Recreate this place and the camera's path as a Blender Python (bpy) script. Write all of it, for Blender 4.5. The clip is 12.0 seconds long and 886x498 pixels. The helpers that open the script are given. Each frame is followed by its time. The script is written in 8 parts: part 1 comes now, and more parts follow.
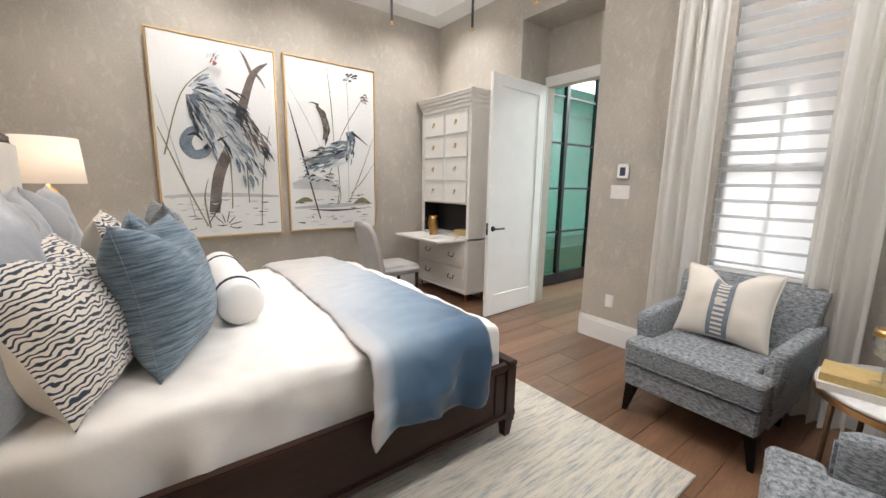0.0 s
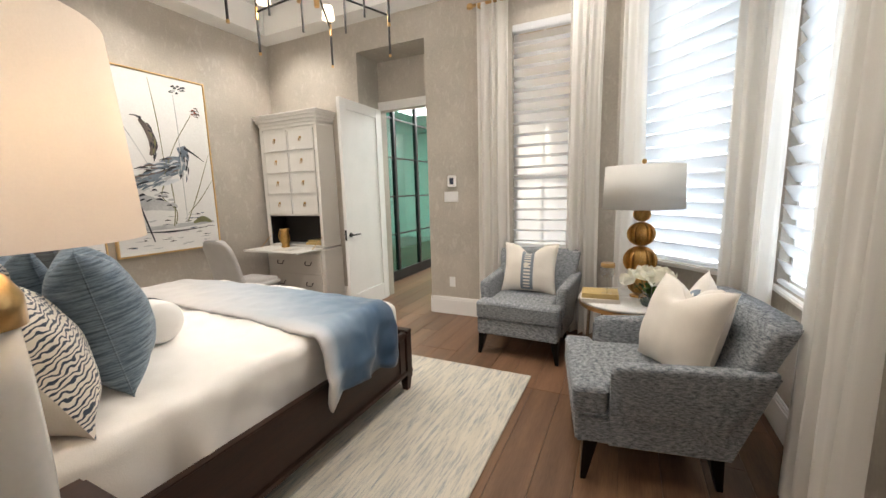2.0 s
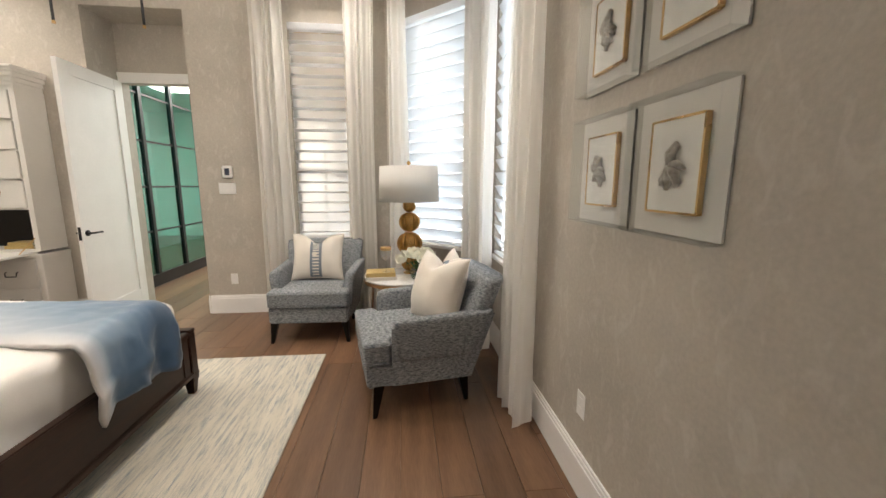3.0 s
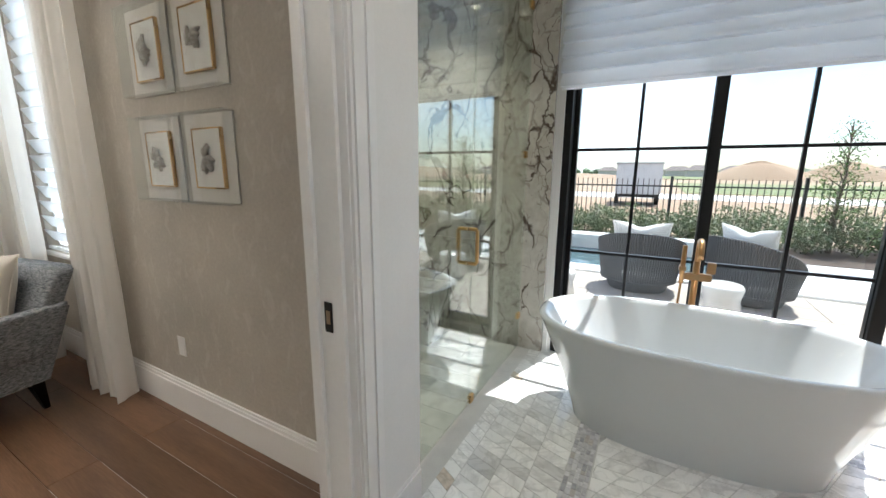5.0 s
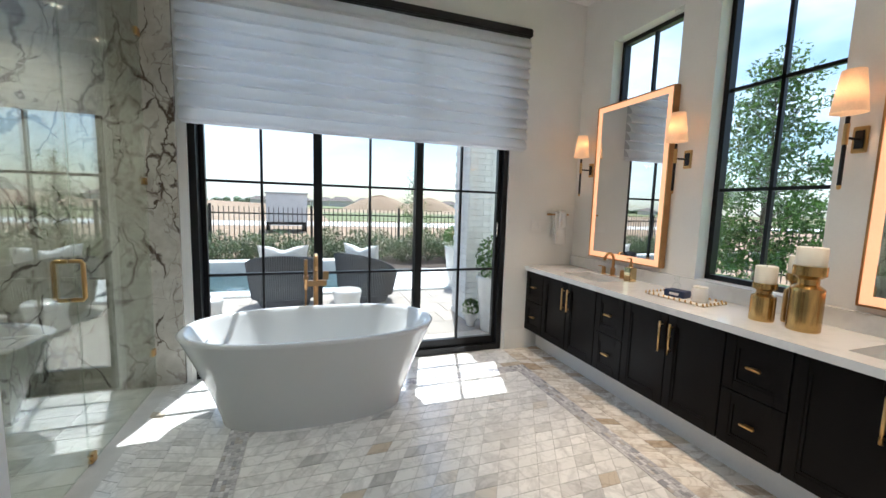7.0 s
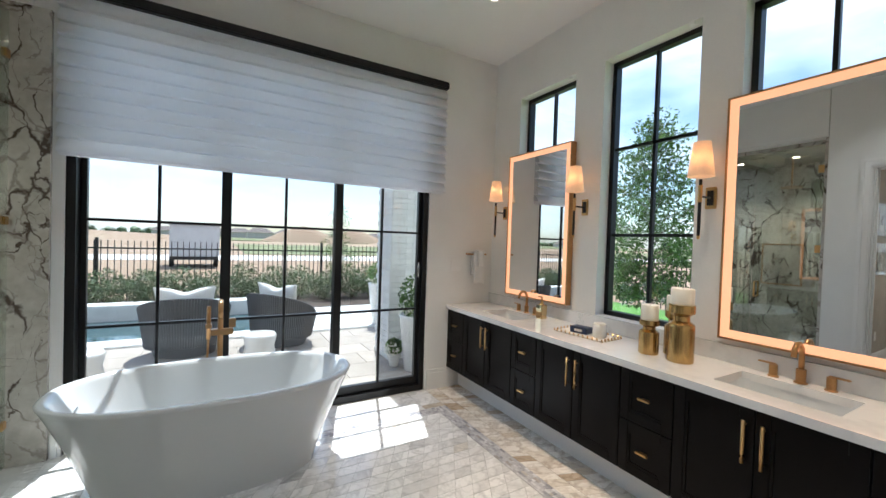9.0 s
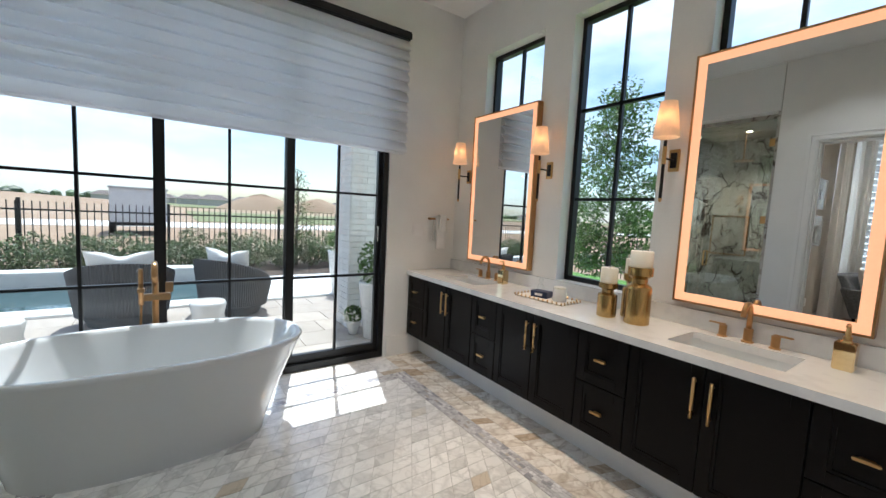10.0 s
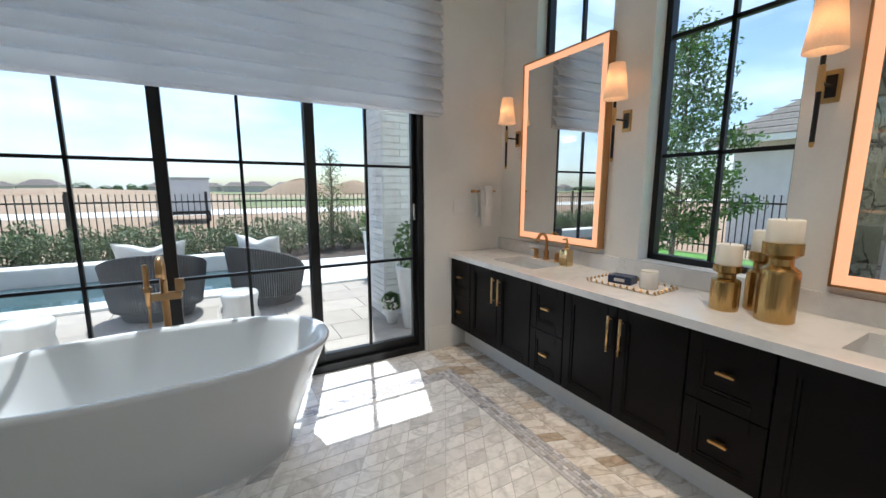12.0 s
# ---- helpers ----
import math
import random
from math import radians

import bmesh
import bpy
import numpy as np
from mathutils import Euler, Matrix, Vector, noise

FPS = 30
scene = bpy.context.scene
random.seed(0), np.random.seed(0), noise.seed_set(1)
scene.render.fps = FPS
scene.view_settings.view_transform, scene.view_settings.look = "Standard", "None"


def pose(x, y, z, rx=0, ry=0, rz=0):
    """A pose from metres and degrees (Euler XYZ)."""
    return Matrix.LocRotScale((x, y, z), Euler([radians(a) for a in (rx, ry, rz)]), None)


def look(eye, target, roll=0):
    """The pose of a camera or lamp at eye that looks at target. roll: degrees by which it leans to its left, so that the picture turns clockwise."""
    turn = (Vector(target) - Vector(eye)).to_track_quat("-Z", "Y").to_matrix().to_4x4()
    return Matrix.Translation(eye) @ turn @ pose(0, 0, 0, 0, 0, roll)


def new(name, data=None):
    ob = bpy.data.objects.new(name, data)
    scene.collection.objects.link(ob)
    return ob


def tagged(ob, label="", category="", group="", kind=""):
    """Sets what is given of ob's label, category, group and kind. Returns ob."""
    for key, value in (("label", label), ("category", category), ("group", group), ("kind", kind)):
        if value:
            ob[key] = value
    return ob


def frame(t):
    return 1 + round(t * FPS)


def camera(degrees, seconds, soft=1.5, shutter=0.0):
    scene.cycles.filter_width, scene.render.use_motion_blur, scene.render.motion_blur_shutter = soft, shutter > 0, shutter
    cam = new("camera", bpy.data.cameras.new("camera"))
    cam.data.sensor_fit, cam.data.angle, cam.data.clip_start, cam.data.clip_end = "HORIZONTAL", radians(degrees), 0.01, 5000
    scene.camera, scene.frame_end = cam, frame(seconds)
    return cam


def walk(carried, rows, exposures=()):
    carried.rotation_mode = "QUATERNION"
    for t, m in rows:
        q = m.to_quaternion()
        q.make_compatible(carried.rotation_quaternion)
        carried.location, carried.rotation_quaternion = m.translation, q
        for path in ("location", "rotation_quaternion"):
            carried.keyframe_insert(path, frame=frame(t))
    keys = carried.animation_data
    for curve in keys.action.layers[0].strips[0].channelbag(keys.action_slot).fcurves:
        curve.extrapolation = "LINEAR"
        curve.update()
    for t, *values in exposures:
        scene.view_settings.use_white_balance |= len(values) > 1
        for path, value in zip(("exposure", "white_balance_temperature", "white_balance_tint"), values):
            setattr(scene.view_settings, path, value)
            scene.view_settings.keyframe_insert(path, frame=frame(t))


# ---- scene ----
cam = camera(97.9, 12.0)
PATH = [
    (0, (-2.114, 0.576, 1.391), (-0.92, 2.145, 1.056), 1.0),
    (0.5, (-2.277, 0.579, 1.382), (-0.94, 2.034, 1.077), 1.4),
    (1, (-2.43, 0.513, 1.38), (-1.008, 1.887, 1.083), 1.5),
    (1.5, (-2.628, 0.503, 1.397), (-1.089, 1.743, 1.092), 0.4),
    (2, (-2.848, 0.533, 1.402), (-1.066, 1.392, 1.109), -1.6),
    (2.5, (-2.992, 0.499, 1.415), (-1.041, 0.794, 1.089), -1.1),
    (2.7, (-3.071, 0.485, 1.4), (-1.1, 0.56, 1.071), -0.5),
    (4.3, (-3.702, 0.701, 1.389), (-2.139, -0.483, 0.997), 0.7),
    (4.5, (-3.788, 0.713, 1.381), (-2.375, -0.644, 0.978), 0.8),
    (5, (-3.934, 0.792, 1.396), (-2.993, -0.929, 1.004), 0.4),
    (5.5, (-4.006, 0.959, 1.391), (-3.59, -0.965, 1.036), 0.1),
    (6, (-4.106, 1.05, 1.413), (-4.165, -0.924, 1.093), 0.4),
    (6.5, (-4.158, 1.143, 1.412), (-4.585, -0.791, 1.133), 1.2),
    (7, (-4.147, 1.226, 1.406), (-4.805, -0.65, 1.19), 1.7),
    (7.2, (-4.146, 1.236, 1.399), (-4.851, -0.629, 1.235), 1.4),
    (8.8, (-4.18, 1.282, 1.474), (-5.125, -0.481, 1.464), 1.6),
    (9, (-4.195, 1.266, 1.485), (-5.191, -0.468, 1.447), 1.9),
    (9.5, (-4.24, 1.233, 1.462), (-5.33, -0.439, 1.351), 2.8),
    (10, (-4.298, 1.179, 1.413), (-5.446, -0.449, 1.235), 2.9),
    (10.5, (-4.346, 1.078, 1.395), (-5.597, -0.466, 1.171), 2.6),
    (11, (-4.427, 1.002, 1.384), (-5.806, -0.424, 1.129), 2.3),
    (11.5, (-4.518, 0.876, 1.39), (-5.834, -0.602, 1.101), 1.1),
    (12, (-4.528, 0.701, 1.383), (-5.509, -1.015, 1.077), -0.0),
]
walk(cam, [(t, look(eye, target, roll)) for t, eye, target, roll in PATH],
     exposures=[(0.0, 1.22, 5700, 10), (1.5, 1.14, 5900, 10), (2.7, 1.14, 6350, 10), (4.3, 1.10, 6000, 9), (5.1, 0.94, 5900, 7), (6.0, 0.82, 5800, 6), (9.0, 0.64, 5700, 6), (12.0, 0.47, 5650, 6)])

# ---- world, sun, large lights ----
SUN_EL, SUN_AZ = radians(66.5), math.atan2(-0.30, -0.94)  # towards the sun: -x a little, -y mostly
to_sun = Vector((math.sin(SUN_AZ) * math.cos(SUN_EL), math.cos(SUN_AZ) * math.cos(SUN_EL), math.sin(SUN_EL)))
world = bpy.data.worlds.new("sky")
scene.world = world
world.use_nodes = True
wn = world.node_tree.nodes
sky = wn.new("ShaderNodeTexSky")
sky.sky_type, sky.sun_disc = "NISHITA", False
sky.sun_elevation, sky.sun_rotation = SUN_EL, SUN_AZ
sky.air_density, sky.dust_density = 1.0, 1.2
wcoord = wn.new("ShaderNodeTexCoord")
wmap = wn.new("ShaderNodeMapping")
wmap.inputs["Scale"].default_value = (1.0, 1.0, 2.6)
wnoise = wn.new("ShaderNodeTexNoise")
wnoise.inputs["Scale"].default_value, wnoise.inputs["Detail"].default_value = 2.3, 7
wramp = wn.new("ShaderNodeValToRGB")
wramp.color_ramp.elements[0].position, wramp.color_ramp.elements[1].position = 0.47, 0.72
wmix = wn.new("ShaderNodeMix")
wmix.data_type = "RGBA"
wmix.inputs[7].default_value = (7.2, 7.6, 8.2, 1)
wl = world.node_tree.links
wl.new(wcoord.outputs["Generated"], wmap.inputs[0])
wl.new(wmap.outputs[0], wnoise.inputs["Vector"])
wl.new(wnoise.outputs["Fac"], wramp.inputs[0])
wl.new(wramp.outputs[0], wmix.inputs[0])
wl.new(sky.outputs[0], wmix.inputs[6])
wl.new(wmix.outputs[2], wn["Background"].inputs["Color"])
wn["Background"].inputs["Strength"].default_value = 0.15


def lamp(name, kind, m, energy, colour=(1, 1, 1), **more):
    data = bpy.data.lights.new(name, kind)
    data.energy, data.color = energy, colour
    for key, value in more.items():
        if key == "radius":
            data.shadow_soft_size = value
        elif key == "size":
            data.shape, data.size, data.size_y = "RECTANGLE", value[0], value[1]
        elif key == "spot":
            data.spot_size, data.spot_blend = radians(value), 0.7
        elif key == "angle":
            data.angle = radians(value)
    ob = new(name, data)
    ob.matrix_world = m
    return ob


lamp("sun", "SUN", look(to_sun * 30, (0, 0, 0)), 5.0, (1, 0.95, 0.87), angle=0.5)
WARM = (1.0, 0.72, 0.45)
# skylight in the bay windows, just outside the glass
lamp("sky_window", "AREA", look((0.723, 0.082, 1.89), (-0.3, 1.105, 1.89)), 8.0, (0.84, 0.92, 1), size=(0.8, 2.05))
lamp("sky_window", "AREA", look((-0.40, -0.430, 1.89), (-0.40, 1, 1.89)), 8.0, (0.84, 0.92, 1), size=(0.8, 2.05))
# ---- materials ----
def material(name, base, rough=0.6, metal=0.0, var=0.12, scale=6.0, fine=120.0, bump=0.1, stretch=(1, 1, 1), second=None, coat=0.0,
             sheen=0.0, emit=None, trans=0.0, thin=0.0, rand=0.0, ramp=(0.35, 0.65), sub=0.0):
    m = bpy.data.materials.new(name)
    m.use_nodes = True
    t = m.node_tree
    n, l = t.nodes, t.links
    b = n["Principled BSDF"]
    co = n.new("ShaderNodeTexCoord")
    mp = n.new("ShaderNodeMapping")
    mp.inputs["Scale"].default_value = stretch
    l.new(co.outputs["Object"], mp.inputs[0])
    big, small = n.new("ShaderNodeTexNoise"), n.new("ShaderNodeTexNoise")
    big.inputs["Scale"].default_value, big.inputs["Detail"].default_value = scale, 6
    small.inputs["Scale"].default_value, small.inputs["Detail"].default_value = fine, 4
    l.new(mp.outputs[0], big.inputs["Vector"])
    l.new(mp.outputs[0], small.inputs["Vector"])
    r = n.new("ShaderNodeValToRGB")
    r.color_ramp.elements[0].position, r.color_ramp.elements[1].position = ramp
    c = Vector(base[:3])
    c2 = Vector(second[:3]) if second else c * (1 + var)
    c1 = c if second else c * (1 - var)
    r.color_ramp.elements[0].color, r.color_ramp.elements[1].color = (*c1, 1), (*c2, 1)
    add = n.new("ShaderNodeMath")
    add.operation = "MULTIPLY_ADD"
    add.inputs[1].default_value = 0.35
    l.new(small.outputs["Fac"], add.inputs[0])
    sh = n.new("ShaderNodeMath")
    sh.operation = "MULTIPLY_ADD"
    sh.inputs[1].default_value, sh.inputs[2].default_value = 0.65, 0.0
    l.new(big.outputs["Fac"], sh.inputs[0])
    l.new(sh.outputs[0], add.inputs[2])
    l.new(add.outputs[0], r.inputs[0])
    colour = r.outputs[0]
    if rand:
        info = n.new("ShaderNodeObjectInfo")
        isl = n.new("ShaderNodeNewGeometry")
        sm = n.new("ShaderNodeMath")
        sm.operation = "ADD"
        l.new(info.outputs["Random"], sm.inputs[0])
        l.new(isl.outputs["Random Per Island"], sm.inputs[1])
        fr = n.new("ShaderNodeMath")
        fr.operation = "FRACT"
        l.new(sm.outputs[0], fr.inputs[0])
        hs = n.new("ShaderNodeHueSaturation")
        mr = n.new("ShaderNodeMapRange")
        mr.inputs["To Min"].default_value, mr.inputs["To Max"].default_value = 1 - rand, 1 + rand
        l.new(fr.outputs[0], mr.inputs["Value"])
        l.new(mr.outputs[0], hs.inputs["Value"])
        l.new(colour, hs.inputs["Color"])
        colour = hs.outputs[0]
    l.new(colour, b.inputs["Base Color"])
    b.inputs["Roughness"].default_value, b.inputs["Metallic"].default_value = rough, metal
    rr = n.new("ShaderNodeMapRange")
    rr.inputs["To Min"].default_value, rr.inputs["To Max"].default_value = max(0.02, rough * 0.85), min(1, rough * 1.15)
    l.new(big.outputs["Fac"], rr.inputs["Value"])
    l.new(rr.outputs[0], b.inputs["Roughness"])
    b.inputs["Coat Weight"].default_value, b.inputs["Sheen Weight"].default_value = coat, sheen
    if sub:
        b.inputs["Subsurface Weight"].default_value = sub
        b.inputs["Subsurface Radius"].default_value = (0.02, 0.02, 0.02)
    if emit:
        b.inputs["Emission Color"].default_value, b.inputs["Emission Strength"].default_value = (*emit[:3], 1), emit[3]
    if bump:
        bp = n.new("ShaderNodeBump")
        bp.inputs["Strength"].default_value, bp.inputs["Distance"].default_value = bump, 0.004
        l.new(small.outputs["Fac"], bp.inputs["Height"])
        l.new(bp.outputs[0], b.inputs["Normal"])
    if thin:
        tr = n.new("ShaderNodeBsdfTranslucent")
        l.new(colour, tr.inputs["Color"])
        mx = n.new("ShaderNodeMixShader")
        mx.inputs[0].default_value = thin
        l.new(b.outputs[0], mx.inputs[1])
        l.new(tr.outputs[0], mx.inputs[2])
        last = mx.outputs[0]
        if trans:
            tp = n.new("ShaderNodeBsdfTransparent")
            mx2 = n.new("ShaderNodeMixShader")
            mx2.inputs[0].default_value = trans
            l.new(last, mx2.inputs[1])
            l.new(tp.outputs[0], mx2.inputs[2])
            last = mx2.outputs[0]
        l.new(last, n["Material Output"].inputs["Surface"])
    return m


def glass(name, colour=(1, 1, 1), gloss=0.08, tint=1.0):
    """A pane: clear with a share of mirror."""
    m = bpy.data.materials.new(name)
    m.use_nodes = True
    n, l = m.node_tree.nodes, m.node_tree.links
    n.remove(n["Principled BSDF"])
    tr, gl, mx = n.new("ShaderNodeBsdfTransparent"), n.new("ShaderNodeBsdfGlossy"), n.new("ShaderNodeMixShader")
    tr.inputs["Color"].default_value = (*colour, 1)
    gl.inputs["Roughness"].default_value = 0.0
    lw = n.new("ShaderNodeLayerWeight")
    pw = n.new("ShaderNodeMath")
    pw.operation = "POWER"
    pw.inputs[1].default_value = 4.0
    l.new(lw.outputs["Facing"], pw.inputs[0])
    ad = n.new("ShaderNodeMath")
    ad.operation = "MULTIPLY_ADD"
    ad.inputs[1].default_value, ad.inputs[2].default_value = 0.6, gloss
    l.new(pw.outputs[0], ad.inputs[0])
    l.new(ad.outputs[0], mx.inputs[0])
    l.new(tr.outputs[0], mx.inputs[1])
    l.new(gl.outputs[0], mx.inputs[2])
    l.new(mx.outputs[0], n["Material Output"].inputs["Surface"])
    return m


def nodes_of(m):
    return m.node_tree.nodes, m.node_tree.links, m.node_tree.nodes["Principled BSDF"]


WALLPAPER = material("wallpaper", (0.46, 0.42, 0.362), 0.75, var=0.12, scale=2.2, fine=60, bump=0.25, stretch=(1, 1, 1))
def paper_flecks(m):
    n, l, b = nodes_of(m)
    co = n["Texture Coordinate"]
    mp = n.new("ShaderNodeMapping")
    mp.inputs["Scale"].default_value = (13, 13, 7)
    mp.inputs["Rotation"].default_value = (0.2, 0.35, 0.1)
    nz = n.new("ShaderNodeTexNoise")
    nz.inputs["Scale"].default_value, nz.inputs["Detail"].default_value, nz.inputs["Distortion"].default_value = 1.4, 3, 0.8
    rp = n.new("ShaderNodeValToRGB")
    rp.color_ramp.elements[0].position, rp.color_ramp.elements[1].position = 0.55, 0.68
    mx = n.new("ShaderNodeMix")
    mx.data_type = "RGBA"
    mx.inputs[7].default_value = (0.68, 0.65, 0.60, 1)
    l.new(co.outputs["Object"], mp.inputs[0])
    l.new(mp.outputs[0], nz.inputs["Vector"])
    l.new(nz.outputs["Fac"], rp.inputs[0])
    src = b.inputs["Base Color"].links[0].from_socket
    sc = n.new("ShaderNodeMath")
    sc.operation = "MULTIPLY"
    sc.inputs[1].default_value = 0.24
    l.new(rp.outputs[0], sc.inputs[0])
    l.new(sc.outputs[0], mx.inputs[0])
    l.new(src, mx.inputs[6])
    l.new(mx.outputs[2], b.inputs["Base Color"])
paper_flecks(WALLPAPER)
WHITE = material("white_paint", (0.82, 0.81, 0.785), 0.5, var=0.03, scale=3, fine=90, bump=0.04)
TRIM = material("trim_paint", (0.85, 0.84, 0.82), 0.32, var=0.03, scale=4, fine=60, bump=0.03)
CEIL = material("ceiling_paint", (0.82, 0.81, 0.79), 0.8, var=0.02, scale=3, fine=150, bump=0.06)
OAK = material("oak_floor", (0.115, 0.060, 0.033), 0.34, scale=2.2, fine=26, bump=0.10, stretch=(0.5, 6, 6), second=(0.21, 0.118, 0.067), rand=0.24)
GROUT = material("grout", (0.58, 0.57, 0.55), 0.85, var=0.08, scale=8, fine=200)
WOODDARK = material("dark_wood", (0.020, 0.009, 0.006), 0.42, scale=4, fine=40, bump=0.06, stretch=(0.6, 5, 5), second=(0.042, 0.017, 0.010))
nodes_of(WOODDARK)[2].inputs["Specular IOR Level"].default_value = 0.3
ESPRESSO = material("espresso_paint", (0.0045, 0.0032, 0.0028), 0.33, var=0.25, scale=5, fine=80, bump=0.03)
nodes_of(ESPRESSO)[2].inputs["Specular IOR Level"].default_value = 0.14
BRASS = material("brushed_brass", (0.62, 0.40, 0.17), 0.28, 1.0, var=0.1, scale=5, fine=200, bump=0.05)
BRONZE = material("brass_bronze", (0.50, 0.29, 0.13), 0.30, 1.0, var=0.12, scale=5, fine=200, bump=0.05)
GOLDLEAF = material("antique_gold", (0.50, 0.30, 0.10), 0.33, 1.0, var=0.35, scale=9, fine=90, bump=0.15)
POLISHED = material("polished_gold", (0.72, 0.55, 0.30), 0.06, 1.0, var=0.05, bump=0.0)
BLACK = material("black_metal", (0.012, 0.012, 0.013), 0.38, 0.3, var=0.2, scale=6, fine=150, bump=0.03)
LINEN = material("white_linen", (0.85, 0.815, 0.77), 0.85, var=0.04, scale=3, fine=220, bump=0.22, sheen=0.2)
SHEER = material("sheer_curtain", (0.93, 0.91, 0.87), 0.9, var=0.03, scale=4, fine=400, bump=0.1, stretch=(1, 1, 0.3), thin=0.38, trans=0.13)
VANE = material("shade_vane", (0.88, 0.89, 0.90), 0.8, var=0.02, scale=3, fine=300, bump=0.05, thin=0.48, trans=0.05)
VEIL = material("shade_sheer", (0.90, 0.92, 0.94), 0.9, var=0.02, scale=3, fine=300, bump=0.0, thin=0.75, trans=0.42)
CHROME = material("chrome", (0.75, 0.75, 0.74), 0.12, 1.0, var=0.05)
TWEED = material("grey_blue_tweed", (0.055, 0.068, 0.086), 0.92, scale=95, fine=380, bump=0.35, stretch=(0.5, 0.5, 1.5), second=(0.37, 0.38, 0.39), sheen=0.1, ramp=(0.36, 0.64))
CREAM = material("cream_fabric", (0.74, 0.68, 0.60), 0.9, var=0.05, scale=5, fine=260, bump=0.25, sheen=0.2)
PORCELAIN = material("white_acrylic", (0.68, 0.70, 0.71), 0.10, var=0.01, scale=2, fine=30, bump=0.0, coat=0.5)
QUARTZ = material("white_quartz", (0.71, 0.705, 0.70), 0.05, scale=2.5, fine=14, bump=0.0, second=(0.79, 0.785, 0.775), ramp=(0.42, 0.5), coat=0.4)
PANE = glass("window_glass", (0.98, 1, 0.99), 0.045)
SHOWERGLASS = glass("shower_glass", (0.88, 0.935, 0.91), 0.16)
GLASSWARE = glass("clear_glassware", (0.97, 0.98, 0.98), 0.10)
GREENGLASS = glass("green_glass", (0.30, 0.60, 0.54), 0.10)
ACRYLIC = glass("acrylic", (0.97, 0.98, 0.98), 0.015)
STUCCO = material("exterior_stucco", (0.70, 0.70, 0.70), 0.9, var=0.06, scale=3, fine=80, bump=0.3)
BRICKW = material("white_brick", (0.74, 0.73, 0.71), 0.85, var=0.06, scale=8, fine=90, bump=0.4, rand=0.05)
PAVER = material("patio_paver", (0.36, 0.31, 0.27), 0.85, var=0.12, scale=5, fine=90, bump=0.25, rand=0.10)
DIRT = material("dirt", (0.25, 0.155, 0.095), 0.95, scale=0.08, fine=3, bump=0.4, second=(0.34, 0.25, 0.17))
GRASSG = material("far_grass", (0.10, 0.13, 0.04), 0.95, scale=0.1, fine=4, bump=0.4, second=(0.20, 0.20, 0.09))
TURF = material("turf", (0.09, 0.22, 0.03), 0.9, var=0.15, scale=4, fine=200, bump=0.5)
LEAF = material("leaf", (0.095, 0.17, 0.040), 0.45, var=0.35, scale=5, fine=30, bump=0.0, rand=0.55, thin=0.4)
LEAFPALE = material("hedge_leaf", (0.12, 0.16, 0.075), 0.5, var=0.35, scale=5, fine=30, bump=0.0, rand=0.6, thin=0.25)
BARK = material("bark", (0.12, 0.085, 0.06), 0.9, var=0.3, scale=20, fine=80, bump=0.6, stretch=(1, 1, 0.2))
WATER = material("pool_water", (0.035, 0.075, 0.085), 0.08, var=0.2, scale=2, fine=12, bump=0.08)
CONCRETE = material("pale_concrete", (0.66, 0.645, 0.62), 0.85, var=0.06, scale=4, fine=80, bump=0.15)
WICKER = material("grey_wicker", (0.07, 0.072, 0.078), 0.7, var=0.4, scale=40, fine=160, bump=0.8)


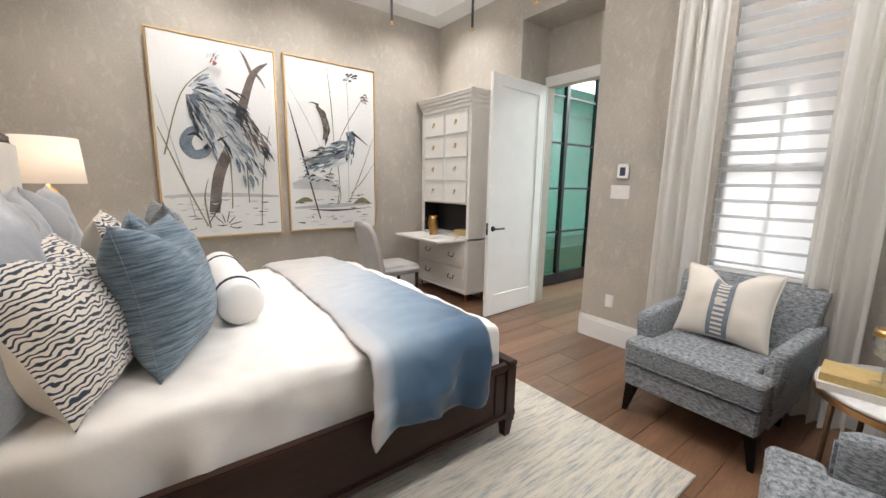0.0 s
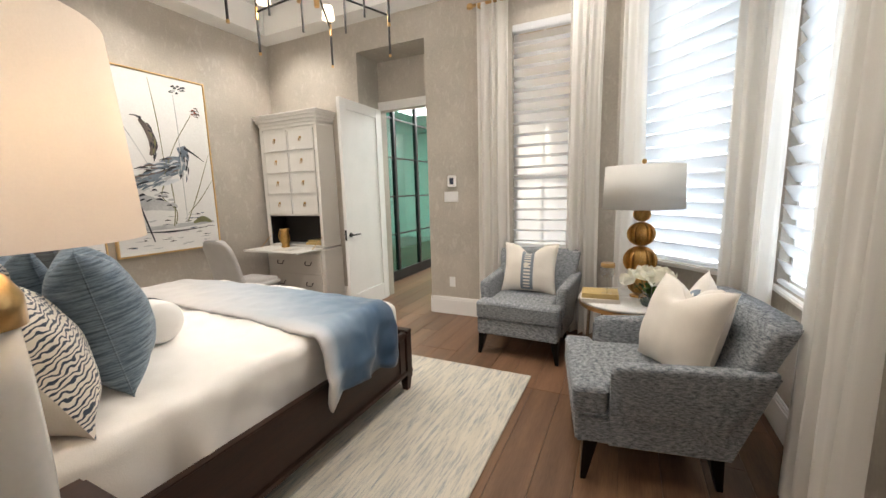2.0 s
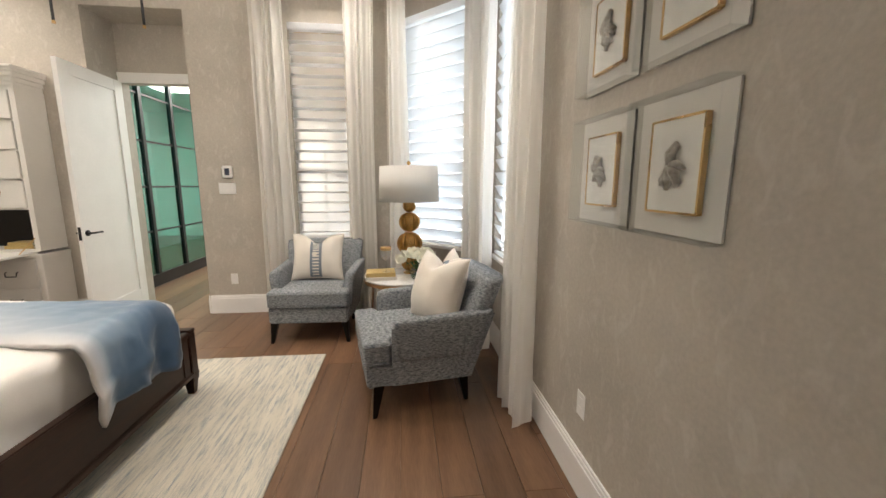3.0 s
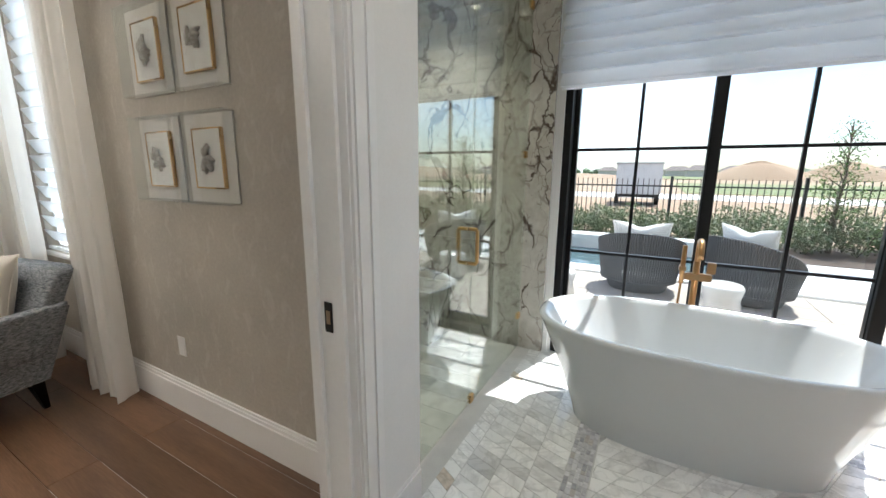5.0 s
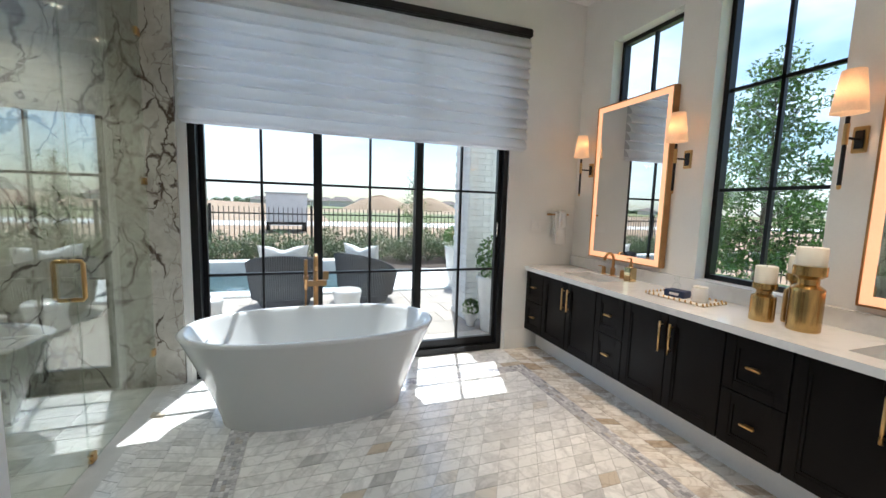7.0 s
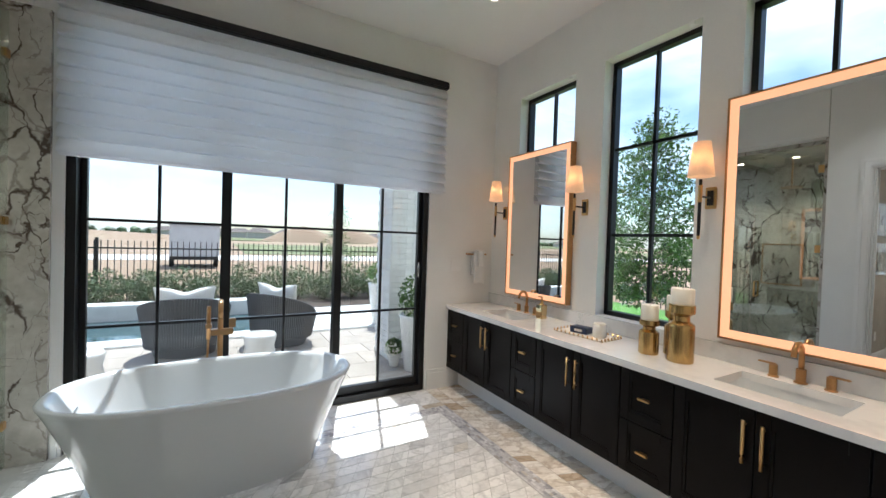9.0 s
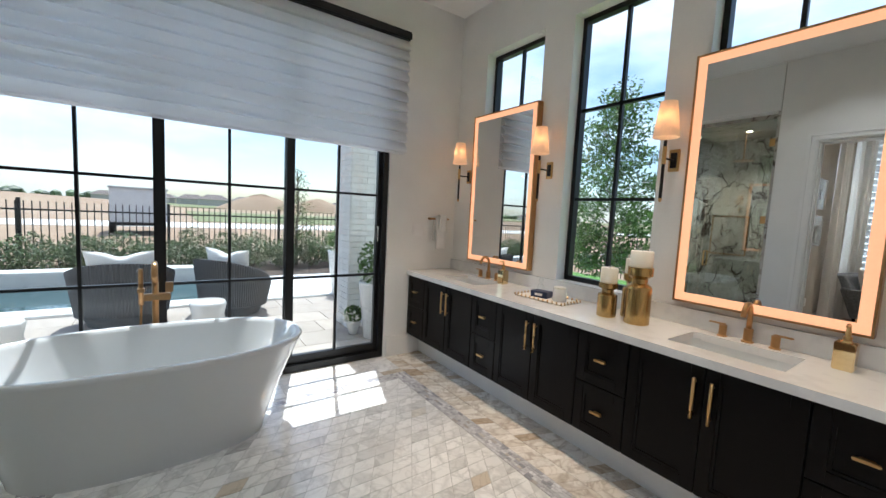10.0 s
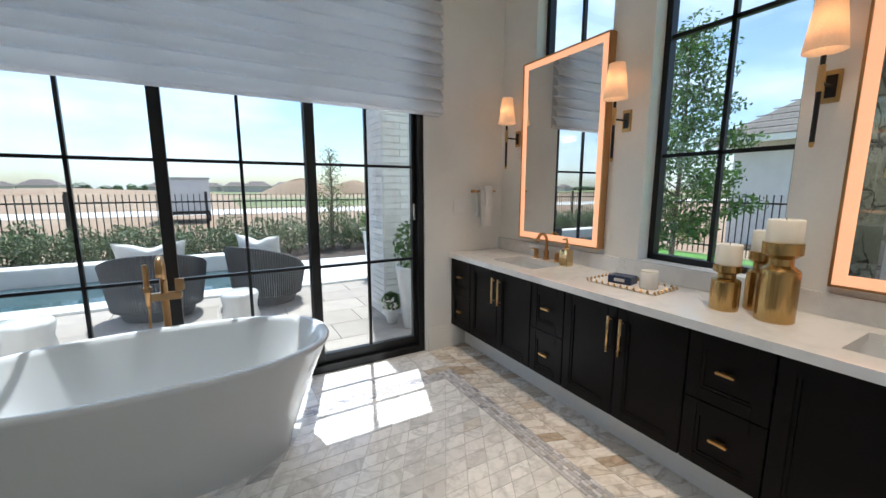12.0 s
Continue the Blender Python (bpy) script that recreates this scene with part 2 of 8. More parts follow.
def marble(name, base, vein, scale=1.2, amount=0.5, rough=0.12, rand=0.0, warm=None, squeeze=None):
    m = material(name, base, rough, var=0.03, scale=2, fine=40, bump=0.0, coat=0.3, rand=rand)
    n, l, b = nodes_of(m)
    co = n["Texture Coordinate"]
    src = b.inputs["Base Color"].links[0].from_socket
    vec = co.outputs["Object"]
    if squeeze:
        mp = n.new("ShaderNodeMapping")
        mp.inputs["Scale"].default_value = squeeze
        l.new(vec, mp.inputs[0])
        vec = mp.outputs[0]
    if rand:
        info = n.new("ShaderNodeObjectInfo")
        geo = n.new("ShaderNodeNewGeometry")
        va = n.new("ShaderNodeVectorMath")
        va.operation = "ADD"
        cmb = n.new("ShaderNodeCombineXYZ")
        for i, (o, k) in enumerate(((info.outputs["Random"], 37.0), (geo.outputs["Random Per Island"], 53.0))):
            mu = n.new("ShaderNodeMath")
            mu.operation = "MULTIPLY"
            mu.inputs[1].default_value = k
            l.new(o, mu.inputs[0])
            l.new(mu.outputs[0], cmb.inputs[i])
        l.new(vec, va.inputs[0])
        l.new(cmb.outputs[0], va.inputs[1])
        vec = va.outputs[0]
    for k, (sc, col, lo, hi, amt) in enumerate(((scale, vein, 0.0, 0.055, 1.0), (scale * 2.3, vein, 0.0, 0.05, 0.55), (scale * 0.55, warm or vein, 0.0, 0.20, 0.35))):
        nz = n.new("ShaderNodeTexNoise")
        nz.inputs["Scale"].default_value, nz.inputs["Detail"].default_value = sc, 5
        nz.inputs["Distortion"].default_value = 1.1
        l.new(vec, nz.inputs["Vector"])
        sb = n.new("ShaderNodeMath")
        sb.operation = "SUBTRACT"
        sb.inputs[1].default_value = 0.5
        ab = n.new("ShaderNodeMath")
        ab.operation = "ABSOLUTE"
        l.new(nz.outputs["Fac"], sb.inputs[0])
        l.new(sb.outputs[0], ab.inputs[0])
        mr = n.new("ShaderNodeMapRange")
        mr.inputs["From Min"].default_value, mr.inputs["From Max"].default_value = lo, hi
        mr.inputs["To Min"].default_value, mr.inputs["To Max"].default_value = amount * amt, 0
        l.new(ab.outputs[0], mr.inputs["Value"])
        mx = n.new("ShaderNodeMix")
        mx.data_type = "RGBA"
        mx.inputs[7].default_value = (*col, 1)
        l.new(mr.outputs[0], mx.inputs[0])
        l.new(src, mx.inputs[6])
        src = mx.outputs[2]
    l.new(src, b.inputs["Base Color"])
    return m


def veined_slab(name):
    """Pale stone cut by a wandering network of brown veins round long cells."""
    m = material(name, (0.46, 0.43, 0.38), 0.09, scale=2.4, fine=18, bump=0.0, coat=0.3, second=(0.70, 0.68, 0.63))
    n, l, b = nodes_of(m)
    src = b.inputs["Base Color"].links[0].from_socket
    warp = n.new("ShaderNodeTexNoise")
    warp.inputs["Scale"].default_value, warp.inputs["Detail"].default_value = 1.5, 9
    l.new(n["Texture Coordinate"].outputs["Object"], warp.inputs["Vector"])
    mixv = n.new("ShaderNodeMix")
    mixv.data_type, mixv.blend_type = "RGBA", "LINEAR_LIGHT"
    mixv.inputs[0].default_value = 0.42
    l.new(n["Texture Coordinate"].outputs["Object"], mixv.inputs[6])
    l.new(warp.outputs["Color"], mixv.inputs[7])
    for scale, wide, dark, amount, squeeze in ((4.4, 0.060, (0.070, 0.046, 0.033), 0.94, 0.32), (8.0, 0.07, (0.22, 0.18, 0.15), 0.6, 0.40)):
        mp = n.new("ShaderNodeMapping")
        mp.inputs["Scale"].default_value = (1, 1, squeeze)
        mp.inputs["Rotation"].default_value = (0.16, 0.16, 0)
        l.new(mixv.outputs[2], mp.inputs[0])
        vo = n.new("ShaderNodeTexVoronoi")
        vo.feature = "DISTANCE_TO_EDGE"
        vo.inputs["Scale"].default_value = scale
        l.new(mp.outputs[0], vo.inputs["Vector"])
        fade = n.new("ShaderNodeTexNoise")
        fade.inputs["Scale"].default_value, fade.inputs["Detail"].default_value = scale * 0.9, 4
        l.new(n["Texture Coordinate"].outputs["Object"], fade.inputs["Vector"])
        reach = n.new("ShaderNodeMapRange")
        reach.inputs["From Min"].default_value, reach.inputs["From Max"].default_value = 0.44, 0.74
        reach.inputs["To Min"].default_value, reach.inputs["To Max"].default_value = 0.003, wide * 1.9
        l.new(fade.outputs["Fac"], reach.inputs["Value"])
        edge = n.new("ShaderNodeMath")
        edge.operation = "DIVIDE"
        l.new(vo.outputs["Distance"], edge.inputs[0])
        l.new(reach.outputs[0], edge.inputs[1])
        mr = n.new("ShaderNodeMapRange")
        mr.inputs["From Min"].default_value, mr.inputs["From Max"].default_value = 0.25, 1.0
        mr.inputs["To Min"].default_value, mr.inputs["To Max"].default_value = amount, 0.0
        l.new(edge.outputs[0], mr.inputs["Value"])
        mx = n.new("ShaderNodeMix")
        mx.data_type = "RGBA"
        mx.inputs[7].default_value = (*dark, 1)
        l.new(mr.outputs[0], mx.inputs[0])
        l.new(src, mx.inputs[6])
        src = mx.outputs[2]
    l.new(src, b.inputs["Base Color"])
    return m


def piece_tones(m, stops, share=1.0):
    """Gives each tile one tone of a batch: stops are (position, colour)."""
    n, l, b = nodes_of(m)
    src = b.inputs["Base Color"].links[0].from_socket
    info, geo, add, fr = n.new("ShaderNodeObjectInfo"), n.new("ShaderNodeNewGeometry"), n.new("ShaderNodeMath"), n.new("ShaderNodeMath")
    add.operation, fr.operation = "MULTIPLY_ADD", "FRACT"
    add.inputs[1].default_value = 7.31
    l.new(geo.outputs["Random Per Island"], add.inputs[0])
    l.new(info.outputs["Random"], add.inputs[2])
    l.new(add.outputs[0], fr.inputs[0])
    rp = n.new("ShaderNodeValToRGB")
    rp.color_ramp.interpolation = "CONSTANT"
    e = rp.color_ramp.elements
    e[0].position, e[0].color = 0.0, (*stops[0][1], 1)
    e[1].position, e[1].color = stops[1][0], (*stops[1][1], 1)
    for p, c in stops[2:]:
        e.new(p).color = (*c, 1)
    l.new(fr.outputs[0], rp.inputs[0])
    mx = n.new("ShaderNodeMix")
    mx.data_type, mx.blend_type = "RGBA", "MULTIPLY"
    mx.inputs[0].default_value = share
    l.new(src, mx.inputs[6])
    l.new(rp.outputs[0], mx.inputs[7])
    l.new(mx.outputs[2], b.inputs["Base Color"])


SLAB = veined_slab("veined_slab")
TILE = marble("marble_tile", (0.92, 0.91, 0.89), (0.34, 0.33, 0.32), 3.4, 0.36, 0.10, rand=0.05, warm=(0.75, 0.74, 0.72))
piece_tones(TILE, ((0, (1, 1, 1)), (0.66, (0.93, 0.93, 0.93)), (0.86, (0.80, 0.80, 0.80)), (0.94, (0.66, 0.66, 0.67)), (0.975, (0.68, 0.60, 0.50)), (0.985, (0.82, 0.79, 0.74))))
# tan-veined white tile by the vanity, the lamps' warm cast mixed into its colour
TILE_WARMLIT = marble("warmlit_marble_tile", (0.91, 0.87, 0.81), (0.36, 0.28, 0.21), 4.0, 0.50, 0.15, rand=0.06, warm=(0.64, 0.51, 0.38))
piece_tones(TILE_WARMLIT, ((0, (1, 1, 1)), (0.5, (0.92, 0.90, 0.87)), (0.80, (0.80, 0.74, 0.66)), (0.93, (0.62, 0.53, 0.43))))
MOSAIC = marble("mosaic_tile", (0.70, 0.69, 0.70), (0.36, 0.35, 0.36), 9, 0.4, 0.10, rand=0.12)
piece_tones(MOSAIC, ((0, (1, 1, 1)), (0.40, (0.84, 0.84, 0.86)), (0.66, (0.64, 0.64, 0.67)), (0.80, (0.86, 0.81, 0.74)), (0.88, (1.15, 1.15, 1.15))))
TABLESTONE = marble("white_marble_top", (0.80, 0.79, 0.77), (0.5, 0.48, 0.46), 3, 0.3, 0.1)

# ---- builders ----
def link_mesh(name, bm, mat, parent=None, label="", smooth=False):
    me = bpy.data.meshes.new(name)
    bmesh.ops.recalc_face_normals(bm, faces=bm.faces)
    bm.to_mesh(me)
    bm.free()
    if mat:
        me.materials.append(mat)
    if smooth:
        me.polygons.foreach_set("use_smooth", [True] * len(me.polygons))
    ob = new(name, me)
    if parent:
        ob.parent = parent
    if label:
        ob["label"] = label
    return ob


def part(name, bm, mat, parent, label="", smooth=False):
    return link_mesh(name, bm, mat, parent, label, smooth)


def thing(name, label, category, m=None, group=""):
    ob = new(name)
    ob.empty_display_size = 0.1
    if m:
        ob.matrix_world = m
    return tagged(ob, label, category, group)


def box(x0, x1, y0, y1, z0, z1, bevel=0.0, seg=2, bm=None):
    own = bm or bmesh.new()
    tmp = bmesh.new() if bm else own
    bmesh.ops.create_cube(tmp, size=1)
    for v in tmp.verts:
        v.co = Vector(((x0 + x1) / 2 + v.co.x * (x1 - x0), (y0 + y1) / 2 + v.co.y * (y1 - y0), (z0 + z1) / 2 + v.co.z * (z1 - z0)))
    if bevel:
        bmesh.ops.bevel(tmp, geom=tmp.edges[:], offset=bevel, segments=seg, affect="EDGES", clamp_overlap=True)
    if bm:
        me = bpy.data.meshes.new("tmp")
        tmp.to_mesh(me)
        own.from_mesh(me)
        tmp.free()
        bpy.data.meshes.remove(me)
    return own


def prism(points, z0, z1, bm=None):
    """A upright prism on a plan outline."""
    bm = bm or bmesh.new()
    lo = [bm.verts.new((x, y, z0)) for x, y in points]
    hi = [bm.verts.new((x, y, z1)) for x, y in points]
    bm.faces.new(lo[::-1])
    bm.faces.new(hi)
    k = len(points)
    for i in range(k):
        bm.faces.new((lo[i], lo[(i + 1) % k], hi[(i + 1) % k], hi[i]))
    return bm


def lathe(profile, seg=24, cx=0, cy=0, cz=0, bm=None, sx=1, sy=1):
    """profile: (radius, z) rows, turned about the upright axis."""
    bm = bm or bmesh.new()
    rings = []
    for r, z in profile:
        if r < 1e-5:
            rings.append([bm.verts.new((cx, cy, cz + z))])
        else:
            rings.append([bm.verts.new((cx + sx * r * math.cos(a * math.tau / seg), cy + sy * r * math.sin(a * math.tau / seg), cz + z)) for a in range(seg)])
    for a, b in zip(rings, rings[1:]):
        for i in range(seg):
            j = (i + 1) % seg
            quad = [a[i % len(a)], a[j % len(a)], b[j % len(b)], b[i % len(b)]]
            quad = list(dict.fromkeys(quad))
            if len(quad) > 2:
                bm.faces.new(quad)
    if len(rings[0]) > 1:
        bm.faces.new(rings[0][::-1])
    if len(rings[-1]) > 1:
        bm.faces.new(rings[-1])
    return bm


def tube(points, radius, seg=10, bm=None, closed=False):
    """A round bar along points; radius may be one number or one per point."""
    bm = bm or bmesh.new()
    pts = [Vector(p) for p in points]
    rad = [radius] * len(pts) if isinstance(radius, (int, float)) else list(radius)
    rings = []
    ref = None
    k = len(pts)
    for i, p in enumerate(pts):
        if closed:
            d = (pts[(i + 1) % k] - pts[i - 1]).normalized()
        else:
            d = (pts[min(i + 1, k - 1)] - pts[max(i - 1, 0)]).normalized()
        if ref is None:
            ref = d.orthogonal().normalized()
        ref = (ref - d * ref.dot(d)).normalized()
        side = d.cross(ref)
        rings.append([bm.verts.new(p + rad[i] * (ref * math.cos(a * math.tau / seg) + side * math.sin(a * math.tau / seg))) for a in range(seg)])
    pairs = list(zip(rings, rings[1:])) + ([(rings[-1], rings[0])] if closed else [])
    for a, b in pairs:
        for i in range(seg):
            j = (i + 1) % seg
            bm.faces.new((a[i], a[j], b[j], b[i]))
    if not closed:
        bm.faces.new(rings[0][::-1])
        bm.faces.new(rings[-1])
    return bm


def sheet(nu, nv, fn, bm=None, closed_u=False):
    """A grid surface from fn(u, v), u and v from 0 to 1."""
    bm = bm or bmesh.new()
    g = [[bm.verts.new(fn(i / nu, j / nv)) for j in range(nv + 1)] for i in range(nu if closed_u else nu + 1)]
    k = len(g)
    for i in range(nu):
        for j in range(nv):
            bm.faces.new((g[i][j], g[(i + 1) % k][j], g[(i + 1) % k][j + 1], g[i][j + 1]))
    return bm


def thicken(ob, t, offset=-1.0):
    md = ob.modifiers.new("thickness", "SOLIDIFY")
    md.thickness, md.offset = t, offset
    return ob


def structure(name, bm, mat, label, category):
    return tagged(link_mesh(name, bm, mat), label, category, kind="structure")


def wall_with_openings(a, b, thick, z0, z1, holes):
    """A wall from plan point a to b; its thickness lies to the left of that way. holes: (s0, s1, zlo, zhi) along it."""
    a, b = Vector(a), Vector(b)
    d = (b - a).normalized()
    nrm = Vector((-d.y, d.x))
    length = (b - a).length
    bm = bmesh.new()
    cuts = sorted({0.0, length, *[h[0] for h in holes], *[h[1] for h in holes]})
    for s0, s1 in zip(cuts, cuts[1:]):
        mid = (s0 + s1) / 2
        zs = [(z0, z1)]
        for h in holes:
            if h[0] < mid < h[1]:
                nxt = []
                for lo, hi in zs:
                    if h[2] > lo:
                        nxt.append((lo, min(hi, h[2])))
                    if h[3] < hi:
                        nxt.append((max(lo, h[3]), hi))
                zs = nxt
        for lo, hi in zs:
            p, q = a + d * s0, a + d * s1
            prism([tuple(p), tuple(q), tuple(q + nrm * thick), tuple(p + nrm * thick)], lo, hi, bm)
    bmesh.ops.remove_doubles(bm, verts=bm.verts, dist=1e-5)
    return bm

# ---- the large structure ----
BED_H, BATH_H = 3.37, 3.40
WALL_W0, WALL_W1 = -3.15, -2.99
YF = -0.285                      # wall with the framed pieces
CA, CB = (1.09, 0.655), (0.15, YF)   # the canted bay wall
# bedroom
structure("wall_north", box(WALL_W0, 1.09, 4.95, 5.10, 0, BED_H + 0.4), WALLPAPER, "greige mottled grasscloth wallpaper wall behind two paintings", "wall")
structure("wall_west", wall_with_openings((WALL_W1, -0.42), (WALL_W1, 4.95), 0.16, 0, BED_H + 0.4, [(0.37, 1.16, -1, 2.44)]), WALLPAPER,
          "greige papered wall with a cased opening to the bathroom", "wall")
structure("wall_frames", wall_with_openings((CB[0], YF), (WALL_W1, YF), 0.13, 0, BED_H + 0.4, [(0.10, 1.0, 0.80, 2.98)]), WALLPAPER,
          "greige papered wall hung with clear framed pieces", "wall")
structure("wall_bay", wall_with_openings(CA, CB, 0.14, 0, BED_H + 0.4, [(0.22, 1.11, 0.80, 2.98)]), WALLPAPER, "greige canted bay wall with tall window", "wall")
structure("wall_east", wall_with_openings((1.09, 4.95 + 0.15), (1.09, CA[1]), 0.14, 0, BED_H + 0.4,
          [(5.10 - 3.50, 5.10 - 2.59, -1, 3.05), (5.10 - 1.62, 5.10 - 1.02, 0.80, 2.98)]), WALLPAPER, "greige papered wall with a deep door niche and a window", "wall")
# niche round the hall door
NX = 1.52
bm = box(1.23, NX, 3.50, 3.64, 0, 3.19)
box(1.23, NX, 2.45, 2.59, 0, 3.19, bm=bm)
box(1.23, NX, 2.59, 3.50, 3.05, 3.19, bm=bm)
structure("wall_niche", bm, WALLPAPER, "greige papered reveal of the deep door niche", "wall")
structure("wall_door", wall_with_openings((NX, 3.64), (NX, 2.45), 0.12, 0, 3.19, [(0.16, 1.02, -1, 2.46)]), WALLPAPER, "greige wall round the hall doorway", "wall")
# ceiling with a raised tray
bm = bmesh.new()
TX0, TX1, TY0, TY1 = -2.1, 0.84, 0.75, 4.68
for x0, x1, y0, y1 in ((WALL_W0, TX0, -0.5, 5.1), (TX1, 1.6, -0.5, 5.1), (TX0, TX1, -0.5, TY0), (TX0, TX1, TY1, 5.1)):
    box(x0, x1, y0, y1, BED_H, BED_H + 0.30, bm=bm)
box(TX0 - 0.1, TX1 + 0.1, TY0 - 0.1, TY1 + 0.1, BED_H + 0.30, BED_H + 0.40, bm=bm)
structure("ceiling_bedroom", bm, CEIL, "white bedroom ceiling with a raised tray", "ceiling")
structure("floor_base", box(WALL_W0 + 0.08, 8.5, -0.5, 5.2, -0.20, -0.014), OAK, "subfloor of the bedroom and hall", "floor")
# bathroom
VX = -6.75
YS = -2.12
structure("wall_slider", wall_with_openings((-1.8, YS), (VX - 0.2, YS), 0.2, -0.2, BATH_H, [(3.31 - 1.8, 5.97 - 1.8, -1, 3.0)]), WHITE,
          "white bathroom wall round the wide sliding glass door", "wall")
structure("wall_vanity", wall_with_openings((VX, YS), (VX, 2.75), 0.2, -0.2, BATH_H,
          [(0.40, 1.09, 2.26, 2.93), (1.37, 2.07, 0.95, 2.93), (2.30, 3.0, 2.26, 2.93)]), WHITE, "white vanity wall with three tall windows", "wall")
structure("wall_bath_north", box(VX, WALL_W0, 2.6, 2.75, 0, BATH_H), WHITE, "plain white bathroom wall", "wall")
structure("wall_bath_west", wall_with_openings((WALL_W0 - 0.012, 2.6), (WALL_W0 - 0.012, -0.41), -0.012, 0, BATH_H, [(2.6 - 0.74, 2.65, -1, 2.44)]), WHITE,
          "white painted bathroom side of the doorway wall", "wall")
structure("wall_partition", box(VX, -4.76, 1.165, 1.285, 0, BATH_H), WHITE, "white partition wall at the end of the vanity", "wall")
structure("wall_over_shower", box(WALL_W0 - 0.012, WALL_W1, YS, -0.422, 2.85, BATH_H), WHITE, "white wall above the shower opening", "wall")
structure("ceiling_bath", box(VX - 0.2, -1.7, YS - 0.2, 2.75, BATH_H, BATH_H + 0.12), CEIL, "white bathroom ceiling", "ceiling")
structure("floor_bath_base", box(VX, -1.7, YS - 0.18, 2.7, -0.2, -0.0025), GROUT, "grout bed under the marble floor", "floor")
# shower lined with slabs
structure("wall_shower_north", box(WALL_W0 + 0.02, -1.75, -0.450, -0.424, 0, 2.85), SLAB, "veined marble slab wall inside the shower", "wall")
structure("wall_shower_back", box(-1.82, -1.75, YS, -0.450, 0, 2.85), SLAB, "veined marble slab back wall of the shower", "wall")
structure("wall_shower_south", box(WALL_W0 + 0.05, -1.82, YS, YS + 0.03, 0, 2.85), SLAB, "veined marble slab end wall of the shower", "wall")
structure("ceiling_shower", box(WALL_W1, -1.82, YS + 0.03, -0.450, 2.80, 2.85), SLAB, "marble clad shower ceiling", "ceiling")
structure("pier_shower", box(WALL_W0 - 0.10, WALL_W0 + 0.05, YS, YS + 0.035, 0, 2.85), SLAB, "marble return beside the shower glass", "wall")
# hall beyond the door
structure("wall_hall_far", box(7.9, 8.05, 1.0, 7.2, 0, 3.2), WHITE, "far white hall wall", "wall")
structure("wall_hall_south", box(NX + 0.12, 7.9, 1.9, 2.0, 0, 3.2), WHITE, "white hall wall", "wall")
structure("wall_hall_north", box(NX, 7.9, 7.0, 7.1, 0, 3.2), WHITE, "white wall behind the glass room", "wall")
structure("wall_hall_west", box(NX, NX + 0.1, 3.64, 7.0, 0, 3.2), WHITE, "white wall of the glass room", "wall")
structure("ceiling_hall", box(NX, 8.05, 1.9, 7.1, 3.2, 3.3), CEIL, "white hall ceiling", "ceiling")
structure("floor_hall_glassroom", box(NX, 8.0, 5.2, 7.1, -0.2, -0.014), OAK, "floor of the glass room", "floor")


def strip(name, a, b, side, h, t, mat=TRIM, z=0.0, label="white painted baseboard with a stepped top", cat="baseboard"):
    """A moulded skirting from a to b, standing to the given side."""
    a, b = Vector(a), Vector(b)
    d = (b - a).normalized()
    nrm = Vector((-d.y, d.x)) * side
    bm = bmesh.new()
    for t0, t1, z0, z1 in ((0, t, 0, h - 0.035), (0, t * 0.75, h - 0.035, h - 0.015), (0, t * 0.5, h - 0.015, h)):
        p = [a, b, b + nrm * t1, a + nrm * t1]
        prism([tuple(q) for q in p], z + z0, z + z1, bm)
    return structure(name, bm, mat, label, cat)


BB = 0.20
strip("baseboard", (WALL_W1, 4.95), (1.09, 4.95), -1, BB, 0.018)
strip("baseboard", (1.09, 4.93), (1.09, 3.51), -1, BB, 0.018)
strip("baseboard", (1.09, 2.58), (1.09, CA[1]), -1, BB, 0.018)
strip("baseboard", (1.09, 2.59), (NX, 2.59), 1, BB, 0.018)
strip("baseboard", CA, CB, -1, BB, 0.018)
strip("baseboard", CB, (WALL_W1, YF), -1, BB, 0.018)
strip("baseboard", (WALL_W1, 4.93), (WALL_W1, 0.85), 1, BB, 0.018)
strip("baseboard", (VX + 0.45, YS), (-5.99, YS), 1, BB, 0.018)
strip("baseboard", (-3.29, YS), (-3.26, YS), 1, BB, 0.018)
strip("baseboard", (WALL_W0 - 0.012, -0.41), (WALL_W0 - 0.012, -0.152), 1, BB, 0.018)
strip("baseboard", (WALL_W0 - 0.012, 0.85), (WALL_W0 - 0.012, 2.6), 1, BB, 0.018)


def casing(name, x, y0, y1, ztop, out, w=0.09):
    """Door casing on a wall at x, in three steps; out: +1 or -1 along x."""
    bm = bmesh.new()
    for k, (w0, w1, t) in enumerate(((0.0, w, 0.012), (0.012, w - 0.015, 0.020), (w - 0.032, w, 0.028))):
        for lo, hi in ((y0 - w1, y0 - w0), (y1 + w0, y1 + w1)):
            box(min(x, x + out * t), max(x, x + out * t), lo, hi, 0, ztop + w0, bm=bm)
        box(min(x, x + out * t), max(x, x + out * t), y0 - w1, y1 + w1, ztop + w0, ztop + w1, bm=bm)
    return structure(name, bm, TRIM, "white moulded door casing", "door casing")


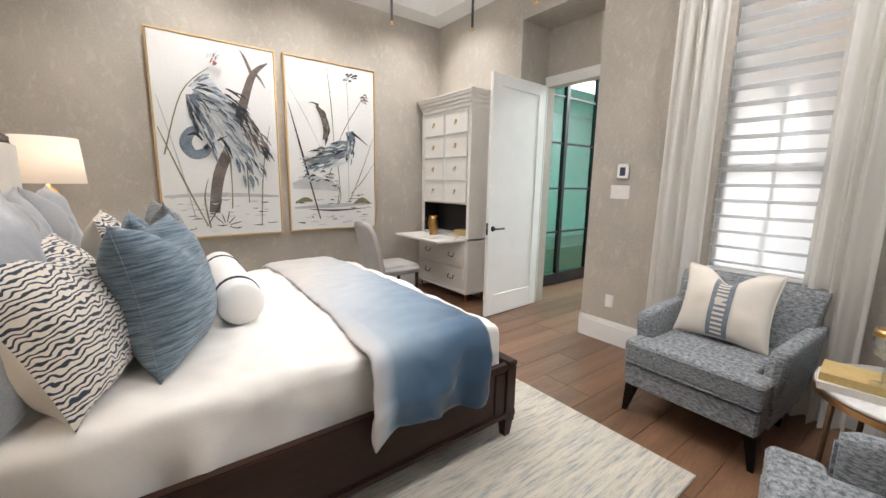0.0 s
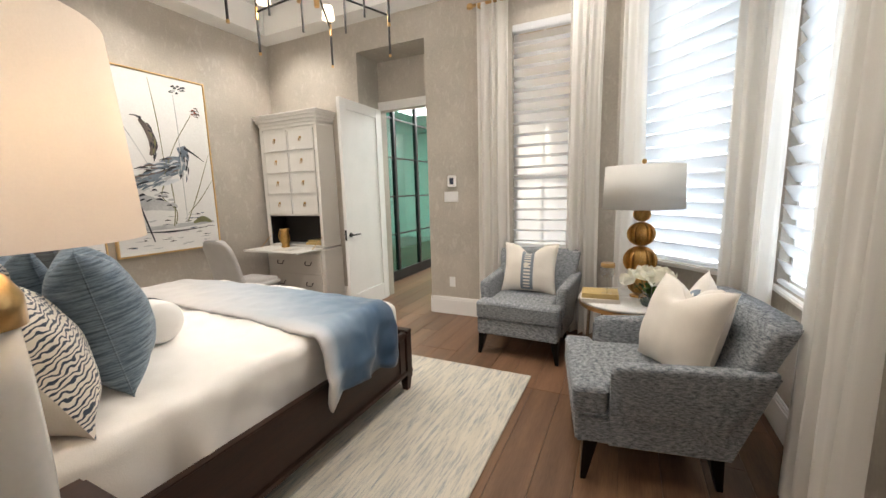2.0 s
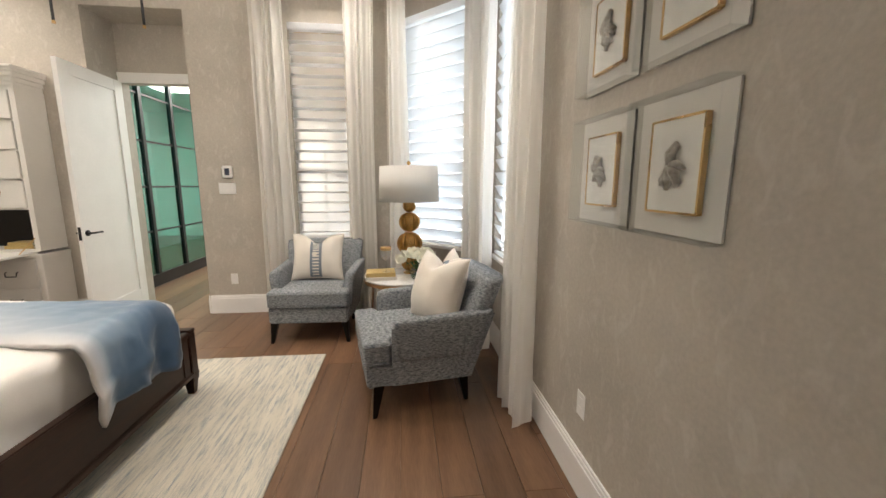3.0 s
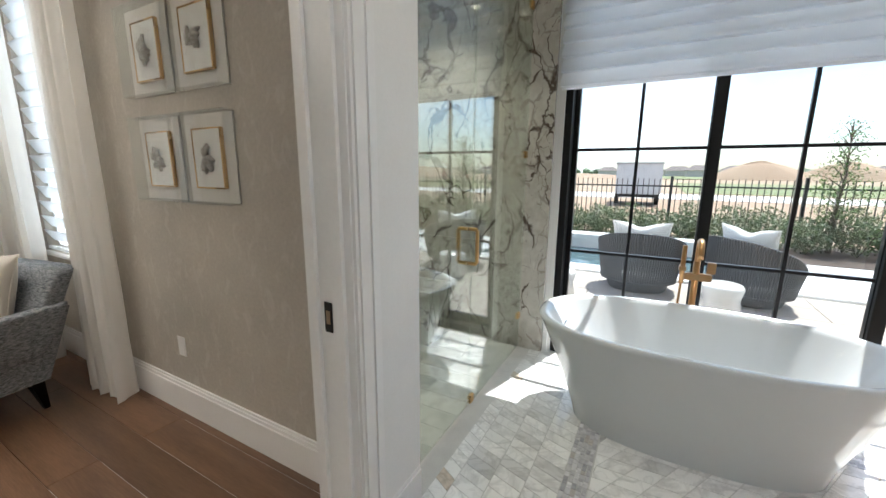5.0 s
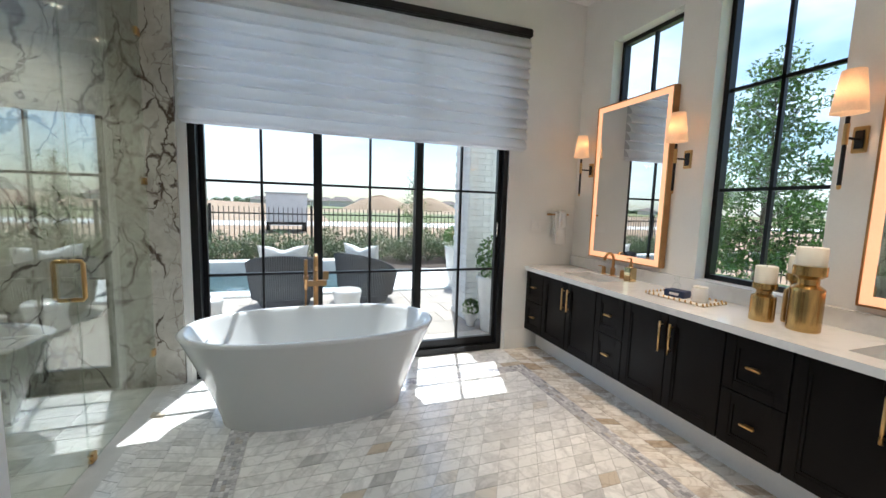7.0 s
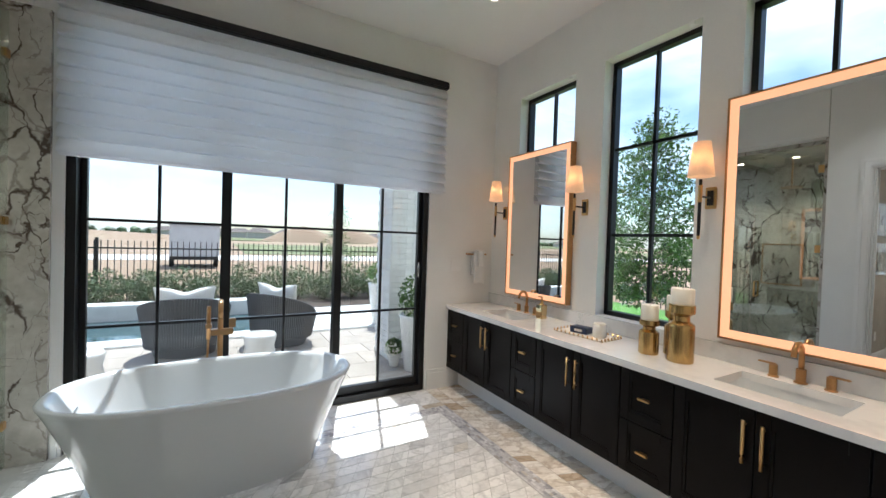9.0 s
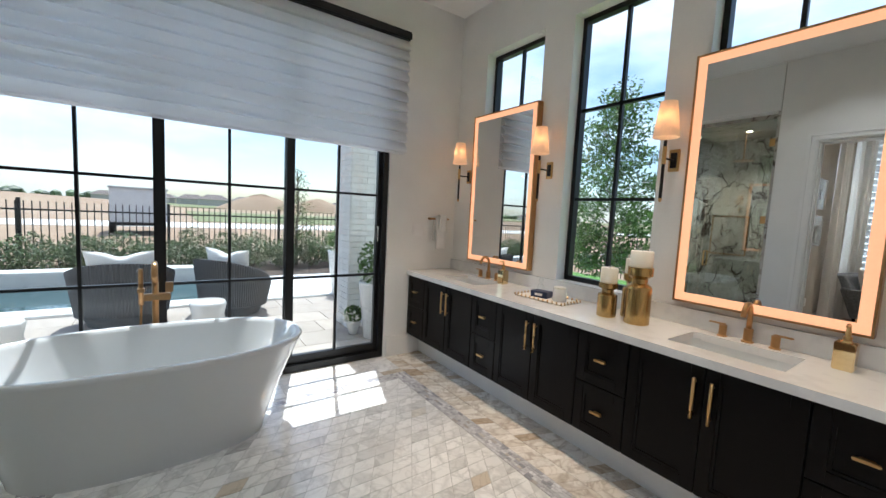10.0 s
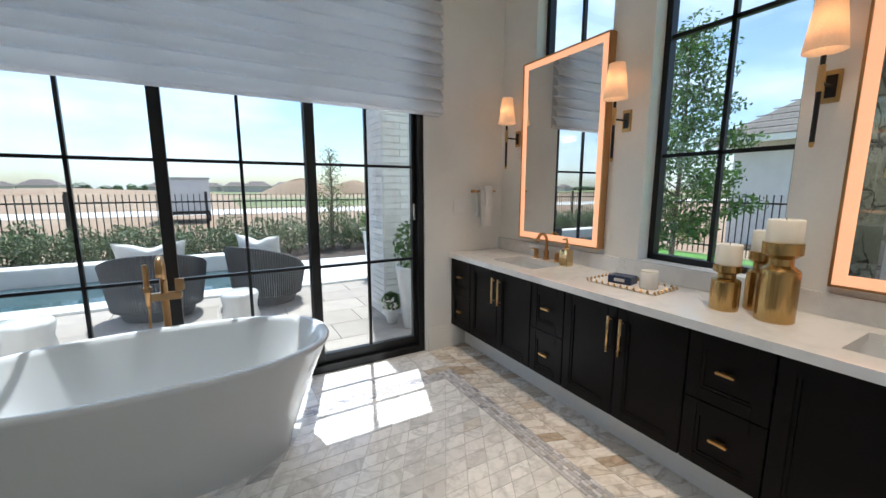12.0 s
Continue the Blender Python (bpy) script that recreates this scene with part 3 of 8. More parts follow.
casing("trim_bath_door", WALL_W1, -0.05, 0.74, 2.44, 1)
casing("trim_bath_door", WALL_W0 - 0.024, -0.05, 0.74, 2.44, -1)
bm = box(WALL_W0 - 0.024, WALL_W1 + 0.012, -0.062, -0.044, 0, 2.44)
box(WALL_W0 - 0.024, WALL_W1 + 0.012, 0.734, 0.752, 0, 2.44, bm=bm)
box(WALL_W0 - 0.024, WALL_W1 + 0.012, -0.062, 0.752, 2.425, 2.455, bm=bm)
for x0, x1 in ((-3.145, -3.105), (-3.035, -3.0)):
    box(x0, x1, -0.050, -0.030, 0, 2.425, bm=bm)
structure("trim_bath_jamb", bm, TRIM, "white pocket door jamb", "door jamb")
casing("trim_hall_door", NX, 2.62, 3.48, 2.46, -1, 0.10)
plate = thing("strike_plate", "black metal strike plate set in the white jamb", "strike plate", pose(-3.07, -0.043, 0.945))
part("plate", box(-0.017, 0.017, -0.001, 0.002, -0.05, 0.05, 0.002), BLACK, plate)
part("keeper", box(-0.008, 0.008, 0.002, 0.0035, -0.022, 0.022), material("keeper_brass", (0.4, 0.3, 0.2), 0.4, 0.8), plate)

# ---- windows of the bay ----
def bay_window(idx, m, w, z0, z1, deep, rise):
    """Local x along the wall, y outwards, z up from the sill. deep, rise: the section of each tilted vane."""
    h = z1 - z0
    win = tagged(new(f"window_{idx}"), "tall white framed window with sheer vane shade", "window", kind="structure")
    win.matrix_world = m
    bm = box(0, w, 0.06, 0.12, 0, 0.04)
    box(0, w, 0.06, 0.12, h - 0.04, h, bm=bm)
    box(0, 0.04, 0.06, 0.12, 0.04, h - 0.04, bm=bm)
    box(w - 0.04, w, 0.06, 0.12, 0.04, h - 0.04, bm=bm)
    part("window_frame", bm, TRIM, win)
    part("meeting_rail", box(0.04, w - 0.04, 0.06, 0.11, 0.70, 0.76, 0.004), TRIM, win)
    part("muntin", box(w / 2 - 0.009, w / 2 + 0.009, 0.075, 0.1, 0.76, h - 0.04), TRIM, win)
    part("muntin", box(w / 2 - 0.009, w / 2 + 0.009, 0.075, 0.1, 0.04, 0.70), TRIM, win)
    for a, b in ((0.04, 0.70), (0.76, h - 0.04)):
        g = part("pane", box(0.04, w - 0.04, 0.084, 0.088, a, b), PANE, win)
        g.visible_shadow = False
    part("window_sill", box(-0.02, w + 0.02, -0.03, 0.06, -0.03, -0.001, 0.006), TRIM, win)
    shade = thing("vane_shade", "white sheer shade with tilted horizontal vanes in the window", "window shade", m, "vane shades")
    part("head_rail", box(0.005, w - 0.005, -0.02, 0.055, h - 0.075, h - 0.005, 0.008), VANE, shade)
    part("bottom_rail", box(0.005, w - 0.005, 0.0, 0.03, 0.012, 0.035, 0.004), VANE, shade)
    part("sheer_backing", sheet(1, 1, lambda u, v: Vector((0.006 + u * (w - 0.012), 0.057, 0.03 + v * (h - 0.11)))), VEIL, shade, "sheer white backing")
    step = 0.1067
    zz = 0.07
    first = None
    while zz < h - 0.12:
        if first is None:
            vane = sheet(1, 6, lambda u, v: Vector((0.008 + u * (w - 0.016), -0.008 + deep * v, rise * (1 - v) ** 1.2 + 0.005 * math.sin(v * math.pi))))
            first = part("vane", vane, VANE, shade, smooth=True)
            thicken(first, 0.003)
            first.location.z = zz
        else:
            c = first.copy()
            scene.collection.objects.link(c)
            c.location.z = zz
        zz += step
    return win


bay_window(1, Matrix.Translation((1.09, 1.62, 0.80)) @ pose(0, 0, 0, 0, 0, -90), 0.60, 0.80, 2.98, 0.050, 0.022)
cd = (Vector(CB) - Vector(CA)).normalized()
ang = math.degrees(math.atan2(cd.y, cd.x))
p2 = Vector(CA) + cd * 0.22
bay_window(2, pose(p2.x, p2.y, 0.80, 0, 0, ang), 0.89, 0.80, 2.98, 0.050, 0.088)
bay_window(3, pose(0.05, YF, 0.80, 0, 0, 180), 0.90, 0.80, 2.98, 0.050, 0.088)


def curtain(x, y, ang, w, z1, folds, seed, depth=0.05):
    rnd = random.Random(seed)
    ph = [rnd.uniform(0, 6.3) for _ in range(4)]

    def fn(u, v):
        s = u * w * (1 - 0.10 * math.sin(v * 2.6 + ph[0]) * (1 - v))
        a = u * folds * math.tau + ph[1] + 0.5 * math.sin(v * 3 + ph[2])
        d = depth * (0.55 + 0.45 * v) * (math.sin(a) + 0.35 * math.sin(2.3 * a + ph[3] + v * 2))
        z = z1 * (1 - v) + 0.012 * v
        return Vector((s + 0.012 * math.sin(a * 0.5), d, z))
    t = thing("curtain", "long sheer ivory curtain panel hanging in soft folds", "curtain", pose(x, y, 0, 0, 0, ang), "bay curtains")
    c = part("panel", sheet(int(folds * 12), 14, fn), SHEER, t, smooth=True)
    part("heading", sheet(int(folds * 12), 2, lambda u, v: fn(u, 0.0) * 1.0 + Vector((0, 0, 0.045 - 0.05 * v))), SHEER, t, smooth=True)
    return t


curtain(1.00, 1.95, -90, 0.34, 3.16, 4, 1)
curtain(0.99, 1.06, -100, 0.30, 3.16, 4, 2)
curtain(0.90, 0.62, -135, 0.26, 3.16, 3, 3)
curtain(0.26, -0.02, -135, 0.22, 3.16, 3, 4)
curtain(0.06, -0.18, 180, 0.24, 3.16, 3, 5)
curtain(-0.80, -0.17, 180, 0.42, 3.16, 4, 6, 0.055)
rod = thing("curtain_rod", "brass curtain rod bent round the bay on brackets", "curtain rod")
for a, b in (((1.0, 2.02, 3.20), (1.0, 0.69, 3.20)), ((1.0, 0.69, 3.20), (0.12, -0.19, 3.20)), ((0.12, -0.19, 3.20), (-1.30, -0.19, 3.20))):
    part("rod", tube([a, b], 0.016, 12), BRASS, rod, smooth=True)
for x, y, z in ((1.0, 2.02, 3.20), (-1.30, -0.19, 3.20)):
    part("finial", lathe([(0, -0.03), (0.028, -0.02), (0.034, 0.0), (0.028, 0.02), (0, 0.03)], 14, x, y, z), BRASS, rod, smooth=True)
for x, y, dx, dy in ((1.0, 1.93, 1, 0), (-1.22, -0.19, 0, -1)):
    part("bracket", box(min(x, x + 0.09 * dx) - 0.012, max(x, x + 0.09 * dx) + 0.012 * (dx == 0), min(y, y + 0.095 * dy) - 0.012 * (dy == 0), max(y, y + 0.095 * dy) + 0.012, 3.165, 3.19, 0.003), BRASS, rod)

# ---- hall door ----
door = thing("hall_door", "open white painted door with one recessed panel and black lever", "door", pose(1.44, 3.455, 0.012, 0, 0, 183))
DW, DH = 0.84, 2.44
bm = box(0, 0.115, -0.02, 0.02, 0, DH, 0.002)
box(DW - 0.115, DW, -0.02, 0.02, 0, DH, 0.002, bm=bm)
box(0.115, DW - 0.115, -0.02, 0.02, 0, 0.22, 0.002, bm=bm)
box(0.115, DW - 0.115, -0.02, 0.02, DH - 0.115, DH, 0.002, bm=bm)
part("door_frame", bm, TRIM, door)
part("panel", box(0.115, DW - 0.115, -0.008, 0.008, 0.22, DH - 0.115), TRIM, door)
for sgn in (1, -1):
    hd = part("handle", tube([(DW - 0.06, sgn * 0.02, 0.93), (DW - 0.06, sgn * 0.065, 0.93), (DW - 0.075, sgn * 0.068, 0.93), (DW - 0.185, sgn * 0.068, 0.93)], 0.009, 10), BLACK, door, "black lever handle", True)
    part("rose", tube([(DW - 0.06, sgn * 0.02, 0.93), (DW - 0.06, sgn * 0.032, 0.93)], 0.027, 18), BLACK, hd, smooth=True)
part("latch_plate", box(DW, DW + 0.002, -0.012, 0.012, 0.87, 0.99), BLACK, door)
for z in (0.2, 0.9, 1.6, 2.25):
    part("hinge", box(-0.012, 0.004, -0.024, -0.012, z, z + 0.1, 0.002), BLACK, door)

# ---- bathroom slider ----
sl = tagged(new("window_slider"), "wide black framed sliding glass door with slim glazing bars", "sliding door", kind="structure")
SX0, SX1 = -5.97, -3.31
bm = box(SX0, SX1, -2.30, -2.14, 0.0, 0.055)
box(SX0, SX1, -2.30, -2.14, 2.95, 3.0, bm=bm)
box(SX0, SX0 + 0.05, -2.30, -2.14, 0.055, 2.95, bm=bm)
box(SX1 - 0.05, SX1, -2.30, -2.14, 0.055, 2.95, bm=bm)
part("door_frame", bm, BLACK, sl)
edges = (SX1 - 0.05, -4.225, -5.10, SX0 + 0.05)
for k in range(3):
    x1, x0 = edges[k], edges[k + 1]
    y = (-2.255, -2.235, -2.205)[k]
    sash = part("sash", box(x0 - (0.03 if k < 2 else 0), x0 + 0.035, y - 0.022, y + 0.022, 0.055, 2.95, 0.002), BLACK, sl)
    box_bm = box(x1 - 0.035, x1 + (0.03 if k else 0), y - 0.022, y + 0.022, 0.055, 2.95, 0.002)
    part("stile", box_bm, BLACK, sl)
    part("rail", box(x0 + 0.035, x1 - 0.035, y - 0.022, y + 0.022, 0.055, 0.13), BLACK, sl)
    part("rail", box(x0 + 0.035, x1 - 0.035, y - 0.022, y + 0.022, 2.88, 2.95), BLACK, sl)
    for z in (0.81, 1.56, 2.31):
        part("glazing_bar", box(x0 + 0.035, x1 - 0.035, y - 0.013, y + 0.013, z - 0.010, z + 0.010), BLACK, sl)
    xm = (x0 + x1) / 2
    zs = (0.13, 0.80, 1.55, 2.30, 2.88)
    for a, b in zip(zs, zs[1:]):
        part("glazing_bar", box(xm - 0.010, xm + 0.010, y - 0.013, y + 0.013, a + (0.02 if a > 0.2 else 0), b), BLACK, sl)
    g = part("pane", box(x0 + 0.03, x1 - 0.03, y - 0.003, y + 0.003, 0.12, 2.9), PANE, sl)
    g.visible_shadow = False
part("latch", box(SX0 + 0.058, SX0 + 0.080, -2.182, -2.176, 1.13, 1.27, 0.002), CHROME, sl, "chrome latch plate")

# sheer roller shade over the slider
shade = thing("slider_shade", "half raised white sheer vane shade over the sliding door", "window shade")
part("head_rail", box(-6.11, -3.27, -2.115, -2.035, 2.98, 3.05, 0.01), BLACK, shade, "black head rail")
FAB = material("shade_fabric", (0.88, 0.88, 0.89), 0.85, var=0.02, scale=2, fine=500, bump=0.1, thin=0.66, trans=0.0)
NV = 11
for k in range(NV):
    ztop = 2.98 - k * 1.0 / NV

    def vane_fn(u, v, ztop=ztop):
        drop = 0.104 * min(1.0, v / 0.9)
        out = 0.066 * math.sin(min(1.0, v / 0.82) * math.pi / 2) ** 1.2
        if v > 0.9:
            out -= 0.058 * (v - 0.9) / 0.1
            drop -= 0.006 * (v - 0.9) / 0.1
        return Vector((-6.09 + u * 2.80, -2.086 + out + 0.002 * math.sin(u * 23 + ztop * 9), ztop - drop))
    part("vane", sheet(24, 16, vane_fn), FAB, shade, smooth=True)
part("backing", sheet(2, 1, lambda u, v: Vector((-6.09 + u * 2.80, -2.09, 2.98 - v * 1.0))), VEIL, shade, "sheer white backing")
part("bottom_rail", box(-6.09, -3.29, -2.098, -2.062, 1.955, 1.985, 0.006), FAB, shade)

# ---- vanity wall windows ----
def steel_window(idx, y0, y1, z0, z1, bars):
    win = tagged(new(f"window_{idx}"), "tall black steel framed bathroom window", "window", kind="structure")
    bm = box(VX - 0.16, VX - 0.10, y0, y1, z0, z0 + 0.035)
    box(VX - 0.16, VX - 0.10, y0, y1, z1 - 0.035, z1, bm=bm)
    box(VX - 0.16, VX - 0.10, y0, y0 + 0.035, z0, z1, bm=bm)
    box(VX - 0.16, VX - 0.10, y1 - 0.035, y1, z0, z1, bm=bm)
    part("window_frame", bm, BLACK, win)
    for z in bars:
        part("glazing_bar", box(VX - 0.145, VX - 0.115, y0 + 0.035, y1 - 0.035, z - 0.011, z + 0.011), BLACK, win)
    ym = (y0 + y1) / 2
    part("glazing_bar", box(VX - 0.145, VX - 0.115, ym - 0.011, ym + 0.011, z0 + 0.035, z1 - 0.035), BLACK, win)
    g = part("pane", box(VX - 0.133, VX - 0.127, y0 + 0.03, y1 - 0.03, z0 + 0.03, z1 - 0.03), PANE, win)
    g.visible_shadow = False
    part("bracket", box(VX - 0.03, VX - 0.002, y0 + 0.05, y0 + 0.09, z1 - 0.018, z1 - 0.001, 0.003), TRIM, win, "white shade bracket")
    part("bracket", box(VX - 0.03, VX - 0.002, y1 - 0.09, y1 - 0.05, z1 - 0.018, z1 - 0.001, 0.003), TRIM, win, "white shade bracket")


for i, a in enumerate((0.40, 1.37, 2.30)):
    steel_window(4 + i, YS + a, YS + a + (0.69, 0.70, 0.70)[i], (2.26, 0.95, 2.26)[i], 2.93, ((), (2.25, 1.58), ())[i])

# ---- bedroom: bed ----
BX0, BX1, BY0, BY1 = -2.74, -0.60, 1.89, 4.0
bed = thing("bed", "dark-stained wooden bed frame with panelled rails and tapered feet", "bed")
for y0, y1 in ((BY0, BY0 + 0.045), (BY1 - 0.045, BY1)):
    rail = part("side_rail", box(BX0 + 0.06, BX1 - 0.05, y0 + 0.008, y1 - 0.008, 0.15, 0.44, 0.004), WOODDARK, bed)
    part("moulding", box(BX0 + 0.06, BX1 - 0.05, y0 - 0.006, y1 + 0.006, 0.13, 0.17, 0.008), WOODDARK, rail)
    part("moulding", box(BX0 + 0.06, BX1 - 0.05, y0, y1, 0.405, 0.445, 0.006), WOODDARK, rail)
    for x in (BX0 + 0.10, BX1 - 0.15):
        part("stile", box(x, x + 0.07, y0 + 0.001, y1 - 0.001, 0.17, 0.405, 0.004), WOODDARK, rail)
fb = part("footboard", box(BX1 - 0.045, BX1 - 0.008, BY0 + 0.05, BY1 - 0.05, 0.15, 0.44, 0.004), WOODDARK, bed)
part("cap", box(BX1 - 0.06, BX1 + 0.006, BY0 - 0.006, BY1 + 0.006, 0.43, 0.455, 0.006), WOODDARK, fb)
part("moulding", box(BX1 - 0.05, BX1 + 0.008, BY0 - 0.008, BY1 + 0.008, 0.13, 0.17, 0.008), WOODDARK, fb)
for x, y in ((BX1 - 0.035, BY0 + 0.03), (BX1 - 0.035, BY1 - 0.03), (BX0 + 0.04, BY0 + 0.03), (BX0 + 0.04, BY1 - 0.03)):
    bm = box(x - 0.035, x + 0.035, y - 0.035, y + 0.035, 0.10, 0.43, 0.004)
    leg = part("post", bm, WOODDARK, bed)
    bm = bmesh.new()
    bmesh.ops.create_cone(bm, cap_ends=True, segments=4, radius1=0.026, radius2=0.045, depth=0.13)
    bmesh.ops.transform(bm, matrix=pose(x, y, 0.065, 0, 0, 45), verts=bm.verts)
    part("foot", bm, WOODDARK, leg)
    part("ferrule", box(x - 0.020, x + 0.020, y - 0.020, y + 0.020, 0.0, 0.035, 0.002), BRONZE, leg, "brass foot cap")
hb = part("headboard", box(BX0 - 0.06, BX0, BY0, BY1, 0.15, 1.63, 0.01), WOODDARK, bed)
part("upholstery", box(BX0 - 0.005, BX0 + 0.035, BY0 + 0.05, BY1 - 0.05, 0.5, 1.585, 0.02, 3), CREAM, hb, "cream upholstered headboard panel")
mattress = thing("mattress", "thick mattress inside the bed frame", "mattress")
part("body", box(BX0 + 0.04, BX1 - 0.14, BY0 + 0.15, BY1 - 0.15, 0.25, 0.62, 0.06, 4), LINEN, mattress, smooth=True)


def drape(x0, x1, y0, y1, top, low_s, low_e, nx, ny, seed, crown=0.02, amp=0.017, head_open=True):
    """A cloth over the bed: flat on top, falling over both long sides and the foot end."""
    rnd = random.Random(seed)
    off = Vector((rnd.uniform(0, 50), rnd.uniform(0, 50), 0))
    side, end = top - low_s, top - low_e
    W, L = (y1 - y0), (x1 - x0)

    def fold(s, lim, drop):
        """along-surface s from the middle line to the plan offset and drop, with a rounded edge"""
        r = 0.07
        if s <= lim - r:
            return s, 0.0
        a = (s - (lim - r)) / r
        if a < math.pi / 2:
            return lim - r + r * math.sin(a), r * (1 - math.cos(a))
        return lim, r + (s - (lim - r) - r * math.pi / 2)

    def fn(u, v):
        sv = (v - 0.5) * 2 * (W / 2 + side)
        py, dz = fold(abs(sv), W / 2, side)
        py *= 1 if sv > 0 else -1
        su = u * (L + end)
        px, dx = fold(su, L, end)
        hang = max(dz, dx)
        z = top - max(dz, dx) + crown * (1 - (2 * py / W) ** 2) * (1 - (hang > 0.01))
        p = Vector((x0 + px, (y0 + y1) / 2 + py, z))
        nv = noise.noise_vector(p * 3.2 + off) * amp + noise.noise_vector(p * 9 + off) * amp * 0.5 + noise.noise_vector(Vector((p.x * 7, p.y * 24, p.z * 9)) + off) * amp * 0.22
        nv.z -= 0.030 * abs(noise.noise(Vector((p.x * 2.6, p.y * 5.5, p.z * 3)) + off)) * (0.5 if hang < 0.01 else 0.2)
        if dz > 0.06:
            k = min(1, (dz - 0.06) / 0.2)
            nv.y += 0.012 * k * math.sin(px * 17 + 2 * math.sin(px * 5 + seed)) - (0.010 * k if sv > 0 else -0.010 * k) * -1
        if dx > 0.06:
            nv.x += 0.012 * min(1, (dx - 0.06) / 0.2) * math.sin(py * 15 + seed)
        return p + nv
    return sheet(nx, ny, fn)


duvet = thing("coverlet", "white linen coverlet draped smoothly over the bed", "bedding")
thicken(part("cloth", drape(BX0 + 0.06, BX1 - 0.075, BY0 + 0.075, BY1 - 0.075, 0.68, 0.34, 0.45, 110, 120, 3, amp=0.024), LINEN, duvet, smooth=True), 0.012)


def ombre():
    m = material("ombre_velvet", (0.2, 0.3, 0.45), 0.33, var=0.1, scale=4, fine=200, bump=0.10, sheen=0.15)
    n, l, b = nodes_of(m)
    co = n["Texture Coordinate"]
    sp = n.new("ShaderNodeSeparateXYZ")
    l.new(co.outputs["Object"], sp.inputs[0])
    nz = n.new("ShaderNodeTexNoise")
    nz.inputs["Scale"].default_value, nz.inputs["Detail"].default_value = 5, 4
    l.new(co.outputs["Object"], nz.inputs["Vector"])
    # pale far side to blue near side: ombre dye and satin sheen in one ramp
    dip = n.new("ShaderNodeVectorMath")
    dip.operation = "DOT_PRODUCT"
    dip.inputs[1].default_value = (0.55, -0.26, -0.70)
    l.new(co.outputs["Object"], dip.inputs[0])
    ad = n.new("ShaderNodeMath")
    ad.operation = "MULTIPLY_ADD"
    ad.inputs[1].default_value = 0.12
    l.new(nz.outputs["Fac"], ad.inputs[0])
    l.new(dip.outputs["Value"], ad.inputs[2])
    # silvery satin reflection along the head edge, painted as pale colour
    hem_sheen = n.new("ShaderNodeMapRange")
    hem_sheen.inputs["From Min"].default_value, hem_sheen.inputs["From Max"].default_value = -1.47, -1.36
    l.new(sp.outputs["X"], hem_sheen.inputs["Value"])
    tone = n.new("ShaderNodeMapRange")
    tone.inputs["From Min"].default_value, tone.inputs["From Max"].default_value = -2.02, -1.26
    l.new(ad.outputs[0], tone.inputs["Value"])
    mr = n.new("ShaderNodeMath")
    mr.operation = "MULTIPLY"
    l.new(tone.outputs[0], mr.inputs[0])
    l.new(hem_sheen.outputs[0], mr.inputs[1])
    rp = n.new("ShaderNodeValToRGB")
    e = rp.color_ramp.elements
    e[0].color, e[1].color = (0.60, 0.57, 0.55, 1), (0.028, 0.065, 0.125, 1)
    e[0].position, e[1].position = 0.0, 1.0
    for p, c in ((0.28, (0.44, 0.48, 0.53, 1)), (0.5, (0.20, 0.28, 0.37, 1)), (0.72, (0.065, 0.125, 0.21, 1))):
        x = e.new(p)
        x.color = c
    l.new(mr.outputs[0], rp.inputs[0])
    l.new(rp.outputs[0], b.inputs["Base Color"])
    return m


OMBRE = ombre()
throw = thing("bed_runner", "silvery blue ombre satin throw folded across the foot of the bed", "throw blanket")


def runner_fn(u, v):
    """Across the bed along v, falling over both sides; u from the head edge to the foot edge."""
    half, top, r = (BY1 - BY0) / 2 + 0.012, 0.725, 0.09
    s = (v - 0.5) * 2 * (half + 0.33)
    a = max(0.0, abs(s) - (half - r))
    if a < r * math.pi / 2:
        py, dz = (min(abs(s), half - r) + r * math.sin(a / r)), r * (1 - math.cos(a / r))
    else:
        py, dz = half, r + a - r * math.pi / 2
    hang = max(0.0, dz - 0.08)
    x = -1.45 + 0.64 * u + 0.03 * math.sin(s * 2.1) * (1 - u) - hang * (0.06 * (1 - u) + 0.22 * u) + 0.05 * (1 - u) * math.cos(s * 1.3)
    edge = 0.028 * (1 - (2 * u - 1) ** 6)
    p = Vector((x, (BY0 + BY1) / 2 + math.copysign(py, s), top - dz - 0.03 + edge + 0.02 * (1 - (s / half) ** 2) * (hang <= 0)))
    wr = noise.noise_vector(Vector((x * 4, s * 3, 2.0))) * 0.016 + noise.noise_vector(Vector((x * 8, s * 11, 5.0))) * (0.007 + 0.014 * min(1, hang / 0.1)) + noise.noise_vector(Vector((x * 24, s * 30, 9.0))) * 0.003
    if hang > 0:
        wr.y = math.copysign(abs(wr.y) * 1.2 + 0.024 * (1 + math.sin(u * 13 + 1.0 + 3 * hang)) * min(1, hang / 0.15), s)
        p.z += 0.06 * hang * math.sin(u * 5)
    else:
        wr.z = abs(wr.z)
    return p + wr


thicken(part("cloth", sheet(44, 110, runner_fn), OMBRE, throw, smooth=True), 0.02)

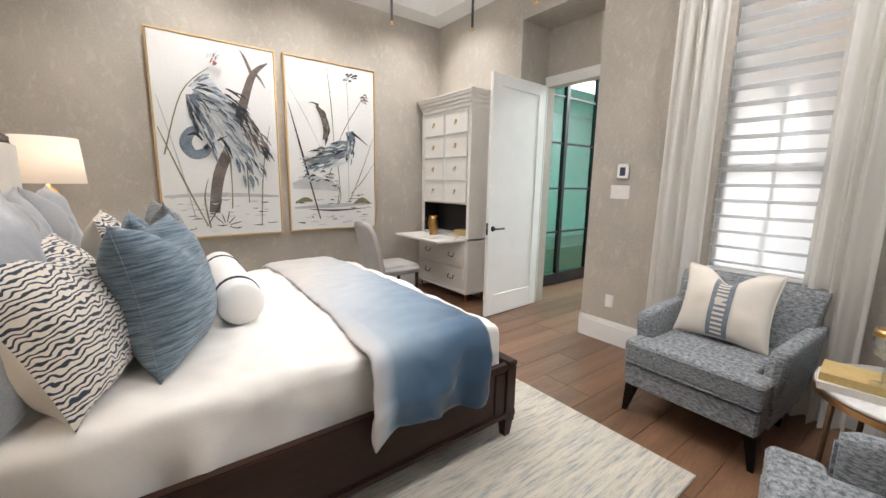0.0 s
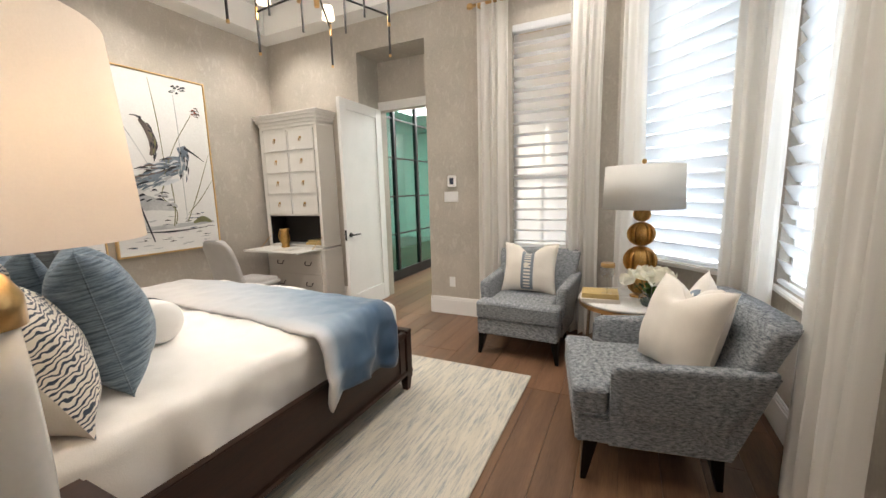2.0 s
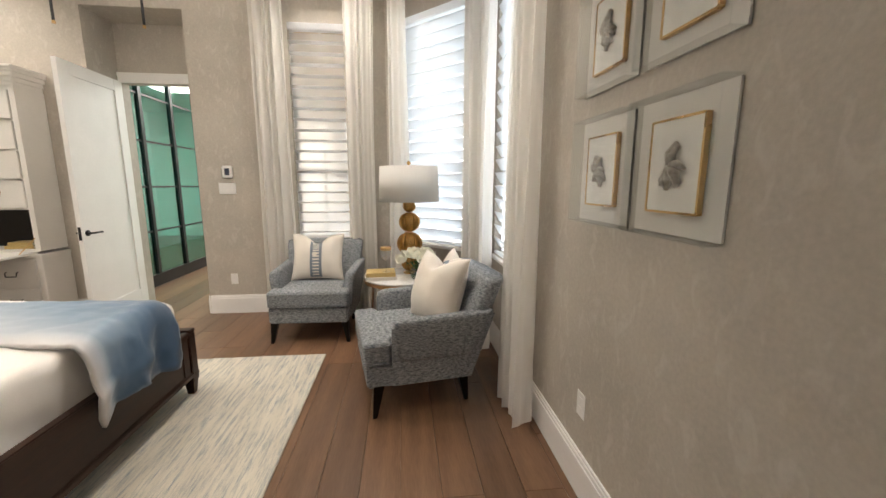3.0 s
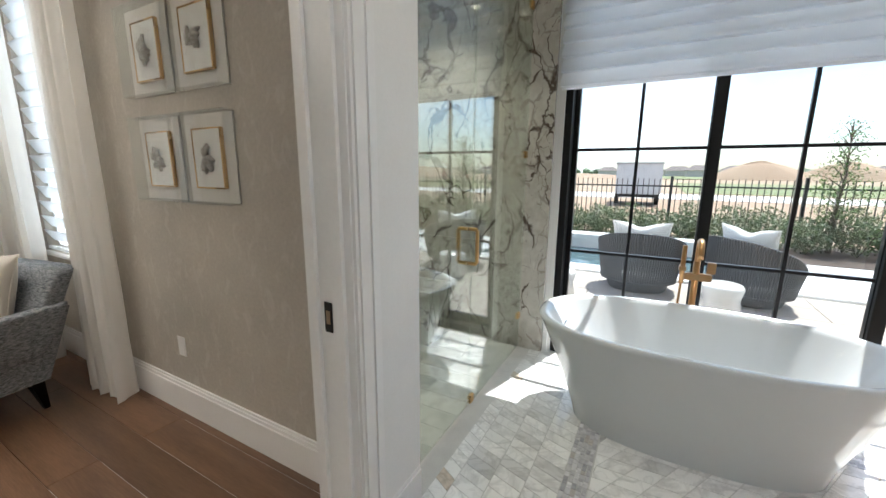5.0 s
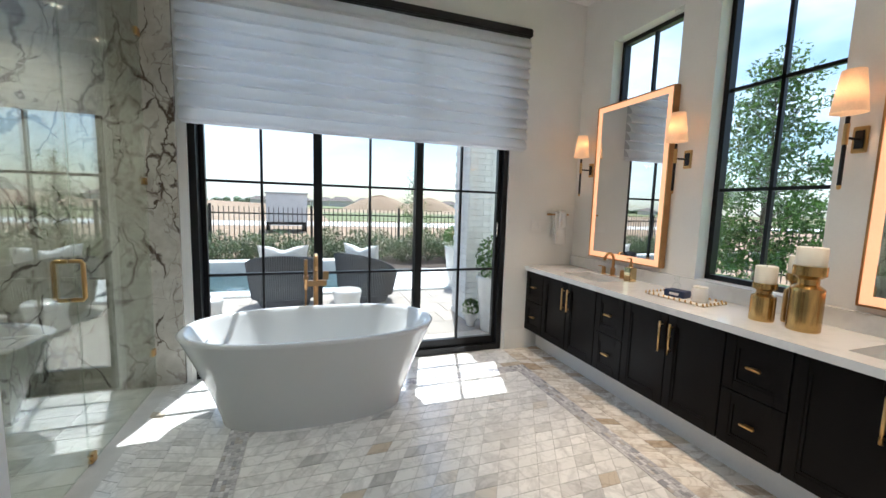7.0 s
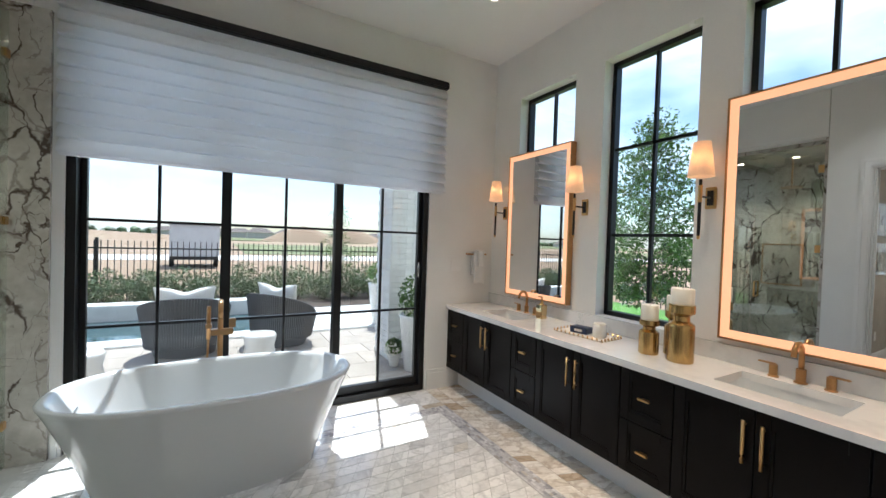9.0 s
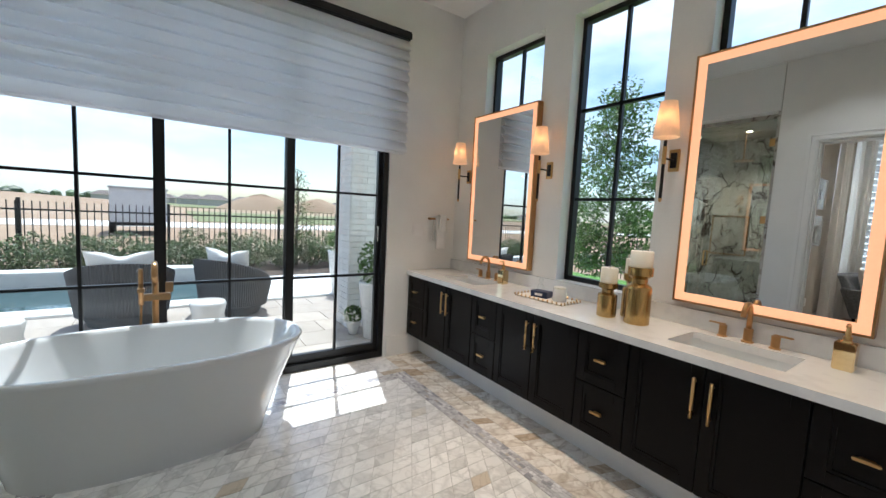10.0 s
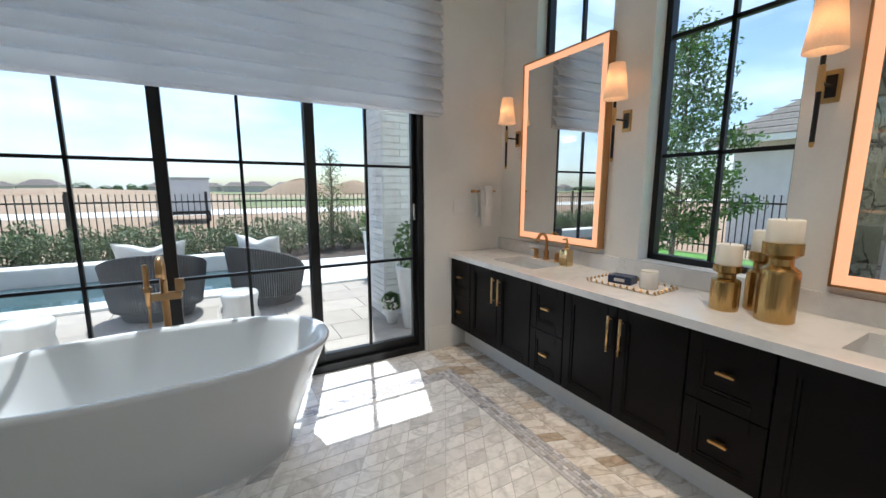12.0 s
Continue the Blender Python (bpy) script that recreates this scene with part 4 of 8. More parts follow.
# ---- bedroom things ----
def striped(name, base, line, scale, dist, rough=0.85, width=0.42, bands="Z", detail=2.5):
    """Woven or printed lines: a bent wave."""
    m = material(name, base, rough, var=0.05, scale=6, fine=260, bump=0.15, sheen=0.2)
    n, l, b = nodes_of(m)
    src = b.inputs["Base Color"].links[0].from_socket
    wv = n.new("ShaderNodeTexWave")
    wv.bands_direction = bands
    wv.inputs["Scale"].default_value, wv.inputs["Distortion"].default_value = scale, dist
    wv.inputs["Detail"].default_value, wv.inputs["Detail Scale"].default_value = detail, 1.6
    l.new(n["Texture Coordinate"].outputs["Object"], wv.inputs["Vector"])
    rp = n.new("ShaderNodeValToRGB")
    rp.color_ramp.elements[0].position, rp.color_ramp.elements[1].position = width, width + 0.06
    rp.color_ramp.elements[0].color, rp.color_ramp.elements[1].color = (1, 1, 1, 1), (0, 0, 0, 1)
    l.new(wv.outputs["Fac"], rp.inputs[0])
    mx = n.new("ShaderNodeMix")
    mx.data_type = "RGBA"
    mx.inputs[7].default_value = (*line, 1)
    l.new(rp.outputs[0], mx.inputs[0])
    l.new(src, mx.inputs[6])
    l.new(mx.outputs[2], b.inputs["Base Color"])
    return m


ZEBRA = striped("zebra_print", (0.76, 0.70, 0.61), (0.035, 0.050, 0.080), 19.0, 7.5, detail=0.8, width=0.30)
BLUEWEAVE = material("blue_strie", (0.05, 0.085, 0.125), 0.85, scale=14, fine=120, bump=0.5, stretch=(0.6, 0.6, 9), second=(0.30, 0.38, 0.45), sheen=0.2, ramp=(0.38, 0.66))
GREYWEAVE = material("grey_strie", (0.10, 0.105, 0.115), 0.85, scale=14, fine=120, bump=0.5, stretch=(0.6, 0.6, 9), second=(0.34, 0.34, 0.34), sheen=0.2, ramp=(0.38, 0.66))
SATIN = material("silver_satin", (0.25, 0.27, 0.31), 0.42, 0.15, scale=3, fine=200, bump=0.08, sheen=0.5, second=(0.46, 0.455, 0.455))
PIPING = material("navy_band", (0.035, 0.045, 0.06), 0.8)


def pillow_bm(w, h, t, nu=22, dent=0.0, seed=0, side=0, rumple=1.0):
    """Upright cushion: x wide, z high, y thick; pinched corners. side: +1 or -1 gives one face only."""
    bm = bmesh.new()
    off = Vector((seed * 7.3, seed * 3.1, 0))

    def face(sgn):
        def fn(u, v):
            a, b = 2 * u - 1, 2 * v - 1
            pinch = 1 - 0.10 * (1 - a * a) * abs(b) ** 3 - 0.0
            pinch2 = 1 - 0.10 * (1 - b * b) * abs(a) ** 3
            x, z = a * w / 2 * pinch2, b * h / 2 * pinch
            full = max(0.0, (1 - abs(a) ** 2.6) * (1 - abs(b) ** 2.6)) ** 0.62
            if dent:
                z -= dent * h * max(0, b) ** 2 * math.exp(-(a / 0.33) ** 2)
            y = sgn * t / 2 * full
            p = Vector((x, y, z + h / 2))
            k = full ** 0.4 if full > 0 else 0
            return p + noise.noise_vector(p * 6 + off) * 0.014 * rumple * k + noise.noise_vector(p * 15 + off) * 0.004 * rumple * k
        return fn
    for sgn in ((1, -1) if not side else (side,)):
        sheet(nu, nu, face(sgn), bm)
    if not side:
        bmesh.ops.remove_doubles(bm, verts=bm.verts, dist=1e-4)
    return bm


def pillow(label, m, w, h, t, mat, back=None, dent=0.0, seed=0, trim=None, group="bed pillows", rumple=1.0):
    p = thing("pillow", label, "pillow", m, group)
    if back:
        part("front_panel", pillow_bm(w, h, t, 26, dent, seed, -1, rumple), mat, p, smooth=True)
        part("back_panel", pillow_bm(w, h, t, 26, dent, seed, 1, rumple), back, p, "plain cream back panel", True)
    else:
        part("cushion", pillow_bm(w, h, t, 28, dent, seed, 0, rumple), mat, p, smooth=True)
    if trim:
        a = [(math.cos(i / 40 * math.tau), math.sin(i / 40 * math.tau)) for i in range(40)]
        pts = []
        for c, s in a:
            k = 1 / max(abs(c), abs(s))
            aa, bb = c * k, s * k
            pts.append((aa * w / 2 * (1 - 0.10 * (1 - bb * bb) * abs(aa) ** 3), 0,
                        bb * h / 2 * (1 - 0.10 * (1 - aa * aa) * abs(bb) ** 3) + h / 2 - (dent * h * max(0, bb) ** 2 * math.exp(-(aa / 0.33) ** 2))))
        part("welt", tube(pts, 0.003, 6, closed=True), trim, p, smooth=True)
    return p


def lean(x, y, z, yaw, tilt):
    """Rests at x, y, z, its front (-y of the cushion) turned by yaw, leaning back by tilt."""
    return pose(x, y, z, 0, 0, yaw) @ pose(0, 0, 0, -tilt, 0, 0)


TOPZ = 0.685
SHAM = "large silver satin pillow leaning on the headboard"
pillow(SHAM, lean(-2.46, 2.32, TOPZ, 84, 10), 0.66, 0.67, 0.26, SATIN, None, 0.10, 1, SATIN, rumple=2.4)
pillow(SHAM, lean(-2.52, 2.98, TOPZ, 92, 8), 0.66, 0.66, 0.24, SATIN, None, 0.14, 2, SATIN, rumple=2.4)
pillow(SHAM, lean(-2.52, 3.64, TOPZ, 90, 8), 0.66, 0.66, 0.24, SATIN, None, 0.12, 3, SATIN, rumple=2.4)
pillow("cream pillow printed with wavy navy zebra lines", lean(-2.26, 2.28, TOPZ - 0.01, 76, 25), 0.62, 0.56, 0.30, ZEBRA, CREAM, 0.14, 4, rumple=1.4)
pillow("cream pillow printed with wavy navy zebra lines", lean(-2.20, 3.03, TOPZ - 0.01, 92, 12), 0.62, 0.56, 0.24, ZEBRA, CREAM, 0.20, 5)
pillow("slate blue strie woven pillow standing on edge", lean(-2.045, 2.43, TOPZ - 0.01, 70, 10), 0.54, 0.57, 0.31, BLUEWEAVE, None, 0.17, 6, BLUEWEAVE)
pillow("dark slate blue strie woven pillow standing on edge", lean(-2.09, 2.96, TOPZ - 0.01, 92, 11), 0.52, 0.56, 0.21, BLUEWEAVE, None, 0.22, 7, BLUEWEAVE)
pillow("slate grey strie woven pillow standing on edge", lean(-1.985, 3.17, TOPZ - 0.01, 94, 9), 0.56, 0.61, 0.20, GREYWEAVE, None, 0.20, 8, GREYWEAVE)
bol = thing("bolster", "white linen bolster cushion with dark bands near its ends", "bolster cushion", pose(-1.80, 2.575, 0.80, -90, 0, -2), "bed pillows")
BL = 1.02
part("cushion", lathe([(0, -0.012), (0.06, -0.008), (0.095, 0.004), (0.105, 0.02), (0.108, BL / 2), (0.105, BL - 0.02), (0.095, BL - 0.004), (0, BL)], 28), LINEN, bol, smooth=True)
for z in (0.13, BL - 0.22):
    part("band", lathe([(0.1075, z), (0.1105, z + 0.002), (0.1105, z + 0.028), (0.1075, z + 0.03)], 28), PIPING, bol, "dark grey band", True)

# nightstands and bedside lamps
SHADEW = material("lamp_shade_lit", (0.84, 0.78, 0.68), 0.85, var=0.03, scale=3, fine=300, bump=0.1, thin=0.30, emit=(1.0, 0.76, 0.60, 0.16))
SHADEC = material("lamp_shade_unlit", (0.82, 0.80, 0.76), 0.85, var=0.03, scale=3, fine=300, bump=0.1, thin=0.35)


def drum(r0, r1, h, z, t=0.004, seg=40):
    return lathe([(r0 - t, z), (r0, z), (r1, z + h), (r1 - t, z + h)], seg)


def open_drum(r0, r1, h, z, seg=40):
    bm = bmesh.new()
    k = [(r0 - 0.004, z + 0.002), (r0, z), (r1, z + h), (r1 - 0.004, z + h - 0.002), (r0 - 0.004, z + 0.002)]
    rings = [[bm.verts.new((r * math.cos(a * math.tau / seg), r * math.sin(a * math.tau / seg), zz)) for a in range(seg)] for r, zz in k[:4]]
    for a, b in ((0, 1), (1, 2), (2, 3), (3, 0)):
        for i in range(seg):
            j = (i + 1) % seg
            bm.faces.new((rings[a][i], rings[a][j], rings[b][j], rings[b][i]))
    return bm


CERAMIC = material("pale_ceramic", (0.72, 0.70, 0.67), 0.25, var=0.05, scale=6, fine=60, bump=0.03, coat=0.4)
for y0 in (1.13, 4.08):
    ns = thing("nightstand", "dark-stained wooden nightstand with two drawers beside the bed", "nightstand", pose(-2.92, y0, 0), "nightstands")
    part("top", box(0.0, 0.48, -0.01, 0.66, 0.665, 0.70, 0.012, 3), WOODDARK, ns)
    part("body", box(0.015, 0.45, 0.01, 0.64, 0.12, 0.665, 0.004), WOODDARK, ns)
    for z in (0.15, 0.41):
        d = part("drawer", box(0.45, 0.466, 0.03, 0.62, z, z + 0.235, 0.004), WOODDARK, ns)
        part("handle", tube([(0.466, 0.27, z + 0.12), (0.488, 0.27, z + 0.12), (0.488, 0.38, z + 0.12), (0.466, 0.38, z + 0.12)], 0.005, 8), BRASS, d, "brass pull", True)
    for x, y in ((0.04, 0.04), (0.42, 0.04), (0.04, 0.61), (0.42, 0.61)):
        part("leg", box(x - 0.02, x + 0.02, y - 0.02, y + 0.02, 0, 0.12, 0.003), WOODDARK, ns)
    lm = thing("table_lamp", "lit bedside lamp with a white drum shade and brass neck", "lamp", pose(-2.66, 1.36 if y0 < 2 else 4.40, 0.70), "bedside lamps")
    part("base", lathe([(0, 0), (0.085, 0), (0.088, 0.02), (0.05, 0.035), (0.045, 0.12), (0.048, 0.28), (0.045, 0.44), (0.04, 0.52), (0, 0.53)], 28), CERAMIC, lm, "pale ceramic column", True)
    part("neck", lathe([(0, 0.52), (0.05, 0.525), (0.05, 0.57), (0.035, 0.60), (0.014, 0.62), (0.014, 0.80), (0, 0.80)], 20), BRASS, lm, "brass neck", True)
    part("shade", open_drum(0.205, 0.185, 0.31, 0.645), SHADEW, lm, "glowing white drum shade", True)
    part("bulb", lathe([(0, 0.74), (0.028, 0.76), (0.034, 0.80), (0.02, 0.84), (0, 0.845)], 14), material("bulb_glow", (1, 0.9, 0.7), 0.4, emit=(1, 0.78, 0.5, 12)), lm, smooth=True)
    lamp("bedside_light", "POINT", pose(-2.66, 1.36 if y0 < 2 else 4.40, 1.47), 4.7, (1.0, 0.80, 0.60), radius=0.05)

# rug
RUG = material("pale_abrash_rug", (0.60, 0.55, 0.46), 0.95, var=0.1, scale=5, fine=160, bump=0.6, stretch=(0.45, 3.2, 1))
n_, l_, b_ = nodes_of(RUG)
src_ = b_.inputs["Base Color"].links[0].from_socket
mp_ = n_.new("ShaderNodeMapping")
mp_.inputs["Scale"].default_value = (1.5, 17, 1)
nz_ = n_.new("ShaderNodeTexNoise")
nz_.inputs["Scale"].default_value, nz_.inputs["Detail"].default_value, nz_.inputs["Roughness"].default_value = 3.0, 9, 0.75
rp_ = n_.new("ShaderNodeValToRGB")
rp_.color_ramp.elements[0].position, rp_.color_ramp.elements[1].position = 0.47, 0.66
mx_ = n_.new("ShaderNodeMix")
mx_.data_type = "RGBA"
mx_.inputs[7].default_value = (0.25, 0.275, 0.30, 1)
l_.new(n_["Texture Coordinate"].outputs["Object"], mp_.inputs[0])
l_.new(mp_.outputs[0], nz_.inputs["Vector"])
l_.new(nz_.outputs["Fac"], rp_.inputs[0])
l_.new(rp_.outputs[0], mx_.inputs[0])
l_.new(src_, mx_.inputs[6])
l_.new(mx_.outputs[2], b_.inputs["Base Color"])
rug = tagged(link_mesh("rug", box(-2.55, -0.105, 1.145, 4.65, 0.0, 0.012, 0.004), RUG), "pale ivory rug with streaky grey blue abrash under the bed", "rug")


# armchairs
def armchair(m, label):
    """Front towards -y; a T-shaped seat cushion, set-back arms and a flared, winged back."""
    c = thing("armchair", label, "armchair", m, "bay armchairs")
    bm = box(-0.338, 0.338, -0.365, 0.30, 0.19, 0.335, 0.012, 3)
    for v in bm.verts:
        if v.co.y > 0.1 and v.co.z < 0.26:
            v.co.y -= 0.02
    part("seat_frame", bm, TWEED, c)
    bm = bmesh.new()
    tee = [(-0.345, -0.380), (0.345, -0.380), (0.345, -0.225), (0.268, -0.215), (0.268, 0.26), (-0.268, 0.26), (-0.268, -0.215), (-0.345, -0.225)]
    lid = bm.faces.new([bm.verts.new((x, y, 0.338)) for x, y in tee])
    ext = bmesh.ops.extrude_face_region(bm, geom=[lid])
    for v in ext["geom"]:
        if isinstance(v, bmesh.types.BMVert):
            v.co.z = 0.478
    bmesh.ops.recalc_face_normals(bm, faces=bm.faces)
    bmesh.ops.bevel(bm, geom=bm.edges[:], offset=0.035, segments=5, profile=0.6, affect="EDGES")
    cush = part("seat_cushion", bm, TWEED, c, smooth=True)
    for z in (0.345, 0.452):
        part("piping", tube([(-0.27, -0.21, z), (-0.335, -0.225, z), (-0.343, -0.25, z), (-0.343, -0.355, z), (-0.325, -0.378, z), (0.325, -0.378, z), (0.343, -0.355, z), (0.343, -0.25, z), (0.335, -0.225, z), (0.27, -0.21, z)], 0.005, 6), TWEED, cush, smooth=True)
    for s in (-1, 1):
        def arm(u, v, s=s):
            a = u * math.tau
            cx, cz = math.cos(a), math.sin(a)
            px, pz = math.copysign(abs(cx) ** 0.4, cx), math.copysign(abs(cz) ** 0.4, cz)
            lo, top = 0.335, 0.605 + 0.025 * v
            z = (lo + top) / 2 + pz * (top - lo) / 2
            y = -0.205 + v * (0.46 + 0.16 * (z - lo) / (top - lo))
            r = 1 - 0.30 * max(0, 1 - v / 0.07) ** 2
            flare = 0.030 * (z - lo) / (top - lo) + 0.022 * v
            return Vector((s * (0.312 + flare) + px * 0.046 * r, y, z - (1 - r) * 0.05 * (pz > 0)))
        bm = sheet(28, 14, arm, closed_u=True)
        bmesh.ops.holes_fill(bm, edges=bm.edges)
        part("arm", bm, TWEED, c, smooth=True)
        bm = bmesh.new()
        # outer side panel, raked at the back
        o = [(-0.215, 0.195), (0.285, 0.195), (0.43, 0.60), (-0.215, 0.56)]
        for k in (0, 1):
            vs = [bm.verts.new((s * (0.318 + 0.028 * k + 0.04 * (z - 0.2) + 0.012 * (y > 0.1)), y, z)) for y, z in o]
            bm.faces.new(vs if k else vs[::-1])
        bm.verts.ensure_lookup_table()
        for k in range(4):
            bm.faces.new((bm.verts[k], bm.verts[(k + 1) % 4], bm.verts[4 + (k + 1) % 4], bm.verts[4 + k]))
        part("side_panel", bm, TWEED, c)

    def back(u, v):
        a = u * math.tau
        cx, cz = math.cos(a), math.sin(a)
        px = math.copysign(abs(cx) ** 0.28, cx)
        py = math.copysign(abs(cz) ** 0.5, cz)
        z = 0.25 + 0.58 * v
        half = 0.315 + 0.075 * v
        thick = 0.10 - 0.035 * v
        y = 0.235 + 0.225 * v ** 1.15 + py * thick - 0.02 * px * px * v
        cap = max(0.0, (v - 0.92) / 0.08)
        return Vector((px * half * (1 - 0.02 * cap), y, z - 0.012 * abs(px) ** 6 * v - 0.004 * cap))
    bm = sheet(44, 18, back, closed_u=True)
    bmesh.ops.holes_fill(bm, edges=bm.edges)
    part("backrest", bm, TWEED, c, smooth=True)
    for x, y, dx, dy in ((-0.305, -0.295, -0.025, -0.03), (0.305, -0.295, 0.025, -0.03), (-0.28, 0.245, -0.005, 0.03), (0.28, 0.245, 0.005, 0.03)):
        bm = bmesh.new()
        bmesh.ops.create_cone(bm, cap_ends=True, segments=4, radius1=0.018, radius2=0.046, depth=0.20)
        bmesh.ops.rotate(bm, verts=bm.verts, matrix=Matrix.Rotation(math.pi / 4, 3, "Z"))
        for v in bm.verts:
            if v.co.z < 0:
                v.co.x += dx
                v.co.y += dy
            v.co += Vector((x, y, 0.10))
        part("leg", bm, ESPRESSO, c, "black tapered wooden leg")
    return c


armchair(pose(0.50, 1.32, 0, 0, 0, -92), "grey-blue tweed armchair with tapered black legs beside the window")
armchair(pose(-0.64, 0.43, 0, 0, 0, 191), "grey-blue tweed armchair with tapered black legs near the framed pieces")
BANDB = material("band_blue", (0.20, 0.23, 0.265), 0.9, var=0.2, scale=60, fine=200, bump=0.3)


def banded_pillow(m):
    p = pillow("cream throw pillow with an embroidered blue centre band", m, 0.50, 0.46, 0.17, CREAM, None, 0.20, 11, CREAM, "armchair pillows")

    def strip_fn(x0, x1, lift):
        def fn(u, v):
            x = x0 + (x1 - x0) * u
            a, b = x / 0.25, 2 * (0.03 + 0.94 * v) - 1
            full = max(0.0, (1 - abs(a) ** 2.6) * (1 - abs(b) ** 2.6)) ** 0.62
            z = b * 0.23 * (1 - 0.10 * (1 - a * a) * abs(b) ** 3) + 0.23 - 0.20 * 0.46 * max(0, b) ** 2 * math.exp(-(a / 0.33) ** 2)
            return Vector((x, -0.085 * full - lift - 0.008, z))
        return fn
    band = part("band", sheet(6, 24, strip_fn(-0.055, 0.055, 0.0)), BANDB, p, "grey blue woven band", True)
    for k in range(13):
        v0 = 0.05 + k * 0.07
        fn = strip_fn(-0.03, 0.03, 0.003)
        part("stitch", sheet(6, 3, lambda u, v, v0=v0, fn=fn: fn(u, v0 + 0.035 * v)), CREAM, band)
    return p


banded_pillow(pose(0.55, 1.33, 0.475, 0, 0, -92) @ pose(0, 0, 0, -17, 0, 0))
banded_pillow(pose(-0.50, 0.24, 0.475, 0, 0, 178) @ pose(0, 0, 0, -16, 0, 0))
pillow("plump plain cream throw pillow leaning in an armchair", pose(-0.70, 0.33, 0.470, 0, 0, 212) @ pose(0, 0, 0, -18, 0, 0), 0.48, 0.48, 0.25, CREAM, None, 0.2, 31, CREAM, "armchair pillows")

# side table with its things
TBX, TBY, TBZ = 0.27, 0.52, 0.575
AGEDBRONZE = material("aged_bronze", (0.16, 0.10, 0.06), 0.38, 0.8, var=0.25, scale=12, fine=120, bump=0.1)
st = thing("side_table", "round side table with white marble top and bronze legs", "side table", pose(TBX, TBY, 0))
part("top", lathe([(0, TBZ - 0.022), (0.33, TBZ - 0.022), (0.337, TBZ - 0.012), (0.334, TBZ), (0, TBZ)], 48), TABLESTONE, st, "white marble top", True)
part("rim", lathe([(0.30, TBZ - 0.05), (0.335, TBZ - 0.05), (0.338, TBZ - 0.022), (0.30, TBZ - 0.022)], 48), BRONZE, st)
for k in range(4):
    a = math.radians(35 + 90 * k)
    part("leg", tube([(0.30 * math.cos(a), 0.30 * math.sin(a), TBZ - 0.04), (0.31 * math.cos(a), 0.31 * math.sin(a), 0.3), (0.32 * math.cos(a), 0.32 * math.sin(a), 0.0)], 0.011, 10), AGEDBRONZE, st, smooth=True)
tl = thing("sculptural_lamp", "table lamp of stacked gold leaf ribbed spheres with white shade", "lamp", pose(0.36, 0.44, TBZ))
part("foot", lathe([(0, 0), (0.06, 0), (0.06, 0.012), (0.02, 0.02), (0, 0.02)], 24), GOLDLEAF, tl)
z = 0.02
for r in (0.080, 0.117, 0.097, 0.060):
    ball = part("sphere", lathe([(0, z), (0.45 * r, z + 0.10 * r), (0.72 * r, z + 0.45 * r), (0.80 * r, z + 0.93 * r), (0.72 * r, z + 1.41 * r), (0.45 * r, z + 1.76 * r), (0, z + 2 * r * 0.93)], 12), GOLDLEAF, tl, smooth=True)
    for k in range(6):
        a = k / 6 * math.pi
        bm = bmesh.new()
        pts = [(math.cos(i / 28 * math.tau) * r, math.sin(i / 28 * math.tau) * r * 0.93) for i in range(28)]
        for sgn in (-1, 1):
            vs = [bm.verts.new((px * math.cos(a) - sgn * 0.003 * math.sin(a), px * math.sin(a) + sgn * 0.003 * math.cos(a), z + r * 0.93 + pz)) for px, pz in pts]
            bm.faces.new(vs if sgn > 0 else vs[::-1])
        bm.verts.ensure_lookup_table()
        for i in range(28):
            bm.faces.new((bm.verts[i], bm.verts[(i + 1) % 28], bm.verts[28 + (i + 1) % 28], bm.verts[28 + i]))
        part("fin", bm, GOLDLEAF, ball)
    z += 2 * r * 0.93
part("stem", tube([(0, 0, z - 0.01), (0, 0, 0.995)], 0.008, 10), GOLDLEAF, tl)
part("shade", open_drum(0.275, 0.262, 0.31, 0.665), SHADEC, tl, "white drum shade", True)
part("harp_ring", lathe([(0, 0.955), (0.26, 0.955), (0.26, 0.957), (0, 0.957)], 24), SHADEC, tl)
part("finial", lathe([(0, 0.985), (0.016, 0.995), (0.018, 1.01), (0.01, 1.022), (0, 1.026)], 14), GOLDLEAF, tl, smooth=True)


def book(m, w, d, h, cover, label):
    b = thing("book", label, "book", m, "stacked books")
    pg = material("pages", (0.75, 0.71, 0.62), 0.9, var=0.1, scale=3, fine=200, stretch=(1, 1, 20))
    part("pages", box(0.004, w - 0.006, 0.006, d - 0.006, 0.004, h - 0.004), pg, b)
    bm = box(0, w, 0, d, 0, 0.004, 0.001)
    box(0, w, 0, d, h - 0.004, h, 0.001, bm=bm)
    box(0, 0.004, 0, d, 0.004, h - 0.004, bm=bm)
    part("cover", bm, cover, b)
    return b


COVW = material("white_cover", (0.66, 0.62, 0.56), 0.5)
COVG = material("gold_cover", (0.52, 0.38, 0.15), 0.4, var=0.2)
book(pose(0.08, 0.56, TBZ, 0, 0, 8), 0.20, 0.26, 0.030, COVW, "white hardback book on the marble table")
book(pose(0.085, 0.57, TBZ + 0.030, 0, 0, 4), 0.19, 0.25, 0.035, COVG, "gold patterned hardback book on top of another")
gl = thing("goblet", "clear glass goblet with a broad gold rim", "glass", pose(0.115, 0.65, TBZ + 0.065))
part("bowl", lathe([(0.004, 0.10), (0.035, 0.12), (0.05, 0.16), (0.048, 0.20), (0.044, 0.222), (0.042, 0.222), (0.046, 0.16), (0.03, 0.125), (0.0, 0.108)], 24), GLASSWARE, gl, smooth=True)
